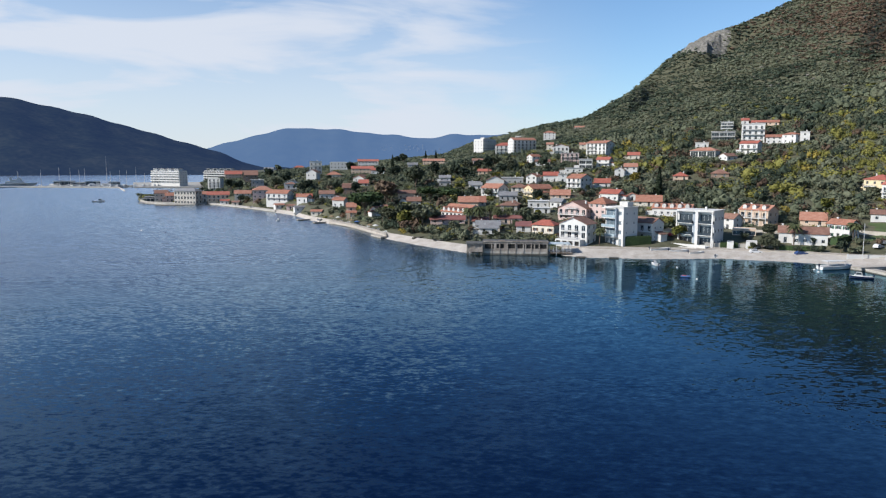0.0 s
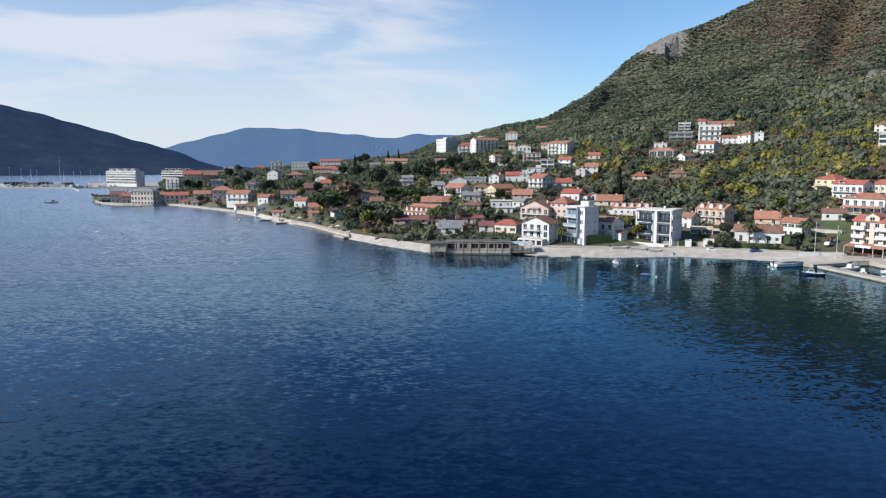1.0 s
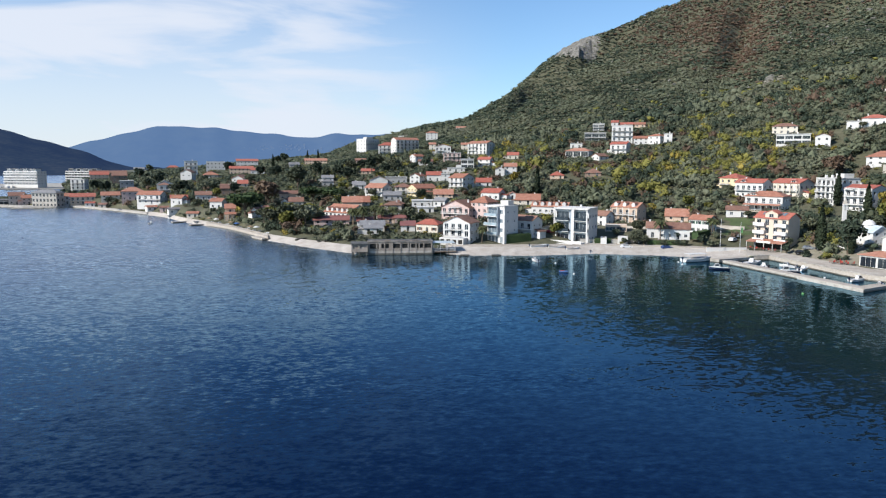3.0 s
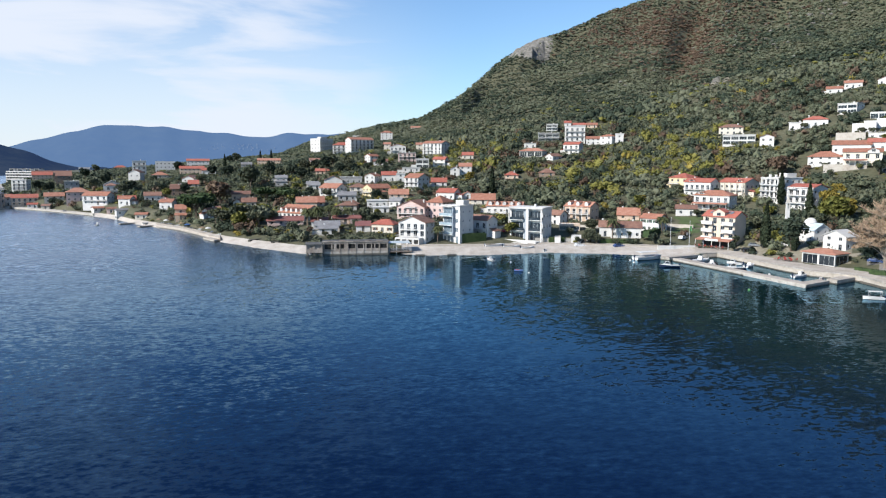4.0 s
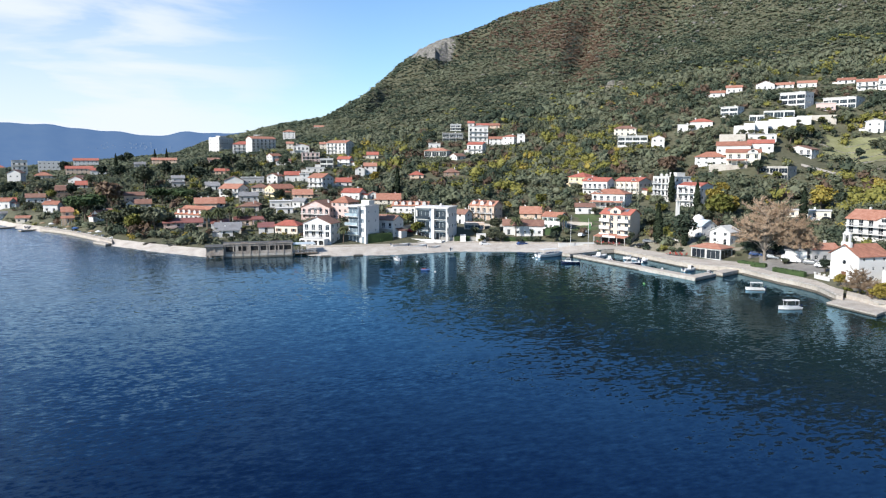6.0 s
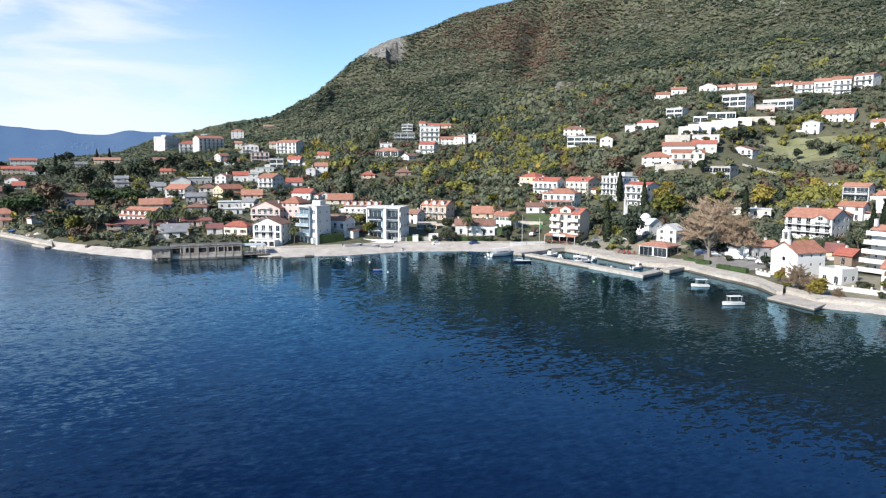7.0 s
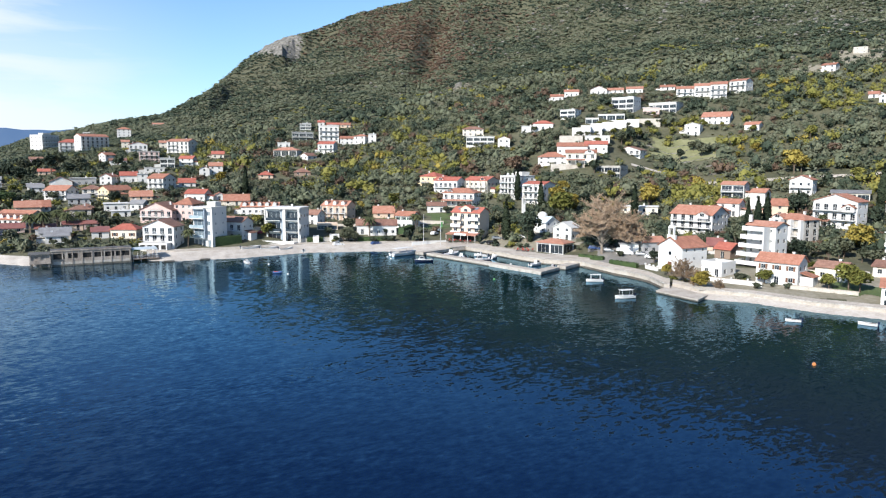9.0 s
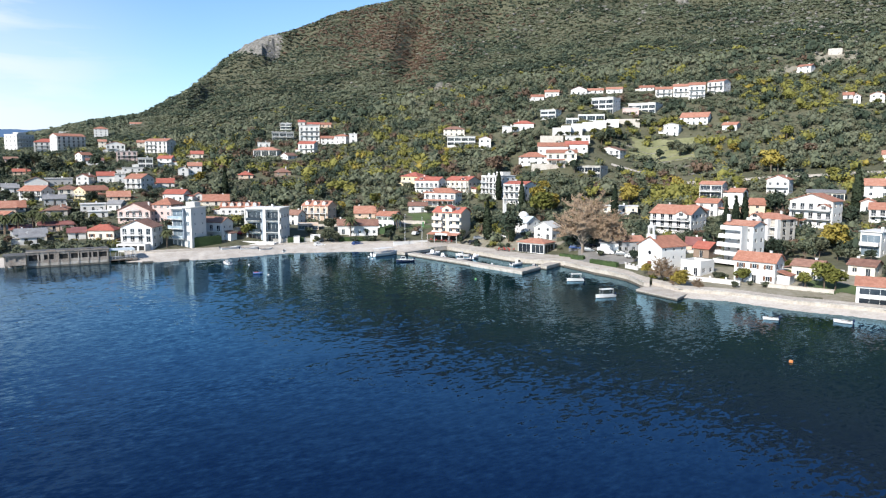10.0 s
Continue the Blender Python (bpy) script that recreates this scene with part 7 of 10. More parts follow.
    slab_part(top, "parapet", WALL["ruin"], 18.6, 28.7, 0.5, 0.75, 4.6, 4.85)
    for k, (bx, by, bl, ba) in enumerate(((8.0, 3.0, 3.2, 12), (12.5, 5.0, 2.4, -20), (17.0, 2.6, 3.6, 4), (22.0, 4.5, 2.8, 35), (25.5, 2.8, 2.2, -8))):
        bm = bmesh.new()
        box(bm, -bl / 2, bl / 2, -0.5, 0.5, 0, 0.12)
        bmesh.ops.transform(bm, matrix=pose(bx, by, 4.61, 0, 0, ba), verts=bm.verts)
        part("loose_board", bm, WOOD, top)
    for k in range(6):
        bm = bmesh.new()
        tube(bm, [(28.9 + 1.5 * k, 1.0, 1.05), (28.9 + 1.5 * k, 1.0, 3.2), (29.6 + 1.5 * k, 4.0, 4.3)], [0.05, 0.05, 0.04], 5)
        part("awning_frame", bm, RAIL, top)
    rl = bmesh.new()
    for k in range(22):
        box(rl, 28.7 + k * 0.38, 28.75 + k * 0.38, 0.92, 0.97, 1.053, 1.95)
    box(rl, 28.7, 36.8, 0.9, 0.98, 1.95, 2.03)
    part("railing", rl, RAIL, top)


pier_restaurant()


def boathouse():
    top = empty("lido_pavilion", pose(-240, 556, 0, 0, 0, 8), "low dark-roofed lido pavilion standing over the water", "pavilion")
    bm = bmesh.new()
    box(bm, 0, 24, 0, 14, -3, 0.9)
    part("deck", bm, STONE, top)
    bm = bmesh.new()
    box(bm, 2, 22.5, 1, 12.5, 3.6, 4.1)
    box(bm, 3.5, 20, 3, 11, 4.6, 5.2)
    part("roof", bm, ROOF["grey"], top)
    for k in range(7):
        po = bmesh.new()
        box(po, 2.4 + k * 3.2, 2.7 + k * 3.2, 1.3, 1.6, 0.9, 3.6)
        part("post", po, WALL["concrete"], top)
    bm = bmesh.new()
    box(bm, 4, 20.5, 4.5, 12, 0.9, 3.6)
    box(bm, 4.5, 19.5, 4, 10.5, 4.1, 4.6)
    part("glazed_room", bm, GLASS, top)


boathouse()


def bell_tower():
    x, y = 181.5, 223.7
    z = ground_z(x, y)
    top = empty("bell_tower", pose(x, y, z, 0, 0, -20), "slender white church bell tower with a pointed top", "bell tower")
    bm = bmesh.new()
    box(bm, -0.6, 0.6, -0.6, 0.6, -2, 8.5)
    for sx in (-0.6, 0.3):
        for sy in (-0.6, 0.3):
            box(bm, sx, sx + 0.3, sy, sy + 0.3, 8.5, 10.4)
    box(bm, -0.72, 0.72, -0.72, 0.72, 10.4, 10.65)
    part("shaft", bm, WALL["white"], top)
    bm = bmesh.new()
    tip = bm.verts.new((0, 0, 13.4))
    base = [bm.verts.new(p) for p in ((-0.6, -0.6, 10.65), (0.6, -0.6, 10.65), (0.6, 0.6, 10.65), (-0.6, 0.6, 10.65))]
    for i in range(4):
        bm.faces.new((base[i], base[(i + 1) % 4], tip))
    bm.faces.new(base[::-1])
    part("spire", bm, WALL["stone"], top)


bell_tower()


# ---- boats ----
def hull_mesh(bm, l, w, h, mi=0):
    """A boat's hull with a pointed bow to +x and a flat transom."""
    n, rings = 9, []
    for i in range(n):
        u = i / (n - 1)
        half = w / 2 * (1 - max(0.0, (u - 0.45) / 0.55) ** 2.2) * (0.9 + 0.1 * min(1, u * 3))
        keel = -0.3 * h * (1 - u ** 4)
        sheer = h * (0.72 + 0.36 * u * u)
        x = -l / 2 + l * u
        half = max(half, 0.02)
        rings.append([bm.verts.new(p) for p in ((x, -half, sheer), (x - 0.02, -half * 0.86, h * 0.12), (x - 0.04, 0, keel), (x - 0.02, half * 0.86, h * 0.12), (x, half, sheer))])
    for a, b in zip(rings, rings[1:]):
        for k in range(4):
            bm.faces.new((a[k], a[k + 1], b[k + 1], b[k])).material_index = mi
        f = bm.faces.new((a[0], b[0], b[4], a[4]))
        f.material_index = mi
    bm.faces.new(rings[0]).material_index = mi


def boat(x, y, turn, l=6.0, kind="cabin", hull="white", label="", z=0.02, cat="boat"):
    w, h = l * 0.34, l * 0.10 + 0.2
    text = label or {"cabin": "white moored motorboat with a small cabin", "open": "small open white dinghy on a mooring", "canopy": "white moored boat with a flat sun canopy", "console": "white moored boat with a raised windscreen"}[kind]
    top = empty("motorboat" if kind != "open" else "dinghy", pose(x, y, z, 0, 0, turn), text, cat)
    bm = bmesh.new()
    hull_mesh(bm, l, w, h)
    part("hull", bm, HULL if hull == "white" else NAVY, top, smooth=False)
    bm = bmesh.new()
    box(bm, -l * 0.42, l * 0.12, -w * 0.36, w * 0.36, h * 0.80, h * 0.86)
    part("cockpit", bm, WOOD if kind == "open" else RAIL, top)
    bm = bmesh.new()
    rim = []
    for k in range(21):
        u = k / 10 if k <= 10 else 2 - k / 10
        half = w / 2 * (1 - max(0.0, (u - 0.45) / 0.55) ** 2.2) * (0.9 + 0.1 * min(1, u * 3))
        rim.append((-l / 2 + l * u, (-1 if k < 10 else 1) * max(half, 0.0), h * (0.74 + 0.36 * u * u)))
    tube(bm, rim, [0.07] * len(rim), 5)
    part("gunwale", bm, HULL, top)
    if kind in ("cabin", "console"):
        bm = bmesh.new()
        x0, x1 = (-l * 0.05, l * 0.3) if kind == "cabin" else (-l * 0.08, l * 0.08)
        zt = h + l * (0.16 if kind == "cabin" else 0.12)
        lo = [(x0, -w * 0.3, h * 0.8), (x1, -w * 0.24, h * 0.9), (x1, w * 0.24, h * 0.9), (x0, w * 0.3, h * 0.8)]
        hi = [(x0 + 0.05 * l, -w * 0.25, zt), (x1 - 0.1 * l, -w * 0.2, zt), (x1 - 0.1 * l, w * 0.2, zt), (x0 + 0.05 * l, w * 0.25, zt)]
        a, b = [bm.verts.new(p) for p in lo], [bm.verts.new(p) for p in hi]
        for i in range(4):
            bm.faces.new((a[i], a[(i + 1) % 4], b[(i + 1) % 4], b[i]))
        bm.faces.new(b)
        cab = part("cabin", bm, HULL, top)
        bm = bmesh.new()
        poly(bm, [(x1 - 0.02 * l, -w * 0.2, h + 0.05 * l), (x1 - 0.02 * l, w * 0.2, h + 0.05 * l), (x1 - 0.085 * l, w * 0.18, zt - 0.04), (x1 - 0.085 * l, -w * 0.18, zt - 0.04)])
        for s in (-1, 1):
            poly(bm, [(x0 + 0.06 * l, s * w * 0.285, h + 0.05 * l), (x1 - 0.05 * l, s * w * 0.245, h + 0.05 * l), (x1 - 0.1 * l, s * w * 0.222, zt - 0.06), (x0 + 0.07 * l, s * w * 0.265, zt - 0.06)])
        part("windscreen", bm, GLASS, cab)
    if kind == "canopy":
        bm = bmesh.new()
        box(bm, -l * 0.38, l * 0.25, -w * 0.42, w * 0.42, h + 1.25, h + 1.33)
        part("canopy", bm, CLOTH["white"], top)
        for px in (-l * 0.34, l * 0.2):
            for py in (-w * 0.38, w * 0.36):
                po = bmesh.new()
                box(po, px, px + 0.06, py, py + 0.06, h * 0.7, h + 1.25)
                part("canopy_pole", po, RAIL, top)
    bm = bmesh.new()
    box(bm, -l / 2 - 0.42, -l / 2 - 0.04, -0.16, 0.16, h * 0.75, h + 0.45, bevel=0.05)
    box(bm, -l / 2 - 0.3, -l / 2 - 0.12, -0.06, 0.06, -0.3, h * 0.75)
    part("outboard_motor", bm, NAVY, top)
    return top


boat(117.9, 196.5, 165, 6.0, "cabin", "navy", "navy-hulled motorboat with a white cabin moored outside the mole")
boat(134.0, 204.4, 20, 8.5, "console", "white", "long white motorboat inside the harbour")
boat(132.9, 196.7, 60, 5.8, "cabin")
boat(134.4, 187.2, 175, 6.6, "cabin", "navy", "dark-hulled motorboat with a white deck in the harbour")
boat(141.6, 197.3, 120, 5.2, "cabin")
boat(142.6, 191.3, 30, 5.6, "console")
boat(143.6, 170.4, 10, 5.4, "cabin")
boat(146.0, 164.9, 60, 3.2, "open")
boat(120.5, 214.2, 10, 11.0, "canopy", "white", "white covered passenger boat tied to the harbour pier")
boat(137.2, 138.1, 150, 4.6, "canopy", "white", "small white boat with a white sun canopy")
boat(126.2, 116.8, 165, 5.2, "canopy", "white", "open white boat with a flat canopy on poles")
boat(67.4, 221.9, 100, 4.6, "cabin", "white", "small white cabin boat moored off the beach")
boat(136.3, 80.6, 130, 2.9, "open", "white", "small white dinghy moored near the shore")
boat(145.9, 70.8, 110, 3.4, "open", "white", "white dinghy moored near the shore")
boat(-91.5, 391.1, 90, 5.0, "cabin")
boat(-280.5, 575.6, 20, 9.0, "cabin", "white", "white motor cruiser far out on the water")
boat(-258, 640, 10, 9.0, "open", "white", "distant open boat on the water")
for x, y, a, l in ((76.9, 248.0, 5, 7.5), (83.0, 246.5, -4, 6.5), (88.5, 244.5, 8, 5.5)):
    boat(x, y, a, l, "open", "white", "white rowing boat drawn up on the beach", z=ground_z(x, y) + 0.2)
boat(92.0, 235.5, 60, 3.6, "open", "white", "small white boat lying on the gravel beach", z=1.0)


def kayak():
    top = empty("paddle_boat", pose(69.0, 198.2, 0.02, 0, 0, -20), "small blue and red inflatable boat on the water", "boat")
    bm = bmesh.new()
    for s in (-1, 1):
        tube(bm, [(-1.3, s * 0.5, 0.2), (0.6, s * 0.5, 0.2), (1.4, s * 0.15, 0.28)], [0.22, 0.24, 0.14], 8)
    part("tube", bm, CLOTH["blue"], top)
    bm = bmesh.new()
    box(bm, -1.0, 0.3, -0.32, 0.32, 0.25, 0.5, bevel=0.06)
    part("cover", bm, CLOTH["red"], top)


kayak()


def buoy(x, y, r, mat, label):
    top = empty("buoy", pose(x, y, 0.0), label, "buoy", "mooring buoys")
    bm = bmesh.new()
    bmesh.ops.create_uvsphere(bm, u_segments=12, v_segments=8, radius=r)
    bmesh.ops.translate(bm, verts=bm.verts, vec=(0, 0, r * 0.45))
    part("float", bm, mat, top, smooth=True)
    bm = bmesh.new()
    tube(bm, [(0, 0, r * 1.4), (0, 0, r * 1.9)], [r * 0.14, r * 0.1], 6)
    part("ring", bm, DARKRAIL, top)


for x, y, m, t in ((72.4, 215.8, HULL, "white round mooring buoy on the water"), (70.6, 193.6, HULL, "white round mooring buoy on the water"), (111.6, 207.2, HULL, "white round mooring buoy on the water"), (115.9, 155.1, CLOTH["green"], "yellow-green mooring buoy on the water"),
                   (109.3, 60.7, CLOTH["orange"], "bright orange mooring buoy on the water"), (-143.2, 333.6, HULL, "white round mooring buoy on the water"), (112.9, 212.2, HULL, "white round mooring buoy on the water"), (-127.8, 323.9, NAVY, "dark mooring buoy on the water"), (138.0, 176.0, HULL, "white round mooring buoy on the water")):
    buoy(x, y, 0.32, m, t)


# ---- parked cars ----
def car(x, y, turn, colour="white", kind="car", z=None):
    z = (ground_z(x, y) if z is None else z)
    top = empty("parked_car" if kind == "car" else "parked_van", pose(x, y, z, 0, 0, turn), "parked %s %s on the waterfront" % (colour, "hatchback car" if kind == "car" else "camper van"), "car" if kind == "car" else "van", "parked cars")
    l, w = (4.2, 1.75) if kind == "car" else (5.4, 2.0)
    side = [(-0.5, 0.35), (-0.5, 0.85), (-0.46, 0.95), (-0.36, 1.42), (0.05, 1.46), (0.24, 0.98), (0.46, 0.82), (0.5, 0.6), (0.5, 0.35)] if kind == "car" else [(-0.5, 0.4), (-0.5, 2.2), (-0.46, 2.3), (0.2, 2.3), (0.32, 1.5), (0.46, 1.2), (0.5, 0.8), (0.5, 0.4)]
    bm = bmesh.new()
    a = [bm.verts.new((u * l, -w / 2 * (0.86 if v > 1.2 and kind == "car" else 1), v)) for u, v in side]
    b = [bm.verts.new((u * l, w / 2 * (0.86 if v > 1.2 and kind == "car" else 1), v)) for u, v in side]
    bm.faces.new(a[::-1])
    bm.faces.new(b)
    for i in range(len(side)):
        j = (i + 1) % len(side)
        bm.faces.new((a[i], a[j], b[j], b[i]))
    body = part("body", bm, CARPAINT[colour], top)
    bm = bmesh.new()
    z0, z1 = (0.98, 1.38) if kind == "car" else (1.5, 2.05)
    for s in (-1, 1):
        box(bm, -0.33 * l, 0.12 * l, s * (w / 2 - 0.07) - 0.03, s * (w / 2 - 0.07) + 0.03, z0, z1)
    poly(bm, [(0.228 * l + 0.03, -w * 0.4, z0 + 0.03), (0.228 * l + 0.03, w * 0.4, z0 + 0.03), (0.07 * l + 0.06, w * 0.37, z1 + 0.03), (0.07 * l + 0.06, -w * 0.37, z1 + 0.03)])
    part("windows", bm, GLASS, top)
    for px in (-0.31 * l, 0.3 * l):
        for s in (-1, 1):
            wh = bmesh.new()
            tube(wh, [(px, s * (w / 2 - 0.2), 0.32), (px, s * (w / 2 + 0.01), 0.32)], [0.32, 0.32], 12)
            tyre = part("wheel", wh, TIRE, top)
            rm = bmesh.new()
            tube(rm, [(px, s * (w / 2 + 0.012), 0.32), (px, s * (w / 2 + 0.03), 0.32)], [0.18, 0.17], 10)
            part("rim", rm, CARPAINT["silver"], tyre)
    return top


for x, y, a, c, k in ((108.8, 243.5, -8, "white", "car"), (147.4, 237.0, 30, "white", "car"), (150.5, 240.0, 60, "silver", "car"), (156.3, 211.0, -30, "black", "car"), (160.0, 212.5, -35, "silver", "car"), (161.5, 208.0, -40, "black", "car"),
                      (164.0, 204.0, -40, "white", "car"), (170.1, 171.4, -60, "blue", "car"), (170.0, 165.0, -60, "silver", "car"), (170.5, 158.0, -60, "white", "van"), (172.0, 152.5, -60, "silver", "car"), (170.8, 147.5, -60, "white", "car"),
                      (87.0, 266.0, 40, "red", "car"), (122.0, 238.2, 0, "blue", "car"), (173.5, 168.0, -60, "black", "car"), (174.5, 161.0, -55, "white", "car"), (231, 205, -35, "white", "car"), (236, 203, -40, "black", "car"), (227, 208, -35, "silver", "car"), (240, 198, -40, "white", "car")):
    car(x, y, a, c, k)


# ---- hedges, poles, walls ----
def hedge(x0, y0, x1, y1, h, wide, z=None):
    l, a = math.hypot(x1 - x0, y1 - y0), math.degrees(math.atan2(y1 - y0, x1 - x0))
    z = ground_z((x0 + x1) / 2, (y0 + y1) / 2) if z is None else z
    rng = np.random.RandomState(int(abs(x0 * 10)))
    n = int(l * h * wide * 9) + 60
    c = rng.uniform(0, 1, (n, 3)) * [l, wide, h]
    face = rng.randint(0, 3, n)
    c[face == 0, 1] = rng.choice([0.0, wide], (face == 0).sum())
    c[face == 1, 2] = h
    c[:, 1] -= wide / 2
    vs, fs = cards(rng, c, rng.uniform(0.18, 0.3, n))
    top = empty("hedge", pose(x0, y0, z, 0, 0, a), "dense clipped green hedge along the waterfront", "hedge")
    mesh_object("foliage", [tuple(v) for v in vs], [tuple(int(i) for i in f) for f in fs], HEDGE, top)
    bm = bmesh.new()
    box(bm, 0.05, l - 0.05, -wide / 2 + 0.1, wide / 2 - 0.1, -0.5, h - 0.1)
    part("inner_growth", bm, HEDGE, top)


hedge(160.6, 168.8, 162.5, 159.7, 1.5, 1.4)
hedge(159.5, 154.0, 160.0, 143.5, 1.5, 1.4)
hedge(134.1, 240.6, 149.5, 254.5, 2.0, 2.4)
hedge(66.2, 256.5, 76.2, 257.9, 3.0, 2.5)
hedge(139.3, 214.2, 146.6, 216.5, 1.2, 1.6)
hedge(100.0, 253.0, 106.0, 252.0, 1.8, 2.0)
hedge(118.0, 246.0, 130.0, 241.0, 1.6, 2.0)
hedge(20.0, 262.0, 52.0, 262.0, 1.8, 3.0)


def flagpole(x, y, h, flag=None):
    z = ground_z(x, y)
    top = empty("flagpole", pose(x, y, z), "tall slim white flagpole beside the harbour", "flagpole")
    bm = bmesh.new()
    tube(bm, [(0, 0, -0.3), (0, 0, h)], [0.11, 0.06], 8)
    part("pole", bm, RAIL, top)
    bm = bmesh.new()
    bmesh.ops.create_uvsphere(bm, u_segments=8, v_segments=6, radius=0.13)
    bmesh.ops.translate(bm, verts=bm.verts, vec=(0, 0, h + 0.1))
    part("finial", bm, RAIL, top)
    bm = bmesh.new()
    box(bm, -0.5, 0.5, -0.5, 0.5, -0.4, 0.35, bevel=0.04)
    part("footing", bm, STONE, top)
    if flag:
        bm = bmesh.new()
        n = 6
        for i in range(n):
            u0, u1 = i / n, (i + 1) / n
            f = lambda u: 0.12 * math.sin(u * 7)
            poly(bm, [(0.08 + u0 * 0.9, f(u0), h - 3.6), (0.08 + u1 * 0.9, f(u1), h - 3.7), (0.08 + u1 * 0.9, f(u1), h - 1.8), (0.08 + u0 * 0.9, f(u0), h - 1.7)])
        part("flag", bm, CLOTH[flag], top)


flagpole(136.0, 226.6, 12.0)
flagpole(141.6, 223.5, 11.0, "green")


def garden_wall(x0, y0, x1, y1, h, mat, label, thick=0.3, posts=0.0, z=None):
    l, a = math.hypot(x1 - x0, y1 - y0), math.degrees(math.atan2(y1 - y0, x1 - x0))
    z = min(ground_z(x0, y0), ground_z(x1, y1)) if z is None else z
    top = empty("garden_wall", pose(x0, y0, z, 0, 0, a), label, "wall")
    bm = bmesh.new()
    box(bm, 0, l, -thick / 2, thick / 2, -0.8, h)
    part("wall_body", bm, mat, top)
    bm = bmesh.new()
    box(bm, -0.05, l + 0.05, -thick / 2 - 0.06, thick / 2 + 0.06, h, h + 0.1)
    part("coping", bm, PAVING, top)
    if posts:
        for k in range(int(l / posts) + 1):
            bm = bmesh.new()
            box(bm, k * posts - 0.2, k * posts + 0.2, -0.22, 0.22, h + 0.1, h + 0.55)
            part("pillar", bm, mat, top)


garden_wall(132.0, 228.5, 146.0, 226.5, 2.0, WALL["white"], "white rendered garden wall beside the harbour")
garden_wall(154.5, 122.0, 160.5, 103.5, 1.3, WALL["white"], "white rendered garden wall along the promenade", posts=4.0)
garden_wall(163.0, 99.0, 168.0, 84.0, 1.0, WALL["stone"], "low pale stone wall along the promenade")
garden_wall(160.6, 141.0, 159.0, 135.0, 1.1, WALL["white"], "white gateposts and wall beside a chapel", posts=2.0)
garden_wall(95.0, 254.5, 118.0, 248.5, 1.3, WALL["concrete"], "low grey concrete garden wall behind the beach")
garden_wall(147.5, 112.0, 151.0, 96.0, 0.55, WALL["stone"], "low pale kerb wall above the shingle", thick=0.6)
for b0, b1, r0, r1, h, kind in ((34.0, 36.6, 292, 296, 1.6, "white"), (30.0, 32.6, 300, 296, 1.4, "stone"), (37.0, 40.5, 300, 292, 1.8, "white"), (24.0, 27.5, 296, 292, 1.2, "stone"), (16.8, 19.2, 288, 292, 1.4, "white"), (51.6, 54.4, 232, 236, 1.5, "white"),
                                (57.0, 60.0, 238, 234, 1.3, "stone"), (10.0, 12.4, 292, 296, 1.2, "white"), (4.0, 7.4, 330, 326, 1.2, "stone"), (45.6, 48.4, 262, 258, 1.6, "white"), (61.0, 64.0, 212, 208, 1.2, "white"), (52.4, 55.0, 214, 212, 1.4, "white")):
    garden_wall(*polar(b0, r0), *polar(b1, r1), h, WALL[kind], "%s garden wall between houses" % ("white rendered" if kind == "white" else "pale stone"))
for x, y, a in ((-12.0, 286.0, 40), (-3.0, 276.0, 35)):
    block("groyne", [(x, y), (x + 6.5 * math.cos(radians(a)), y + 6.5 * math.sin(radians(a))), (x + 6.5 * math.cos(radians(a)) - 0.7, y + 6.5 * math.sin(radians(a)) + 1.2), (x - 0.7, y + 1.2)], -0.5, 1.9, WETSTONE, "dark weathered boat ramp lying on the beach", "ramp")
for x, y in ((45.5, 240.0), (56.5, 238.6)):
    block("stone_groyne", [(x, y - 1.0), (x + 3.2, y - 1.3), (x + 3.6, y + 0.6), (x + 0.4, y + 1.0)], -1.0, 0.35, WETSTONE, "low dark stone block at the water's edge", "rock")



def patch(name, az0, az1, r0, r1, mat, label, category, lift=0.12, n=30, ragged=4.0):
    """A piece of ground cover that follows the land."""
    verts, faces = [], []
    for i in range(n + 1):
        for j in range(n + 1):
            x, y = polar(az0 + (az1 - az0) * i / n, r0 + (r1 - r0) * j / n)
            verts.append((x, y, ground_z(x, y) + lift * (0 if i in (0, n) or j in (0, n) else 1)))
    for i in range(n):
        for j in range(n):
            a = i * (n + 1) + j
            x, y = verts[a][0], verts[a][1]
            edge = min(min(i, n - 1 - i) * radians(az1 - az0) * r0 / n, min(j, n - 1 - j) * (r1 - r0) / n)
            if edge < ragged * (0.5 + noise.noise(Vector((x / 5.0, y / 5.0, 0)))):
                continue
            faces.append((a, a + 1, a + n + 2, a + n + 1)[::-1])
    tagged(mesh_object(name, verts, faces, mat, smooth=True), label, category, kind="structure")


patch("lawn", 31.0, 33.4, 284, 318, LAWN, "bright green mown lawn behind the harbour", "lawn")
patch("lawn", 61.0, 66.5, 186, 200, LAWN, "green garden lawn above the promenade", "lawn")
patch("grass_terrace", 48.5, 54.5, 408, 446, material("dry_grass", [(0.14, 0.15, 0.065), (0.22, 0.225, 0.105), (0.31, 0.30, 0.175)], 0.12, 0.9, 0.95, 0.4), "grassy terraces below white hillside houses", "grass", 0.2)
patch("road", 51.0, 67.0, 366, 370.5, PAVING, "pale road cut across the lower slope", "road", 0.5, 40, 0.6)
patch("road", 47.2, 50.8, 388, 392, PAVING, "pale drive climbing to hillside villas", "road", 0.5, 20, 0.6)


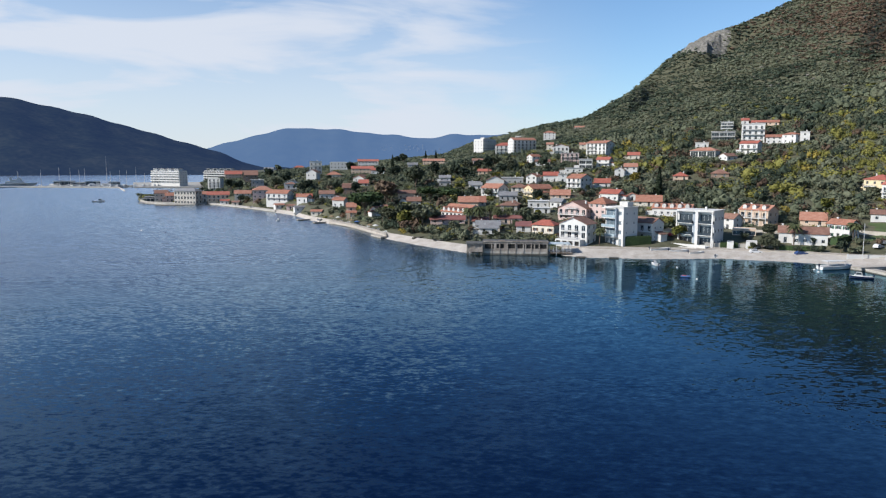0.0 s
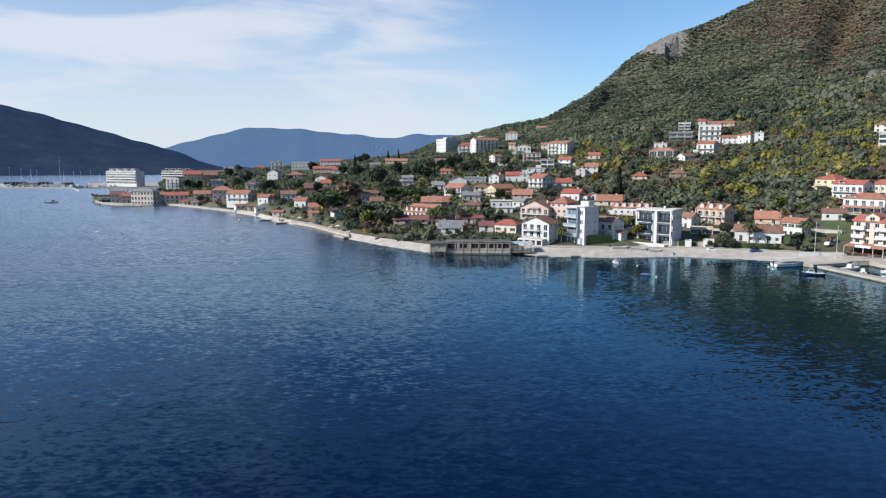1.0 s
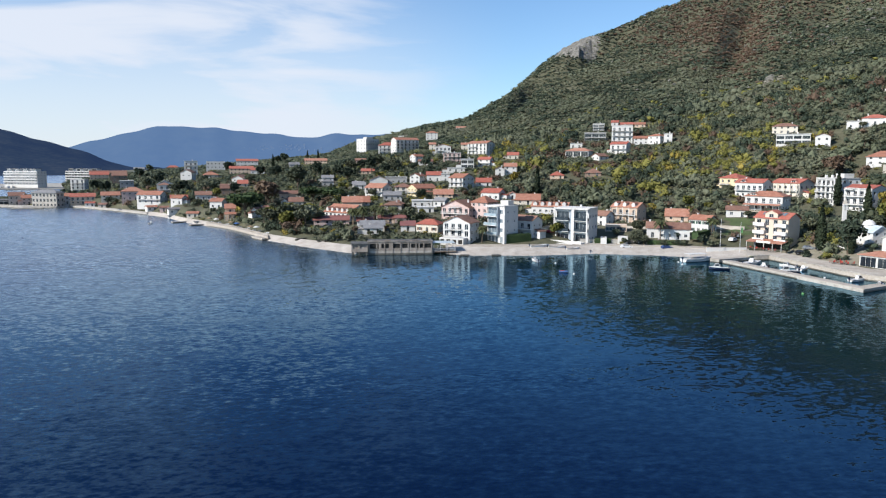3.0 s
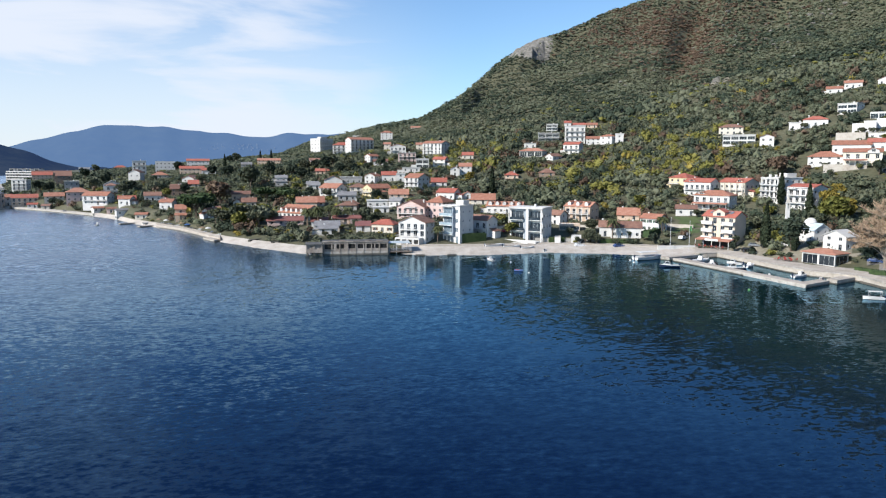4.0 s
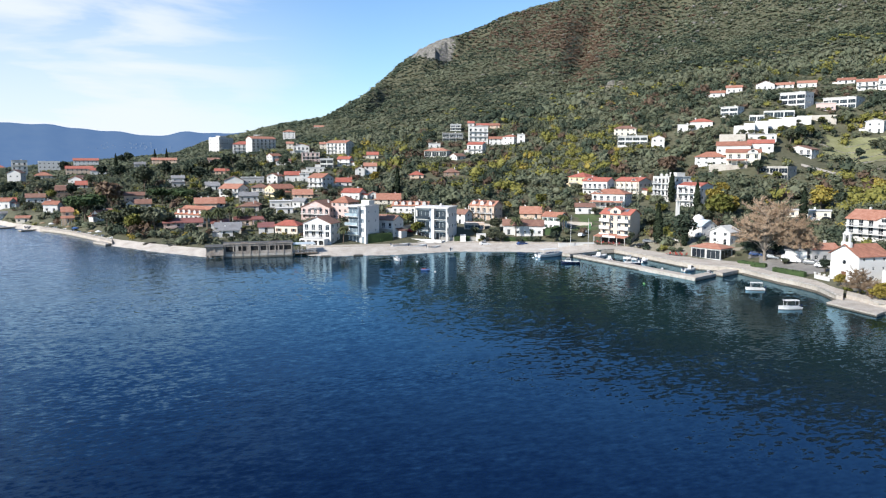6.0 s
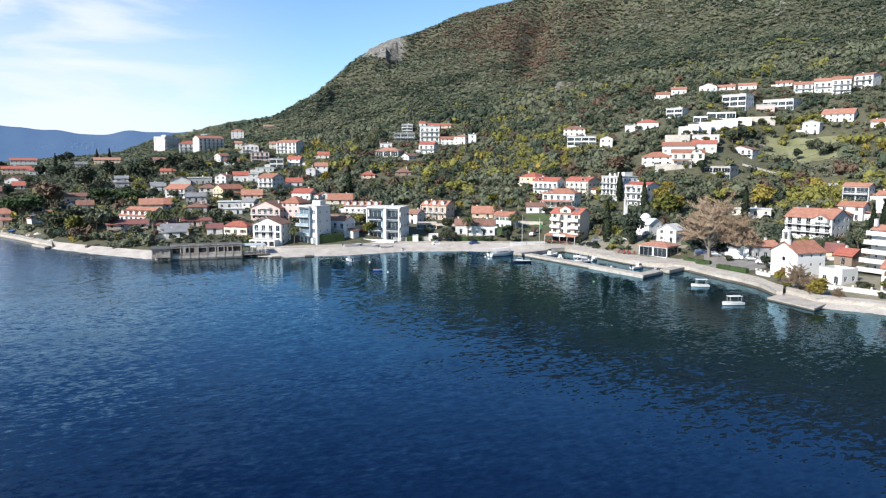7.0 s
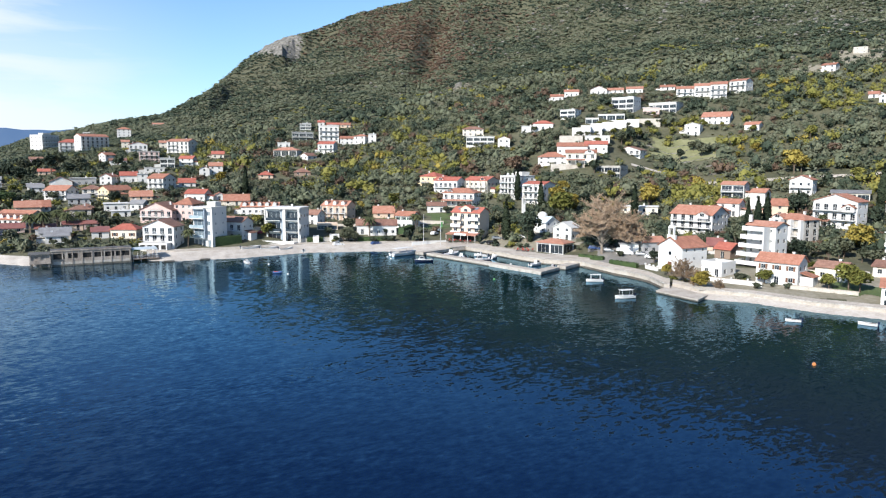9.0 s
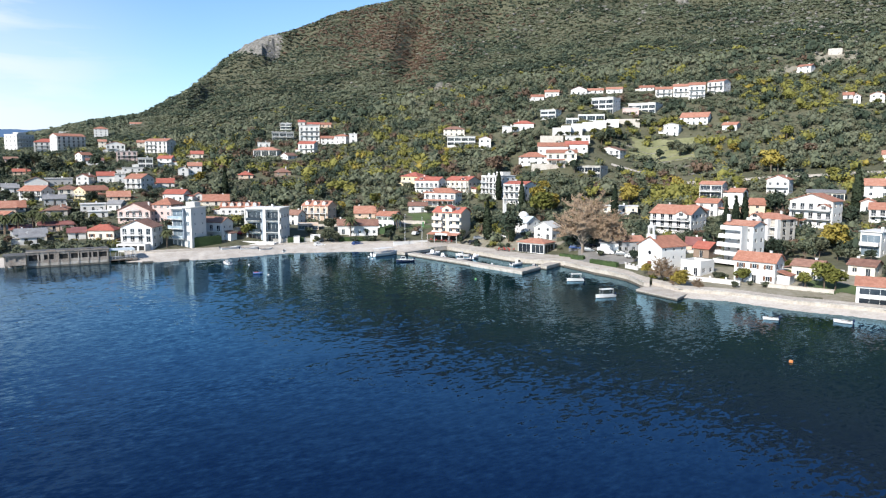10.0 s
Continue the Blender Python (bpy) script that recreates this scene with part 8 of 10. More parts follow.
def terrace_wall(az0, az1, rr, h):
    """A dry-stone wall that follows the contour."""
    n, bm = 26, bmesh.new()
    rows = []
    for i in range(n + 1):
        b = az0 + (az1 - az0) * i / n
        r0 = rr + 1.6 * math.sin(b * 2.1 + rr) + 0.3 * math.sin(b * 11)
        z = ground_z(*polar(b, r0)) + h * (0.75 + 0.25 * math.sin(b * 23))
        rows.append([bm.verts.new((*polar(b, r0 + d), z + e)) for d, e in ((-0.3, -h - 1), (-0.2, 0), (0.25, 0.03), (0.4, -h - 1))])
    for a, c in zip(rows, rows[1:]):
        for k in range(3):
            bm.faces.new((a[k], c[k], c[k + 1], a[k + 1]))
    bm.faces.new(rows[0])
    bm.faces.new(rows[-1][::-1])
    bmesh.ops.recalc_face_normals(bm, faces=bm.faces)
    me = bpy.data.meshes.new("terrace_wall")
    bm.to_mesh(me)
    bm.free()
    me.materials.append(ROCK)
    tagged(new("terrace_wall", me), "low dry-stone wall between grassy hillside terraces", "terrace wall", kind="structure")


for a0, a1, rr, h in ((48.6, 53.4, 412, 0.6), (50.2, 54.2, 419, 0.5), (48.4, 51.6, 427, 0.6), (50.0, 54.4, 434, 0.5), (51.5, 58.0, 398, 0.8), (53.0, 60.0, 384, 0.8)):
    terrace_wall(a0, a1, rr, h)
YARD = material("pale_dusty_ground", [(0.16, 0.15, 0.10), (0.26, 0.235, 0.17), (0.36, 0.33, 0.27)], 0.15, 0.8, 0.95, 0.3)
patch("bare_slope", 58.0, 61.2, 556, 590, YARD, "bare pale eroded slope among scrub", "bare slope", 0.3, 30, 5.0)
patch("bare_slope", 61.0, 64.2, 572, 622, YARD, "bare pale eroded slope beside a stone ruin", "bare slope", 0.3, 30, 6.0)
patch("bare_slope", 33.1, 34.8, 655, 700, YARD, "bare pale eroded slope among trees", "bare slope", 0.3, 24, 5.0)
patch("yard", 33.5, 44.0, 240, 272, YARD, "dusty pale ground behind the harbour quay", "yard", 0.08, 30)
patch("yard", 44.0, 50.0, 216, 246, material("worn_pale_asphalt", [(0.15, 0.145, 0.135), (0.23, 0.22, 0.205), (0.31, 0.295, 0.275)], 0.2, 1.2, 0.95, 0.2), "asphalt parking area behind hedges", "parking area", 0.1, 24)
patch("yard", 50.0, 67.0, 180, 214, YARD, "dusty garden ground between waterfront houses", "yard", 0.06, 40)

for a0, a1 in ((32.8, 44.4), (-23.2, -13.4), (-9.2, -4.6)):
    strip("waterline_course", a0, a1, -0.42, -0.31, 0.32, 0.32, WETSTONE, "dark wet stone course along a quay", "quay edge", wall=2.0)


def coping_row(name, az0, az1, inland, z, label):
    """A row of worn coping stones along an edge of the shore, each a little off its neighbour."""
    rng = random.Random(int(az0 * 10) + 3)
    x0, y0 = polar((az0 + az1) / 2, shore_r((az0 + az1) / 2) + inland)
    top = empty(name, pose(x0, y0, 0), label, "quay edge", kind="structure")
    kinds = []
    for k in range(3):
        bm = bmesh.new()
        box(bm, -0.72 + 0.06 * k, 0.72, -0.32, 0.32, -0.16, 0.10 + 0.02 * k, bevel=0.04)
        me = bpy.data.meshes.new("coping_stone")
        bm.to_mesh(me)
        bm.free()
        me.materials.append(STONE)
        kinds.append(me)
    b = az0
    while b < az1:
        r = shore_r(b) + inland
        x, y = polar(b, r)
        nx, ny = polar(b + 0.2, shore_r(b + 0.2) + inland)
        share("coping_stone", kinds[rng.randrange(3)], top, pose(x - x0, y - y0, z + rng.uniform(-0.03, 0.04), 0, 0, math.degrees(math.atan2(ny - y, nx - x)) + rng.uniform(-1.5, 1.5)))
        b += math.degrees(1.5 / math.hypot(nx - x, ny - y) * math.radians(0.2))


coping_row("quay_coping", 33.0, 44.2, 0.0, 1.62, "worn pale stone coping along the harbour quay")
coping_row("quay_coping", 44.4, 50.4, 0.0, 1.58, "worn pale stone coping along the promenade")
coping_row("wall_coping", 52.4, 66.8, 4.05, 1.6, "rough stone coping on a low shore wall")

# ---- tables on the quay ----
def cafe_table():
    top = empty("cafe_table", Matrix(), "small square wooden cafe table on the quay", "table", "cafe tables on the quay")
    bm = bmesh.new()
    box(bm, -0.42, 0.42, -0.42, 0.42, 0.71, 0.75, bevel=0.01)
    part("tabletop", bm, WOOD, top)
    bm = bmesh.new()
    tube(bm, [(0, 0, 0.03), (0, 0, 0.71)], [0.045, 0.045], 6)
    part("pedestal", bm, DARKRAIL, top)
    bm = bmesh.new()
    box(bm, -0.28, 0.28, -0.28, 0.28, 0.0, 0.03)
    part("foot", bm, DARKRAIL, top)
    return top


def cafe_chair():
    top = empty("cafe_chair", Matrix(), "red cafe chair beside a table on the quay", "chair", "cafe chairs on the quay")
    bm = bmesh.new()
    box(bm, -0.23, 0.23, -0.23, 0.23, 0.43, 0.48, bevel=0.015)
    part("seat", bm, CLOTH["red"], top)
    bm = bmesh.new()
    box(bm, -0.23, 0.23, 0.20, 0.24, 0.52, 0.92, bevel=0.015)
    part("backrest", bm, CLOTH["red"], top)
    for x in (-0.2, 0.2):
        for y in (-0.2, 0.2):
            bm = bmesh.new()
            tube(bm, [(x, y, 0.0), (x, y, 0.43 if y < 0 else 0.53)], [0.02, 0.02], 5)
            part("leg", bm, DARKRAIL, top)
    return top


CAFE = [cafe_table(), cafe_chair()]
CAFE_USED = [False, False]


def cafe_place(i, m):
    if CAFE_USED[i]:
        return copy_thing(CAFE[i], m)
    CAFE_USED[i] = True
    CAFE[i].matrix_basis = m
    return CAFE[i]


rng_cafe = random.Random(8)
for hx, hy, a, xs, ys in ((153.8, 224.6, -65.5, (-4.6, -2.3, 0.0, 2.3, 4.6), (-5.0,)), (158.9, 181.4, -72.3, (-6.8, -9.0, -11.2), (-1.0, -3.4))):
    at = pose(hx, hy, 0, 0, 0, a)
    for x in xs:
        for y in ys:
            p = at @ Vector((x + rng_cafe.uniform(-0.2, 0.2), y, 0))
            z = max(ground_z(p.x, p.y), 1.95) if hy < 200 else 2.2
            cafe_place(0, pose(p.x, p.y, z, 0, 0, a))
            for k in range(3):
                t = a + k * 120 + rng_cafe.uniform(-15, 15)
                cafe_place(1, pose(p.x - 0.72 * math.sin(radians(t)), p.y + 0.72 * math.cos(radians(t)), z, 0, 0, t))


# ---- things on the bathing terraces and beaches ----
def parasol(x, y, z, colour, label):
    top = empty("parasol", pose(x, y, z), label, "parasol", "beach parasols")
    bm = bmesh.new()
    tube(bm, [(0, 0, 0), (0, 0, 2.5)], [0.04, 0.04], 6)
    part("pole", bm, WOOD, top)
    bm = bmesh.new()
    rim = [bm.verts.new((1.4 * math.cos(math.tau * i / 10), 1.4 * math.sin(math.tau * i / 10), 2.15)) for i in range(10)]
    low = [bm.verts.new((1.35 * math.cos(math.tau * i / 10), 1.35 * math.sin(math.tau * i / 10), 1.95)) for i in range(10)]
    tip = bm.verts.new((0, 0, 2.75))
    for i in range(10):
        bm.faces.new((rim[i], rim[(i + 1) % 10], tip))
        bm.faces.new((low[i], low[(i + 1) % 10], rim[(i + 1) % 10], rim[i]))
    part("canopy", bm, colour, top)


def lounger(x, y, z, turn):
    top = empty("sun_lounger", pose(x, y, z, 0, 0, turn), "white plastic sun lounger on the bathing terrace", "sun lounger", "sun loungers")
    bm = bmesh.new()
    box(bm, -0.95, 0.4, -0.3, 0.3, 0.3, 0.38)
    part("bed", bm, HULL, top)
    bm = bmesh.new()
    poly(bm, [(0.4, -0.3, 0.36), (0.4, 0.3, 0.36), (0.95, 0.3, 0.75), (0.95, -0.3, 0.75)])
    poly(bm, [(0.4, 0.3, 0.31), (0.4, -0.3, 0.31), (0.98, -0.3, 0.70), (0.98, 0.3, 0.70)])
    part("backrest", bm, HULL, top)
    for px, py in ((-0.85, -0.26), (-0.85, 0.22), (0.35, -0.26), (0.35, 0.22)):
        bm = bmesh.new()
        box(bm, px, px + 0.05, py, py + 0.05, 0, 0.3)
        part("leg", bm, RAIL, top)


rng_b = random.Random(21)
THATCH = material("straw_thatch", [(0.20, 0.14, 0.08), (0.32, 0.23, 0.14), (0.42, 0.32, 0.20)], 0.8, 6.0, 0.95, 0.5)
for k in range(9):
    b = -8.9 + k * 0.5 + rng_b.uniform(-0.1, 0.1)
    d = rng_b.uniform(2.5, 6.5)
    x, y = polar(b, shore_r(b) + d)
    zz = 1.3 + 0.45 * (d + 0.4) / 8.4
    if k % 3 == 0:
        parasol(x, y, zz, THATCH, "thatched straw parasol on the bathing terrace")
    elif k % 3 == 1:
        parasol(x, y, zz, CLOTH["white" if k % 2 else "blue"], "open canvas parasol on the bathing terrace")
    for q in range(2):
        x, y = polar(b + 0.12 + 0.13 * q, shore_r(b) + d)
        lounger(x, y, zz, 60 + rng_b.uniform(-10, 10))
for b, d, w, h, wl_, tl in ((-17.2, 5.0, 6, 2.6, "white", "red"), (-16.4, 4.0, 5, 2.4, "stone", "brown"), (-13.0, 14.0, 6, 2.6, "white", "orange"), (-12.2, 15.0, 5, 2.6, "pink", "brown"), (-11.4, 15.0, 7, 2.8, "white", "grey"), (-10.2, 14.0, 6, 2.7, "cream", "orange")):
    x, y = polar(b, shore_r(b) + d)
    house(x, y, max(1.2, ground_z(x, y)), -b + rng_b.uniform(-20, 20), w, 5, h, 1, "gx", wl_, tl, "plain", "plain", "pale", "n", "beach house", label="small %s beach house with a low pitched roof" % wl_, pitch=0.35)
for b in (-15.2, -11.8, -9.9):
    x, y = polar(b, shore_r(b) + 2.6)
    boat(x, y, rng_b.uniform(0, 90), 4.2, "open", "white", "small white boat drawn up on the shore", z=1.25 if b < -13.5 else 0.85)
# ---- the distant marina ----
def yacht(x, y, turn, l, mast=0.0, label="white motor yacht moored in the marina"):
    top = empty("yacht", pose(x, y, 0.0, 0, 0, turn), label, "yacht", "marina yachts")
    bm = bmesh.new()
    hull_mesh(bm, l, l * 0.26, l * 0.13)
    part("hull", bm, HULL, top)
    if mast:
        bm = bmesh.new()
        tube(bm, [(l * 0.05, 0, l * 0.08), (l * 0.05, 0, mast)], [0.22, 0.12], 6)
        part("mast", bm, RAIL, top)
        bm = bmesh.new()
        tube(bm, [(l * 0.05, 0, l * 0.2), (-l * 0.35, 0, l * 0.21)], [0.25, 0.2], 6)
        part("boom", bm, CLOTH["white"], top)
    bm = bmesh.new()
    box(bm, -l * 0.32, l * 0.2, -l * 0.09, l * 0.09, l * 0.11, l * (0.15 if mast else 0.19), bevel=0.15)
    if not mast:
        box(bm, -l * 0.22, l * 0.08, -l * 0.07, l * 0.07, l * 0.19, l * 0.25, bevel=0.15)
    cab = part("cabin", bm, HULL, top)
    bm = bmesh.new()
    for s in (-1, 1):
        box(bm, -l * 0.28, l * 0.16, s * l * 0.0905 - 0.02, s * l * 0.0905 + 0.02, l * 0.13, l * 0.145)
    part("window_band", bm, GLASS, cab)


block("marina_quay", [polar(-23.6, 990), polar(-18.0, 960), polar(-14.0, 960), polar(-14.0, 1200), polar(-23.6, 1200)], -4, 1.4, WALL["concrete"], "broad pale stone quay of the distant marina", "quay")


def far_village():
    """Pale houses scattered low on the hazy far hills."""
    rng = random.Random(9)
    bm = bmesh.new()
    for k in range(60):
        b = rng.gauss(-3.6, 1.3)
        u = rng.uniform(0.5, 0.68)
        x, y = polar(b, 4492 - 500 * (1 - u))
        z = -2 + 205 * u ** 0.9
        w = rng.uniform(1.6, 4)
        box(bm, x - w, x + w, y - 9, y + 5, z - 14, z + rng.uniform(0, 2.5))
    me = bpy.data.meshes.new("far_village")
    bm.to_mesh(me)
    bm.free()
    # a blue glow paints the haze in front of the houses
    me.materials.append(painted_haze_material("hazy_pale_houses", [(0.10, 0.12, 0.14), (0.17, 0.18, 0.2)], 0.01, (0.12, 0.22, 0.42), 0.45))
    tagged(new("far_village", me), "scattered pale houses on the hazy far hills", "village", kind="stuff")


far_village()
rng_m = random.Random(4)
for k in range(22):
    b = -29.5 + 0.55 * k + rng_m.uniform(-0.15, 0.15)
    x, y = polar(b, shore_r(max(-75, min(b, -24.7))) + rng_m.uniform(22, 34))
    if b > -22.6:
        continue
    m = rng_m.random() < 0.4
    yacht(x, y, rng_m.uniform(-20, 20), rng_m.uniform(12, 20), rng_m.uniform(18, 28) if m else 0.0, "white sailing yacht with a tall mast in the marina" if m else "white motor yacht moored in the marina")
x, y = polar(-25.45, 1030)
yacht(x, y, 10, 32, 40, "large white sailing yacht with a very tall mast")
for k in range(18):
    b = -28.6 + 0.4 * k + rng_m.uniform(-0.12, 0.12)
    x, y = polar(b, shore_r(max(-75, min(b, -24.7))) + rng_m.uniform(12, 20))
    if b < -21.4:
        yacht(x, y, rng_m.uniform(60, 120), rng_m.uniform(10, 17))


def ship():
    """A pale grey ship at anchor: raked bow, stepped deckhouse, bridge, funnel and a lattice mast."""
    x, y = polar(-31.0, 1120)
    top = empty("ship", pose(x, y, 0, 0, 0, 20), "large pale grey ship lying off the marina", "ship")
    bm = bmesh.new()
    keel = [(-22, 0.0), (20, 0.0), (25, 4.6), (10, 3.9), (-20, 3.4), (-22.5, 3.4)]
    a = [bm.verts.new((u, -3.6 if u < 20 else -0.3, v)) for u, v in keel]
    b = [bm.verts.new((u, 3.6 if u < 20 else 0.3, v)) for u, v in keel]
    bm.faces.new(a)
    bm.faces.new(b[::-1])
    for i in range(len(keel)):
        j = (i + 1) % len(keel)
        bm.faces.new((a[j], a[i], b[i], b[j]))
    part("hull", bm, RAIL, top)
    for name, mat, size in (("deckhouse", HULL, (-14, 8, -2.8, 2.8, 3.4, 6.4)), ("upper_deck", HULL, (-8, 6, -2.4, 2.4, 6.4, 8.8)), ("bridge", HULL, (0, 5, -2.6, 2.6, 8.8, 11.0)), ("bridge_window", GLASS, (4.9, 5.1, -2.4, 2.4, 9.6, 10.5)), ("funnel", RAIL, (-9, -6, -1.0, 1.0, 8.8, 12.0))):
        slab_part(top, name, mat, *size)
    bm = bmesh.new()
    tube(bm, [(1.5, 0, 11), (1.2, 0, 20)], [0.5, 0.15], 6)
    box(bm, 0.8, 2.0, -2.2, 2.2, 15.5, 15.9)
    box(bm, 0.9, 1.9, -1.4, 1.4, 17.5, 17.8)
    part("mast", bm, RAIL, top)


ship()
for b, w, h in ((-28.1, 26, 5.5), (-26.3, 18, 5.5), (-24.9, 14, 5.0), (-27.2, 14, 4.0)):
    x, y = polar(b, shore_r(b) + 44)
    house(x, y, 1.6, -b, w, 9, h, 1, "flat", "white", "pale", "strip", "none", "pale", "n", "harbour shed", label="low white harbour shed on the breakwater")
for b, w in ((-21.4, 50.0), (-17.6, 52.0)):
    x, y = polar(b, 1000)
    HOUSES.append((x, y, radians(-b), w, 14, 14, 8))
    top = house(x, y, 5.0, -b - 46, w, 14.0, 16.0, 5, "flat", "white", "pale", "strip", "plain", "solid", "nw", "apartment block", label="long white marina apartment block with stacked balconies")
    for k in range(4):
        cx = -w * 0.36 + w * 0.24 * k
        bm = bmesh.new()
        box(bm, cx - 3.4, cx + 3.4, 1.5, 10, 16.1, 19.2)
        pent = part("penthouse", bm, WALL["white"], top)
        bm = bmesh.new()
        box(bm, cx - 3.0, cx + 3.0, 1.38, 1.47, 16.5, 18.6)
        part("pane", bm, GLASS, pent)
        bm = bmesh.new()
        box(bm, cx - 3.8, cx + 3.8, 0.9, 10.4, 19.2, 19.5)
        part("penthouse_roof", bm, ROOF["grey"], pent)
# ---- single trees that stand out ----
tree("cypress", 160.7, 208.2, 1.12)
tree("cypress", 163.6, 198.2, 0.85)
tree("cypress", 208.2, 261.2, 1.07)
tree("cypress", 204.9, 240.5, 0.99)
tree("cypress", 225.7, 205.2, 1.05)
tree("cypress", 218.0, 147.2, 0.95)
tree("cypress", 219.2, 144.4, 1.01)
tree("cypress", 225.8, 145.3, 1.12)
tree("cypress", 275.6, 131.8, 1.33)
tree("cypress", 258.2, 153.7, 0.71)
tree("cypress", 109.9, 360.1, 1.12)
tree("cypress", 117.2, 383.5, 0.83)
tree("cypress", 168.0, 526.3, 0.85)
tree("cypress", -17.4, 715.3, 1.03)
tree("cypress", -7.4, 739.5, 0.94)
tree("cypress", -48.6, 684.3, 0.99)
tree("cypress", 20.6, 509.6, 0.65)
tree("cypress", 238.6, 230.8, 0.61)
tree("cypress", 252.0, 122.1, 0.66)
tree("bare", 167.9, 165.9, 1.22)
tree("bare", 172.1, 158.5, 0.90)
tree("bare", 150.8, 119.7, 0.44)
tree("bare", 148.3, 113.1, 0.30)
tree("bare", 149.6, 108.0, 0.21)
tree("pine", -39.1, 355.9, 1.36)
tree("pine", -6.9, 391.4, 0.92)
tree("pine", 3.8, 381.5, 0.85)
tree("rust", -31.5, 398.3, 1.86)
tree("rust", 11.7, 293.8, 0.31)
tree("rust", -16.6, 304.0, 0.72)
tree("lime", -23.4, 326.7, 1.55)
tree("olive", -13.8, 325.7, 1.78)
tree("lime", -8.3, 327.4, 1.45)
tree("olive", -28.7, 335.8, 1.53)
tree("dark", -18.8, 480.1, 1.65)
tree("dark", -42.7, 765.8, 1.48)
tree("green", -18.3, 508.7, 1.48)
tree("palm", 11.5, 309.8, 1.03)
tree("palm", 15.3, 309.1, 1.01)
tree("palm", 21.4, 320.3, 0.92)
tree("palm", 24.3, 313.1, 0.97)
tree("palm", 29.1, 315.2, 0.98)
tree("palm", 11.5, 308.3, 1.01)
tree("palm", 15.6, 306.1, 1.10)
tree("palm", 22.2, 325.2, 0.90)
tree("palm", 24.1, 312.1, 0.88)
tree("palm", 29.5, 314.6, 0.97)
tree("palm", 57.5, 257.7, 0.80)
tree("palm", 124.0, 247.7, 1.04)
tree("palm", 144.8, 246.0, 0.81)
tree("palm", 144.6, 247.3, 0.83)
tree("palm", 240.2, 133.9, 0.66)
tree("palm", 292.7, 198.2, 0.76)
tree("yellow", 201.7, 222.1, 2.32)
tree("yellow", 209.9, 226.7, 1.75)
tree("yellow", 211.0, 236.5, 1.75)
tree("yellow", 250.9, 219.0, 1.30)
tree("yellow", 287.5, 222.5, 0.65)
tree("yellow", 215.2, 107.5, 1.30)
tree("yellow", 216.1, 111.2, 0.98)
tree("yellow", 212.1, 114.5, 0.75)
tree("lime", 168.4, 91.2, 0.60)
tree("lime", 170.9, 85.3, 1.10)
tree("dark", 264.2, 155.4, 1.02)
tree("dark", 251.8, 122.4, 1.00)
tree("green", 169.4, 109.2, 0.44)
tree("yellow", 155.6, 128.8, 0.52)
tree("yellow", 147.7, 112.2, 0.72)
tree("yellow", 323.4, 191.8, 1.65)
tree("yellow", 345.7, 231.3, 0.93)
tree("yellow", 335.4, 234.9, 0.58)
tree("yellow", 255.2, 324.7, 0.50)
tree("yellow", 109.2, 403.0, 1.13)
tree("yellow", 100.9, 387.6, 1.03)
tree("yellow", 37.4, 482.6, 0.79)
tree("yellow", 27.8, 318.8, 0.42)
tree("yellow", 2.8, 289.0, 0.30)
tree("lime", -0.6, 293.0, 0.36)
tree("yellow", 158.9, 292.1, 0.91)
tree("yellow", 175.5, 236.5, 0.74)
tree("lime", 159.4, 298.6, 0.86)
tree("lime", 188.8, 125.1, 0.80)
tree("dark", 197.8, 225.6, 0.65)
tree("dark", 201.0, 233.4, 0.41)
tree("green", 114.2, 248.0, 0.69)
tree("green", 109.5, 247.4, 0.44)
tree("dark", 115.8, 244.5, 0.51)
tree("lime", 88.0, 261.1, 1.16)
tree("olive", 120.4, 257.8, 1.13)
tree("dark", 130.6, 247.7, 0.34)
tree("bush", 129.4, 239.2, 1.33)
tree("bush", 122.3, 241.3, 1.16)
tree("lime", 89.5, 281.1, 0.87)
tree("green", 68.4, 257.1, 0.37)
tree("dark", 45.7, 266.1, 0.40)
tree("green", 99.9, 401.8, 0.65)
tree("green", 96.6, 427.7, 0.68)
tree("dark", 58.7, 491.5, 0.87)
tree("dark", 69.0, 493.2, 1.15)
tree("dark", 70.3, 476.8, 0.78)
tree("dark", 32.8, 514.5, 1.77)
tree("green", 39.0, 531.6, 1.72)
tree("lime", 35.6, 474.2, 0.92)
tree("olive", 48.1, 507.2, 2.05)
tree("dark", 26.8, 535.3, 1.27)
tree("dark", 50.9, 376.6, 0.96)
tree("green", 73.4, 378.4, 0.52)
tree("dark", 79.2, 386.0, 0.58)
tree("olive", 40.7, 364.2, 0.94)
tree("olive", 25.9, 403.7, 1.11)
tree("green", 38.1, 306.6, 0.93)
tree("green", 42.2, 310.1, 0.71)
tree("green", 35.6, 308.4, 1.04)
tree("green", 30.8, 293.4, 0.66)
tree("lime", 43.4, 324.1, 0.59)
tree("green", 21.2, 273.7, 0.40)
tree("green", 29.8, 272.9, 0.36)
tree("olive", 4.7, 287.5, 0.97)
tree("dark", -8.2, 294.9, 0.36)
tree("lime", -10.9, 305.8, 0.63)
tree("dark", 153.6, 215.3, 0.45)
tree("lime", 160.6, 203.2, 0.27)
tree("lime", 192.8, 247.8, 0.91)
tree("olive", 169.0, 223.9, 1.37)
tree("olive", 349.5, 299.9, 0.93)
tree("bush", 152.0, 123.7, 0.91)
tree("bush", 161.3, 109.6, 0.99)
tree("lime", 163.7, 105.0, 0.76)
tree("bush", 162.6, 109.5, 1.00)
tree("bush", 168.2, 101.6, 0.70)
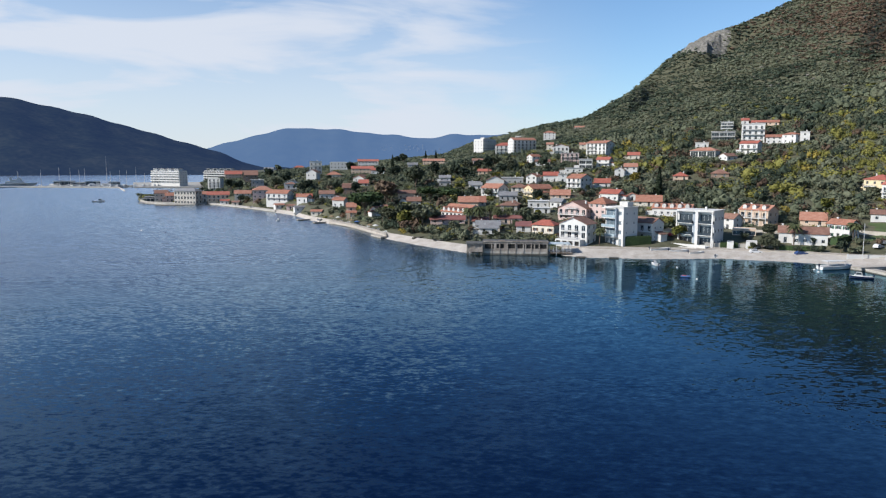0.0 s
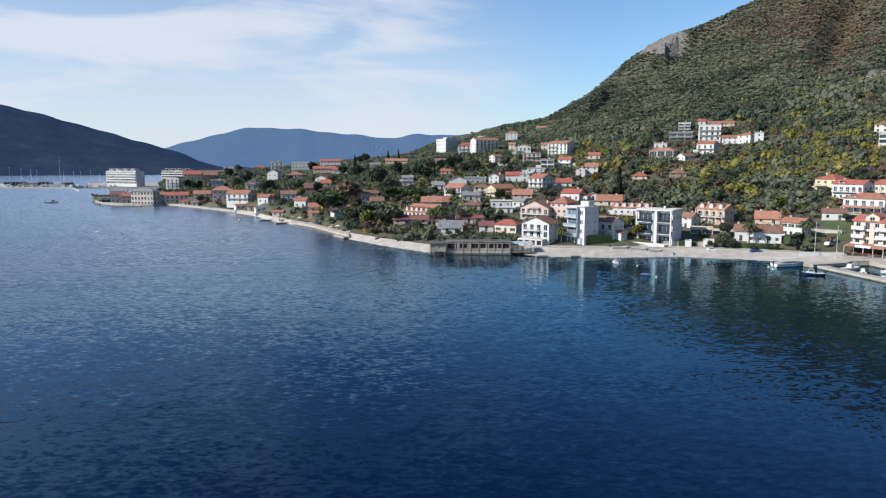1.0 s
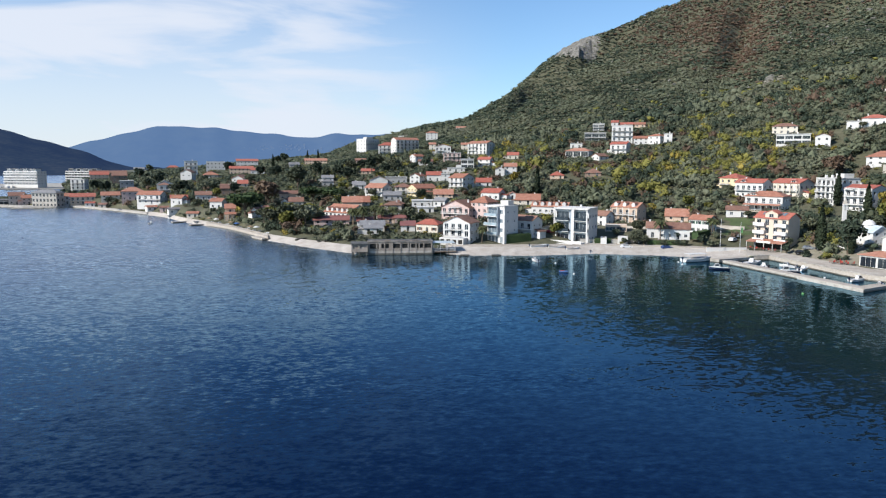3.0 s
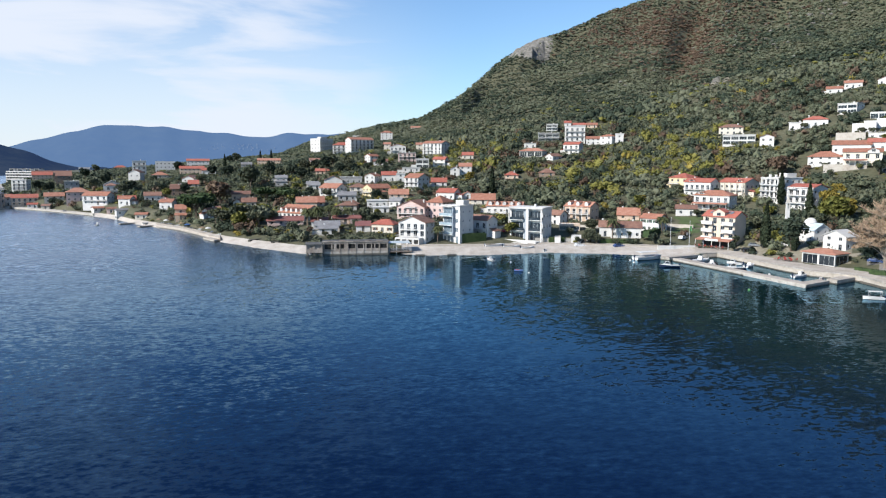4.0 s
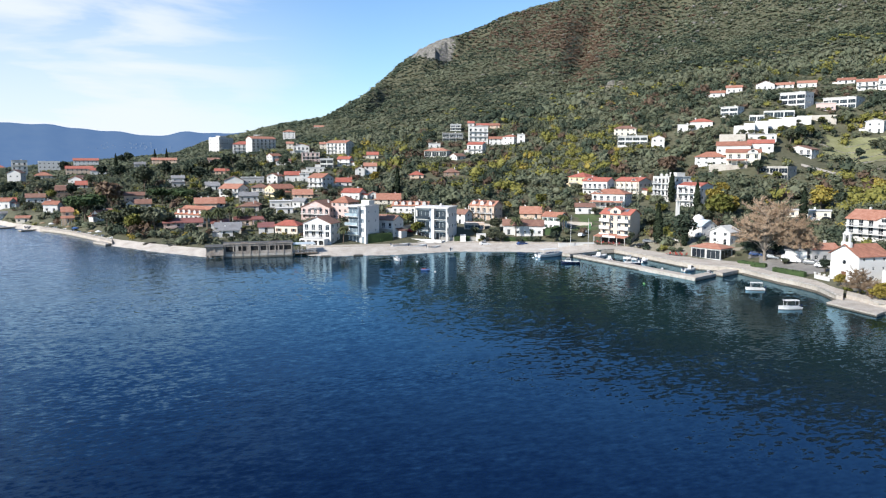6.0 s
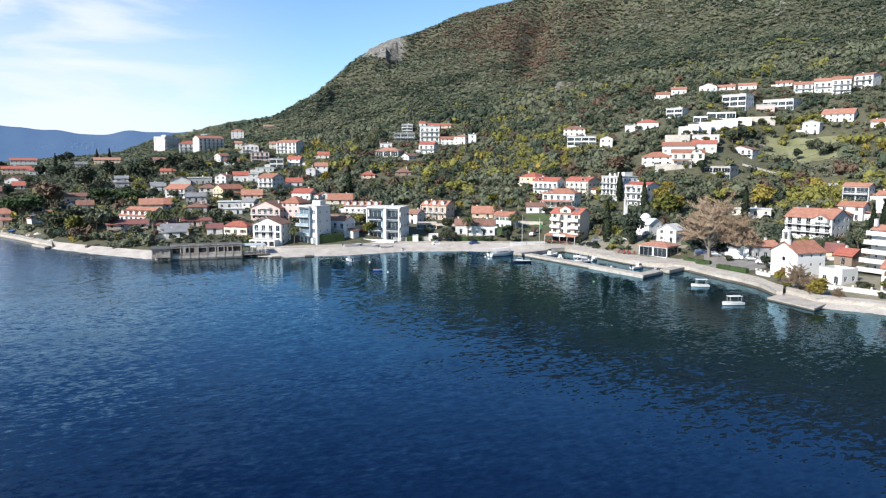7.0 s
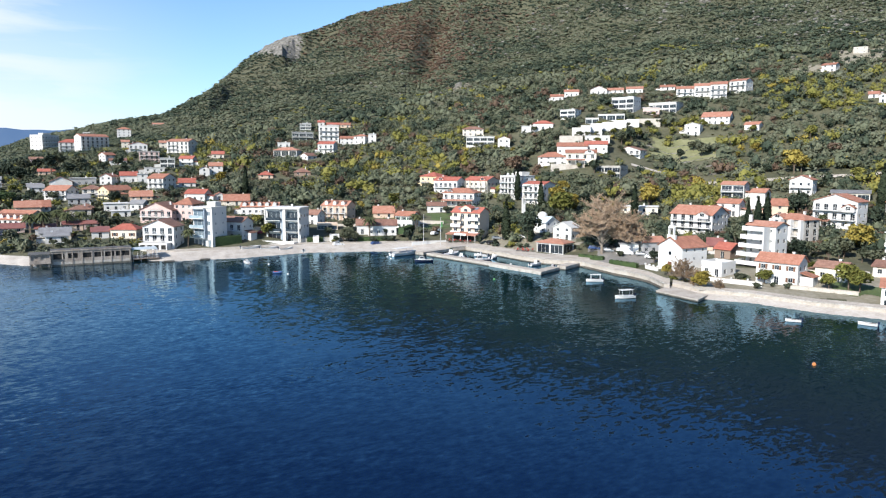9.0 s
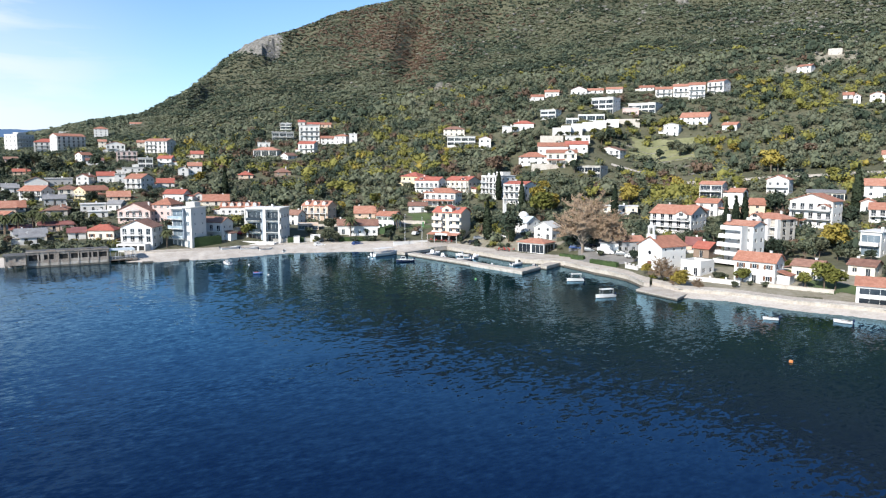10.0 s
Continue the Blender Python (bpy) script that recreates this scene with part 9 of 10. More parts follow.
tree("olive", 160.4, 110.0, 0.52)
tree("olive", -73.1, 426.8, 0.95)
tree("dark", -43.6, 378.0, 1.55)
tree("dark", -148.0, 517.8, 0.80)
tree("olive", -167.6, 629.0, 1.39)
tree("dark", -183.7, 609.9, 1.35)
tree("dark", -170.6, 592.4, 1.41)
tree("green", -132.1, 562.7, 1.59)
tree("dark", -135.7, 613.7, 1.56)
tree("dark", -98.9, 521.7, 1.24)
tree("green", -103.6, 514.2, 1.18)
tree("lime", -71.4, 481.7, 0.91)
tree("dark", -62.2, 505.7, 0.86)
tree("dark", -173.9, 710.0, 1.44)
tree("green", -18.6, 322.0, 1.19)
tree("olive", -10.6, 319.3, 1.37)
tree("lime", -16.6, 333.1, 1.46)
tree("dark", -34.7, 366.9, 1.01)
tree("dark", -58.7, 470.3, 1.10)
tree("green", -55.5, 537.6, 1.09)
tree("dark", -51.8, 589.7, 1.26)
tree("dark", -38.3, 575.2, 1.45)
tree("olive", -7.1, 541.5, 1.67)
tree("green", 0.3, 521.5, 1.27)
tree("dark", 8.4, 525.4, 1.33)
tree("dark", 14.5, 488.8, 1.33)
tree("green", 3.6, 427.0, 0.87)
tree("olive", 9.3, 422.4, 1.19)
tree("dark", 16.9, 417.7, 0.82)
tree("olive", 0.3, 391.5, 1.11)
tree("lime", -8.1, 498.9, 0.60)
tree("dark", 41.0, 493.8, 1.06)
tree("green", 48.4, 500.2, 1.01)
tree("dark", 66.2, 454.2, 0.88)
tree("yellow", 321.4, 194.2, 1.78)
tree("yellow", 346.6, 231.9, 1.00)
tree("rust", 350.1, 191.3, 0.91)
tree("yellow", 288.2, 224.0, 0.82)
tree("lime", 262.8, 198.0, 0.85)
tree("yellow", 297.2, 184.0, 0.46)
tree("lime", 337.9, 236.5, 0.57)
tree("lime", 349.9, 173.4, 0.31)
tree("lime", 371.0, 216.4, 1.26)
tree("green", 381.8, 245.6, 0.26)
tree("olive", 337.6, 259.8, 1.16)
tree("olive", 352.2, 226.9, 1.20)
tree("olive", 338.8, 250.7, 1.14)
tree("dark", 318.9, 206.7, 0.72)
tree("green", 323.8, 184.2, 1.50)
tree("dark", 308.0, 171.5, 0.68)
tree("lime", 319.0, 163.7, 1.10)
tree("green", 317.3, 158.0, 0.86)
tree("olive", 357.2, 214.2, 0.90)
tree("olive", 327.9, 205.6, 1.02)
tree("yellow", 229.0, 252.0, 0.98)
tree("yellow", 264.0, 231.4, 0.83)
tree("yellow", 280.5, 216.7, 1.11)
tree("lime", 275.5, 223.8, 0.88)
tree("green", 271.4, 229.6, 0.87)
tree("olive", 282.3, 241.5, 1.08)
tree("dark", 260.4, 264.3, 0.85)
tree("green", 302.2, 285.9, 1.01)
tree("dark", 309.5, 285.4, 1.19)
tree("lime", 318.3, 289.9, 1.24)
tree("green", 340.1, 301.5, 0.50)
tree("lime", 351.3, 297.7, 0.79)
tree("lime", 357.5, 291.0, 0.74)
tree("olive", 331.5, 254.6, 1.57)
tree("olive", 336.4, 263.8, 1.21)
tree("dark", 321.9, 261.1, 0.82)
tree("green", 316.7, 267.4, 0.57)
tree("olive", 263.1, 313.8, 1.42)
tree("olive", 274.6, 310.5, 1.22)
tree("rust", 233.1, 295.0, 1.31)
tree("lime", 257.6, 315.7, 0.69)
tree("dark", 335.6, 288.4, 0.58)
tree("olive", -24.9, 323.5, 1.54)
tree("lime", -16.3, 312.6, 1.64)
tree("olive", -8.8, 305.4, 2.03)
tree("olive", -4.7, 316.5, 1.29)
tree("pine", -10.1, 411.9, 0.70)
tree("pine", 1.7, 406.0, 0.71)
tree("pine", -38.8, 403.1, 0.80)
tree("rust", -35.0, 432.6, 1.46)
tree("green", -17.8, 464.2, 1.94)
tree("dark", -5.8, 535.0, 1.68)
tree("olive", 19.1, 535.2, 1.75)
tree("dark", 42.3, 498.2, 1.13)
tree("yellow", -8.0, 488.4, 0.68)
tree("lime", 9.8, 442.9, 0.88)
tree("yellow", 2.0, 285.5, 0.43)
tree("yellow", -1.5, 291.0, 0.49)
tree("yellow", 27.4, 319.8, 0.34)
tree("bare", 1.1, 371.5, 0.46)
tree("palm", 11.3, 312.3, 0.92)
tree("palm", 16.1, 323.1, 0.82)
tree("palm", 22.1, 329.8, 0.80)
tree("palm", 29.6, 319.1, 0.84)
tree("dark", 9.1, 554.4, 0.97)
tree("green", 31.7, 552.1, 1.00)
tree("olive", 33.6, 489.9, 0.99)
tree("dark", 62.9, 500.1, 0.70)
tree("dark", 72.1, 488.2, 0.68)
tree("green", -35.1, 612.0, 1.11)
tree("dark", -50.3, 784.4, 1.36)
tree("dark", -142.6, 652.1, 1.25)
tree("green", -142.8, 599.7, 0.98)
tree("dark", -77.5, 515.2, 0.99)
tree("dark", -97.7, 517.3, 1.09)
tree("green", -193.5, 833.3, 1.36)
tree("dark", -91.9, 702.0, 1.59)
tree("rust", -34.6, 422.1, 1.63)
tree("rust", -25.4, 331.0, 0.97)
tree("dark", -96.6, 599.3, 0.84)
tree("lime", -68.2, 463.0, 1.01)
tree("green", -141.9, 511.7, 0.75)
tree("dark", -154.7, 529.4, 0.47)
tree("olive", -269.5, 799.8, 1.82)
tree("dark", -186.4, 624.3, 1.09)
tree("green", -135.6, 680.1, 0.74)
tree("bush", 19.0, 274.3, 1.04)
tree("bush", 23.5, 273.0, 0.97)
tree("bush", 27.9, 272.1, 0.89)
tree("bush", 32.4, 271.6, 0.89)
tree("bush", 36.8, 270.5, 0.89)
tree("bush", 40.9, 268.4, 1.02)
tree("green", 44.5, 263.3, 0.44)
tree("bush", 7.8, 281.4, 1.24)
tree("rust", 11.0, 283.8, 0.37)
tree("olive", 5.0, 296.5, 0.61)
tree("bush", 159.9, 202.5, 0.94)
tree("bush", 153.9, 205.8, 0.94)
tree("bush", 158.8, 193.7, 0.91)
tree("rust", 159.1, 184.4, 0.21)
tree("dark", 208.1, 235.1, 0.95)
tree("green", 193.6, 221.9, 0.62)
tree("dark", 221.2, 229.1, 1.00)
tree("lime", 197.8, 217.5, 2.07)
tree("green", 204.0, 216.5, 0.41)
tree("yellow", 227.5, 218.5, 0.77)
tree("yellow", 246.1, 215.4, 1.31)
tree("olive", 224.5, 226.7, 1.22)
tree("dark", 254.8, 213.6, 0.96)
tree("green", 232.0, 229.7, 0.78)
tree("bush", 162.7, 110.2, 0.88)
tree("green", 165.3, 106.3, 0.57)
tree("bush", 157.7, 103.2, 0.84)
tree("bush", 162.2, 101.8, 0.63)
tree("bush", 162.7, 98.2, 0.83)
tree("bush", 151.6, 108.6, 0.64)
tree("lime", 209.0, 113.9, 0.96)
tree("yellow", 211.6, 111.1, 0.70)
tree("green", 200.2, 113.2, 0.36)
tree("lime", 184.9, 104.8, 0.48)
tree("rust", 197.9, 108.2, 0.22)
tree("lime", 175.6, 99.9, 0.37)
tree("green", 168.9, 92.3, 0.42)
tree("olive", 256.8, 157.0, 0.66)
tree("dark", 255.7, 152.0, 1.16)
tree("bush", 213.1, 157.5, 0.89)
tree("green", 208.8, 150.7, 0.34)
tree("olive", 112.4, 246.6, 1.01)
tree("olive", 116.3, 244.8, 0.81)
tree("green", 135.7, 272.0, 0.65)
tree("dark", 136.6, 279.4, 0.37)
tree("olive", 126.2, 272.7, 0.59)
tree("dark", 130.9, 247.5, 0.37)
tree("dark", 134.3, 242.8, 0.34)
tree("olive", 137.1, 240.1, 0.48)
tree("lime", 157.7, 290.5, 0.98)
tree("yellow", 141.8, 291.9, 0.69)
tree("lime", 164.9, 285.3, 0.70)
tree("green", 165.6, 276.2, 0.80)
tree("olive", 170.0, 264.0, 0.70)
tree("bush", 129.9, 240.1, 0.94)
tree("bush", 126.4, 242.0, 0.84)
tree("bush", 160.9, 204.9, 0.79)
tree("bush", 160.9, 201.0, 0.66)
tree("bush", 162.8, 220.4, 1.00)
tree("bush", 173.8, 232.1, 1.05)
tree("lime", 169.4, 214.7, 0.58)
tree("green", 186.4, 234.4, 0.53)
tree("bush", 187.9, 217.6, 1.03)
tree("bush", 167.7, 179.3, 0.74)
tree("olive", 176.1, 239.8, 0.73)
tree("bush", 155.6, 201.4, 0.56)
tree("dark", 162.6, 197.8, 1.48)
tree("bush", 167.7, 176.6, 0.73)
tree("bush", 151.9, 119.9, 0.67)
tree("lime", 171.2, 88.0, 0.98)
tree("bush", 214.2, 114.7, 0.76)
tree("olive", 322.7, 284.2, 0.58)
tree("olive", 335.4, 280.9, 0.67)
tree("olive", 320.3, 276.3, 0.61)
tree("lime", 346.7, 287.7, 0.51)
tree("olive", 115.1, 248.1, 1.04)
tree("dark", 124.3, 255.9, 0.46)
tree("bush", 128.1, 240.0, 1.22)
tree("dark", 134.9, 237.3, 0.55)
tree("bush", 137.0, 235.0, 1.21)
tree("bush", 139.6, 234.6, 1.22)
tree("green", 157.0, 219.1, 0.54)
tree("bush", 155.7, 207.6, 1.14)
tree("bush", 156.6, 199.9, 1.26)
tree("lime", 178.2, 238.2, 0.62)
tree("olive", 164.0, 217.0, 0.88)
tree("cypress", 161.1, 208.5, 1.12)
tree("cypress", 163.0, 196.8, 0.78)
tree("bush", 157.0, 195.2, 1.09)
tree("bush", 103.0, 252.3, 1.11)
tree("bush", 109.5, 249.0, 0.94)
tree("green", 110.5, 257.3, 0.50)
tree("green", 13.0, 275.7, 0.38)
tree("olive", 16.9, 277.0, 0.53)
tree("green", 20.8, 277.7, 0.35)
tree("olive", 25.1, 274.4, 0.52)
tree("green", 29.6, 273.9, 0.35)
tree("dark", 34.6, 271.3, 0.36)
tree("green", 38.4, 269.3, 0.37)
tree("green", 42.1, 266.2, 0.41)
tree("rust", 24.3, 292.0, 0.30)
tree("green", 28.8, 297.1, 0.35)
tree("olive", 21.1, 304.3, 0.47)
tree("bush", -25.4, 317.5, 1.00)
tree("bush", -17.7, 306.5, 0.97)
tree("bush", -10.7, 298.8, 0.94)
tree("bush", -4.8, 291.5, 0.92)
tree("bush", 3.9, 280.0, 0.99)

# shrubs that lean against the terrace walls on the slope
rng_w = random.Random(33)
for hx, hy, ht, hw, hd, hz, hh in list(HOUSES):
    if 340 < math.hypot(hx, hy) < 480 and math.degrees(math.atan2(hx, hy)) > 30:
        for k in range(3):
            lx, ly = rng_w.uniform(-0.55, 0.55) * hw, -rng_w.uniform(2.2, 4.0)
            tree(rng_w.choice(("bush", "bush", "olive", "lime")), hx + lx * math.cos(ht) - ly * math.sin(ht), hy + lx * math.sin(ht) + ly * math.cos(ht), rng_w.uniform(0.4, 0.75))

# ---- scattered garden trees and the woods on the slopes ----
HP = np.array(HOUSES)
hz_az = np.degrees(np.arctan2(HP[:, 0], HP[:, 1]))
hz_r = np.hypot(HP[:, 0], HP[:, 1])
hz_half = np.degrees((HP[:, 3] * 0.5 + 2.0) / hz_r)
hz_low = HP[:, 5] + 0.4 * HP[:, 6]


def room_for(x, y, z, tall, half):
    """How tall a tree may grow here, 0 for none: it keeps off the houses and leaves their sea view free."""
    dx, dy = x - HP[:, 0], y - HP[:, 1]
    c, s = np.cos(HP[:, 2]), np.sin(HP[:, 2])
    lx, ly = dx * c + dy * s, -dx * s + dy * c
    if ((np.abs(lx) < HP[:, 3] / 2 + half * 0.6) & (ly > -half * 0.8) & (ly < HP[:, 4] + half * 0.4)).any():
        return 0.0
    r, az = math.hypot(x, y), math.degrees(math.atan2(x, y))
    inview = (np.abs(az - hz_az) < hz_half + math.degrees(half * 0.7 / r)) & (r < hz_r) & (r > hz_r - 110)
    if not inview.any():
        return tall
    line = H + (hz_low[inview] - H) * r / hz_r[inview]
    return max(0.1, min(tall, float(line.min() - z)))


def species(x, y, z, r, az, rng, n1, n2):
    """What grows at a place, in patches: olives and autumn colours low down, evergreen scrub above, brown woods near the top."""
    lie = math.degrees(math.atan2(z - 32.0, r))
    if r > 600:
        brown = 1.1 * math.exp(-((az - 30.0) / 4.0) ** 2 - ((lie - 9.8) / 2.0) ** 2) + 0.85 * math.exp(-((az - 31.8) / 1.3) ** 2 - ((lie - 8.2) / 1.6) ** 2) + 0.55 * math.exp(-((az - 24) / 2.2) ** 2 - ((lie - 9.6) / 0.8) ** 2)
        brown += 0.35 * math.exp(-((az - 36) / 4) ** 2 - ((lie - 11.4) / 1.2) ** 2)
        if rng.random() < brown * (0.95 + 0.4 * n2):
            return "rust"
        # the spur gets darker trees to paint in its weaker light
        spur = az < 25.5 and lie > fold(az)
        dark = 0.34 - 1.3 * n1 - 0.4 * n2 + (1.0 if spur else 0.0)
        pale = 0.5 * math.exp(-((az - 24) / 4) ** 2 - ((lie - 7.6) / 1.6) ** 2)
        opts = (("green", 0.25 if spur else 0.55), ("olive", (0.0 if spur else 0.22 + pale) + 1.2 * n1), ("dark", dark), ("lime", (0.05 + 0.2 * n2 if r < 720 else 0.0)))
    elif az < 11 or r < 330:
        opts = (("dark", 0.26 + 0.3 * n1), ("green", 0.36), ("olive", 0.22 - 0.2 * n1), ("lime", 0.10 + 0.14 * n2), ("yellow", 0.02 + 0.04 * n2), ("rust", 0.07 + 0.10 * n2))
    elif az > 45 and r < 470:
        opts = (("olive", 0.34 - 0.5 * n2), ("green", 0.28 + 0.3 * n1), ("dark", 0.16 + 0.3 * n1), ("lime", 0.18 + 0.4 * n2), ("yellow", 0.025 + 0.10 * n2), ("rust", 0.03 - 0.12 * n1))
    else:
        opts = (("olive", 0.12 + 0.6 * n2), ("green", 0.40 - 0.2 * n1), ("dark", 0.24 - 0.7 * n2), ("lime", (0.14 if az < 34 else 0.06) + 0.45 * n1), ("yellow", 0.006 + 0.03 * n1), ("rust", 0.03 - 0.2 * n1 + (0.14 - 0.5 * n2 if az < 36 and r < 500 else 0.0)))
    opts = [(k, max(0.0, w)) for k, w in opts]
    t = sum(w for _, w in opts) * rng.random()
    for k, w in opts:
        t -= w
        if t <= 0:
            return k
    return "green"


def field(size, seed):
    """A height grid of patches over the land, looked up with patch_at."""
    a = np.radians(AZS)[:, None]
    return np.clip(waves(np.sin(a) * RS[None], np.cos(a) * RS[None], size, seed), -1, 1)


PATCH_A, PATCH_B = field(170, 11), field(48, 12)


def patch_at(grid, az, r):
    return float(grid[int((az - AZ0) / AZ_STEP), int(math.log(r / RS[0]) / R_STEP)])


def clump(seed, n, lobes):
    """A low-cost crown of unit radius: uneven lobes of several sizes with leaf sprays that break their outline."""
    rng = np.random.RandomState(seed)
    bm = bmesh.new()
    bmesh.ops.create_icosphere(bm, subdivisions=1, radius=1.0)
    ball = np.array([v.co[:] for v in bm.verts])
    tris = np.array([[v.index for v in f.verts] for f in bm.faces])
    bm.free()
    body, faces, cnt = [], [], 0
    for q in range(lobes):
        size = rng.uniform(0.28, 0.46) if n > 40 else rng.uniform(0.36, 0.56)
        a, off = q * math.tau / lobes + rng.uniform(-0.6, 0.6), rng.uniform(0.2, 0.5)
        centre = np.array([off * math.cos(a), off * math.sin(a), rng.uniform(0.6, 1.15)])
        rough = 0.20 if n > 40 else 0.34
        pts = ball * (size * rng.uniform(1 - rough, 1 + rough, (len(ball), 1))) * [1.0, 1.0, rng.uniform(0.7, 1.1)] + centre
        keep = tris[pts[tris][:, :, 2].mean(1) > 0.45]
        body.append(pts)
        faces.append(keep + cnt)
        cnt += len(pts)
    body, bf = np.concatenate(body), np.concatenate(faces)
    c = body[rng.randint(0, len(body), n)] * [1.22, 1.22, 1.10] + rng.normal(size=(n, 3)) * (0.19 if n > 40 else 0.12)
    c = c[c[:, 2] > 0.3]
    vs, fs = cards(rng, c, rng.uniform(0.11, 0.21, len(c)) if n > 40 else rng.uniform(0.12, 0.26, len(c)), up=0.4)
    return np.concatenate([body, vs]), np.concatenate([bf, fs + len(body)])


CLUMPS = {n: [clump(100 * n + k, m, l) for k in range(7)] for n, m, l in ((80, 90, 4), (44, 20, 2), (26, 8, 2))}
STUFF = {k: ([], [], [0]) for k in ("green", "dark", "olive", "lime", "yellow", "rust")}
rng_f = random.Random(5)
garden = 0
r = 200.0
while r < 1500:
    gap = 5.6 if r < 640 else 4.3 + (r - 640) * 0.0030
    b = -24.0 + rng_f.random()
    while b < 69.5:
        b += math.degrees(gap / r) * rng_f.uniform(0.55, 1.45)
        rr = r + rng_f.uniform(-0.95, 0.95) * gap
        sd = rr - shore_r(b)
        if sd < (12 if b < 9 else 22) or (b < 10 and rr > 1110) or (b < -12 and rr > 960):
            continue
        if rr > 1330 - max(0.0, b - 32) * 10 and b > 32 and rng_f.random() < 0.6:
            continue
        x, y = polar(b, rr)
        z = ground_z(x, y)
        if z < 0.9:
            continue
        if (51 < b < 67 and 363 < rr < 373) or (47 < b < 51 and 385 < rr < 394):
            continue
        if 49.5 < b < 66 and rr < 222 and rng_f.random() < 0.8:
            continue
        # open terraces with grass above the white houses, the lawn and the crag
        meadow = math.exp(-((b - 51.5) / 3.2) ** 2 - ((rr - 425) / 26) ** 2)
        if rng_f.random() < meadow * 1.1 or (30.8 < b < 33.4 and 28 < sd < 60):
            continue
        if ((b - 19.9) / 1.6) ** 2 + ((rr - 1308) / 85) ** 2 < 1 + 0.4 * math.sin(b * 9) and rng_f.random() < 0.6:
            continue
        if ((58.2 < b < 61 and 560 < rr < 586) or (61 < b < 64 and 576 < rr < 618) or (33.2 < b < 34.7 and 640 < rr < 696)) and rng_f.random() < 0.7:
            continue
        kind = species(x, y, z, rr, b, rng_f, patch_at(PATCH_A, b, rr), patch_at(PATCH_B, b, rr))
        town = b < 12 and rr < 800 or rr < 330
        if town and rng_f.random() < 0.08:
            continue
        if rr > 640:
            half = (2.0 + 2.7 * rng_f.random() ** 2.2) * (1.0 + (rr - 640) / 2400)
            tall = half * rng_f.uniform(0.8, 1.3)
        else:
            half = (1.9 + 2.2 * rng_f.random() ** 1.4) * (0.9 if kind == "olive" else 1.0)
            if not town and rng_f.random() < 0.13:
                half = rng_f.uniform(4.2, 6.2)
            tall = half * rng_f.uniform(1.55, 2.15)
        ok = room_for(x, y, z, tall, half)
        if ok == 0.0:
            continue
        if ok < tall:
            tall = max(ok, rng_f.uniform(0.8, 1.5))
            half = max(half * 0.45, min(half, tall * 0.75))
        if rr < 345 and garden < 60:
            src = kind if tall > 2.6 else "bush"
            tree(src, x, y, tall / {"green": 7.5, "dark": 7.8, "olive": 5.4, "lime": 6.3, "yellow": 6.3, "rust": 8.5, "bush": 2.2}[src])
            garden += 1
            continue
        n = 80 if rr < 600 else 44 if rr < 900 else 26
        vs, fs = CLUMPS[n][rng_f.randrange(5)]
        a = rng_f.uniform(0, math.tau)
        ca, sa_ = math.cos(a) * half, math.sin(a) * half
        base = STUFF[kind]
        sx = rng_f.uniform(0.88, 1.15)
        m = np.array([[ca * sx, -sa_ / sx, 0], [sa_ * sx, ca / sx, 0], [rng_f.uniform(-0.3, 0.3), rng_f.uniform(-0.3, 0.3), tall / 1.75]])
        base[0].append(vs @ m.T + [x, y, z - 0.15 * tall])
        base[1].append(fs + base[2][0])
        base[2][0] += len(vs)
    r += gap * 0.92
NAMES = {"green": "green evergreen oak woods on the mountainside", "dark": "dark evergreen woods on the slopes", "olive": "grey-green olive groves on the slopes", "lime": "yellow-green deciduous thickets on the slopes", "yellow": "golden autumn trees scattered on the slopes", "rust": "rust-brown autumn woods on the mountainside"}
for k, (vs, fs, cnt) in STUFF.items():
    if vs:
        V, F = np.concatenate(vs), np.concatenate(fs)
        me = bpy.data.meshes.new("woods")
        me.vertices.add(len(V))
        me.vertices.foreach_set("co", V.astype(np.float32).ravel())
        me.loops.add(len(F) * 3)
        me.loops.foreach_set("vertex_index", F.astype(np.int32).ravel())
        me.polygons.add(len(F))
        me.polygons.foreach_set("loop_start", np.arange(0, len(F) * 3, 3, dtype=np.int32))
        me.polygons.foreach_set("use_smooth", np.zeros(len(F), dtype=bool))
        me.update(calc_edges=True)
        me.materials.append(LEAF[k])
        tagged(new("woods", me), NAMES[k], "woods", kind="stuff")


def crag(b, rr, sx, sy, sz, sink, label):
    """The bare rock on the ridge and smaller outcrops on the slopes."""
    cx, cy = polar(b, rr)
    top = empty("rock_crag", pose(cx, cy, ground_z(cx, cy) - sink, 0, 0, -b), label, "crag")
    bm = bmesh.new()
    bmesh.ops.create_icosphere(bm, subdivisions=5, radius=1.0)
    for v in bm.verts:
        p = v.co * 3.0 + Vector((b, rr, 0))
        k = 1 + 0.22 * noise.noise(p * 0.7) + 0.10 * noise.noise(v.co * 6) + 0.05 * noise.noise(v.co * 14)
        k *= 1 - 0.10 * abs(noise.noise(Vector((v.co.x * sx * 0.16, v.co.y * sy * 0.16, v.co.z * 1.2 + b))))
        k += 0.05 * noise.noise(Vector((v.co.x * sx * 0.35, v.co.y * sy * 0.35, v.co.z * sz * 0.35)))
        v.co = Vector((v.co.x * sx * k, v.co.y * sy * k, v.co.z * sz * k))
    part("rock", bm, ROCK, top)


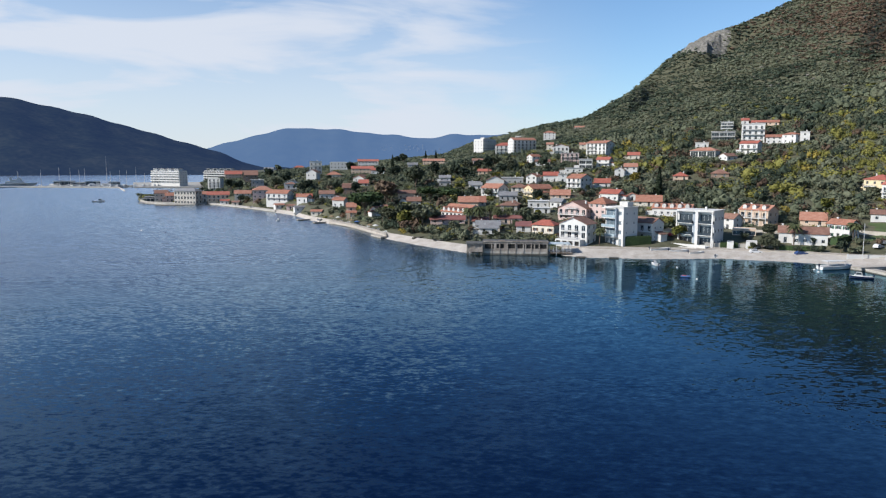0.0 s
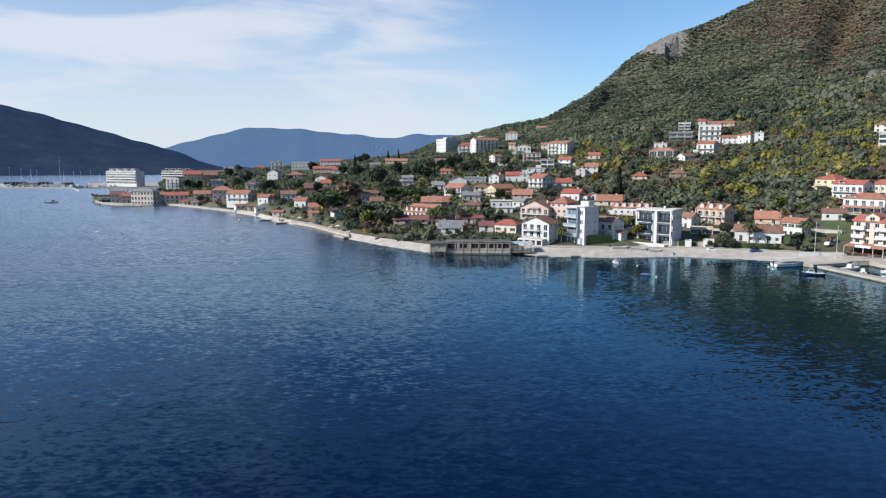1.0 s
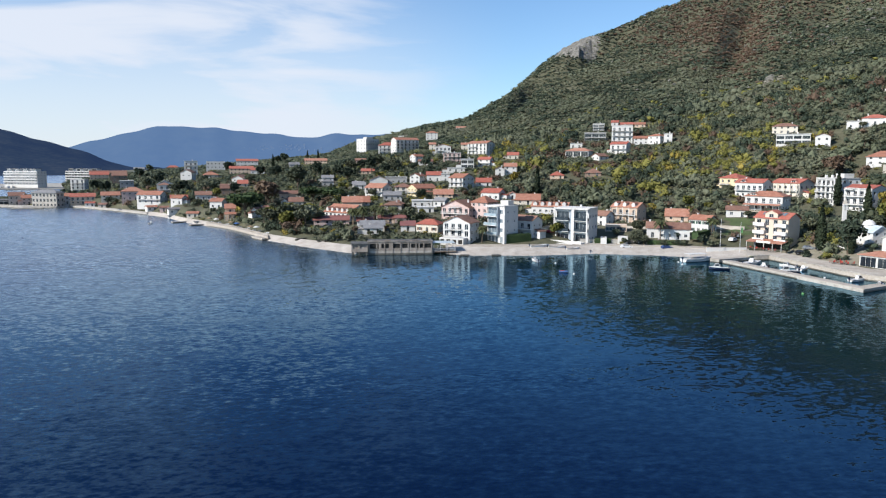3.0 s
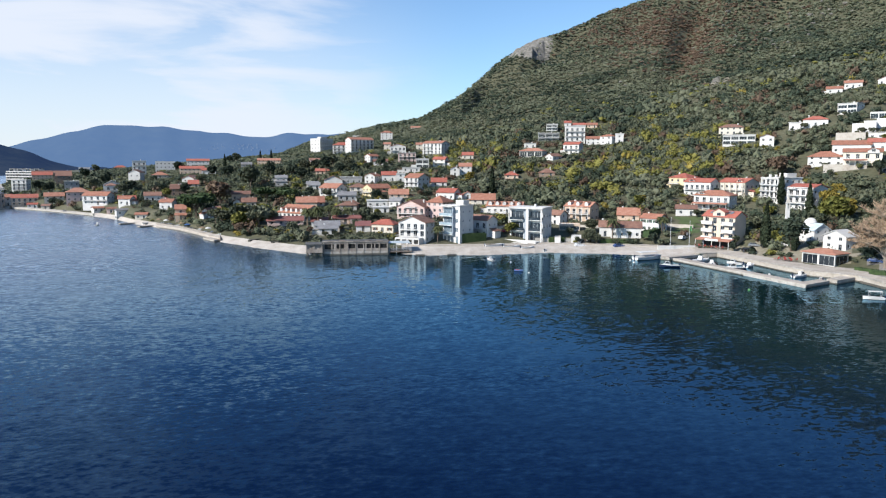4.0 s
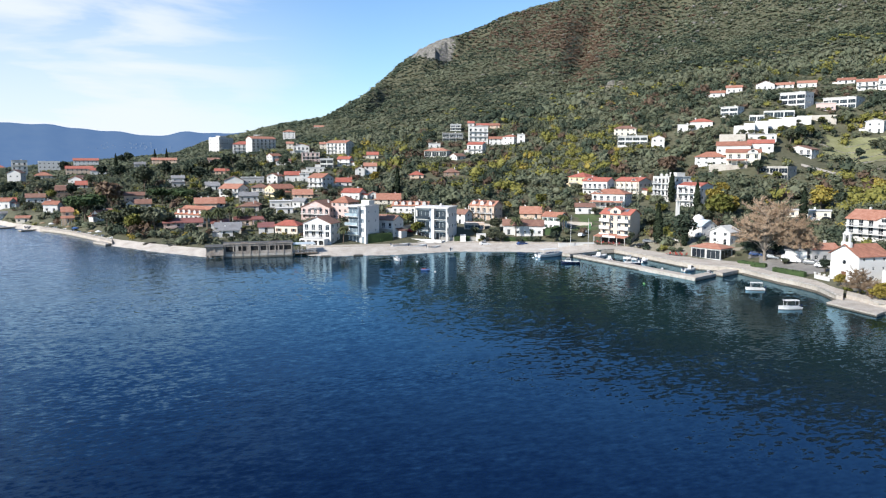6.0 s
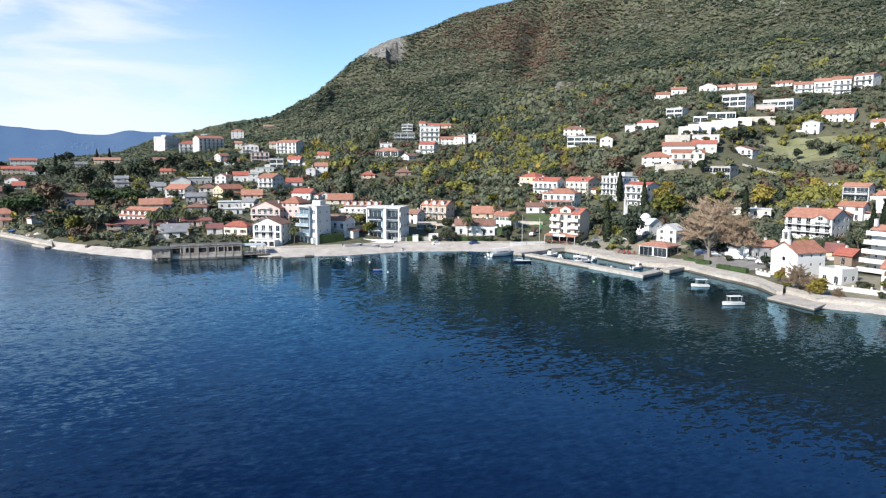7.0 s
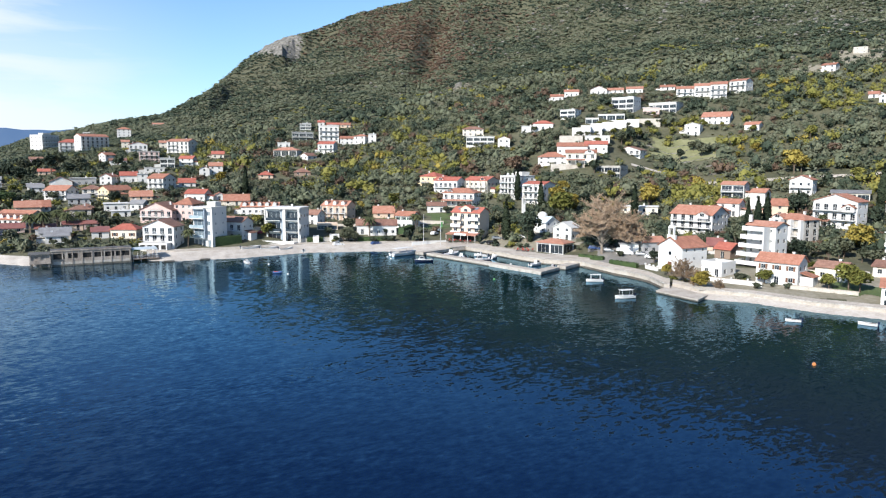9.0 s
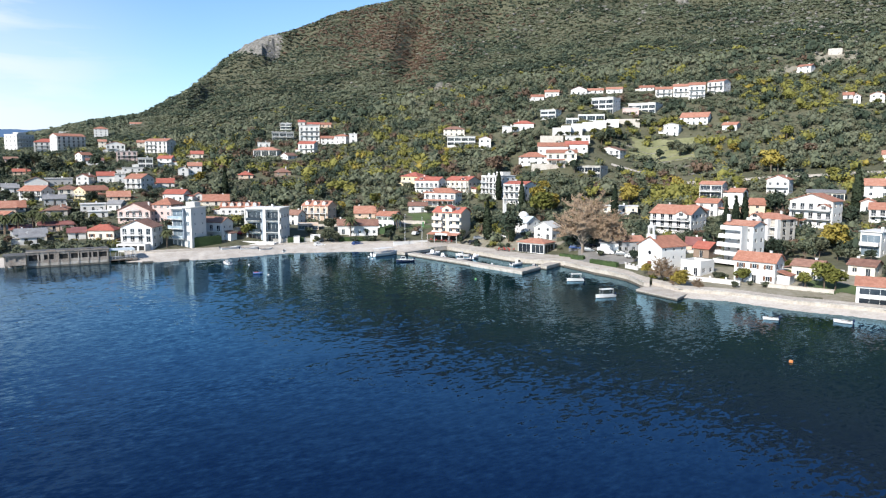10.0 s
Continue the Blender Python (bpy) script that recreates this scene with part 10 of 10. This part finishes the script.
def rock_face(bearing, rr, half, deep, label):
    """A broken sheet of bare rock that lies on the slope and stands out of it."""
    cx, cy = polar(bearing, rr)
    top = empty("rock_crag", pose(cx, cy, ground_z(cx, cy), 0, 0, -bearing), label, "crag")
    n, verts, faces = 70, [], []
    inv = top.matrix_basis.inverted()
    for i in range(n + 1):
        for j in range(n + 1):
            u, v = 2 * i / n - 1, 2 * j / n - 1
            x, y = polar(bearing + half * u, rr + deep * v)
            q = Vector((x / 26, y / 26, 0))
            e = 1 - u * u - v * v + 0.35 * noise.noise(q * 0.8)
            k = noise.fractal(q, 0.8, 2.1, 5)
            ledge = abs(noise.noise(Vector((x / 9, y / 16, 3.0))))
            verts.append(inv @ Vector((x, y, ground_z(x, y) - 1.5 + min(1.0, max(-1.0, e * 1.6)) * 6.0 + (3.5 * k + 3.0 * ledge) * max(0.0, min(1.0, e * 3)))))
    for i in range(n):
        for j in range(n):
            a = i * (n + 1) + j
            faces.append((a, a + n + 1, a + n + 2, a + 1))
    mesh_object("rock", [tuple(v) for v in verts], faces, ROCK, top)


rock_face(19.9, 1308, 1.9, 100, "bare pale grey limestone crag on the mountain ridge")
crag(45.2, 1110, 22, 10, 10, 2, "pale limestone cliff high on the wooded slope")
crag(47.5, 1120, 10, 6, 6, 1, "small pale limestone cliff on the wooded slope")
crag(52.1, 1035, 9, 6, 8, 1, "small pale limestone cliff on the wooded slope")
crag(33.9, 690, 6, 5, 5, 1, "pale eroded rock face among trees")


def outcrops():
    rng = random.Random(8)
    bm = bmesh.new()
    for _ in range(720):
        q = rng.random()
        if q < 0.45:
            b, rr = rng.gauss(50, 8), rng.gauss(1020, 170)
        elif q < 0.82:
            b, rr = rng.gauss(61.5, 3.5), rng.gauss(800, 120)
        else:
            b, rr = rng.uniform(20, 66), rng.uniform(600, 1400)
        if b < 20:
            continue
        x, y = polar(b, rr)
        s = rng.uniform(0.6, 2.0) * (rr / 1000)
        g = bmesh.ops.create_icosphere(bm, subdivisions=2, radius=1.0)
        m = pose(x, y, ground_z(x, y) + s * 0.6 + 1.2, 0, 0, rng.uniform(0, 360))
        for v in g["verts"]:
            k = 1 + 0.5 * noise.noise(v.co * 2.2 + Vector((x, y, 0)))
            v.co = m @ Vector((v.co.x * s * 1.7 * k, v.co.y * s * k, v.co.z * s * 0.8 * k))
    me = bpy.data.meshes.new("rocks")
    bm.to_mesh(me)
    bm.free()
    me.materials.append(ROCK)
    tagged(new("rocks", me), "pale limestone outcrops among the woods", "rocks", kind="stuff")


outcrops()
for group in TREES.values():
    for ob in group:
        if ob.name not in FIRST:
            for o in (*ob.children_recursive, ob):
                bpy.data.objects.remove(o)
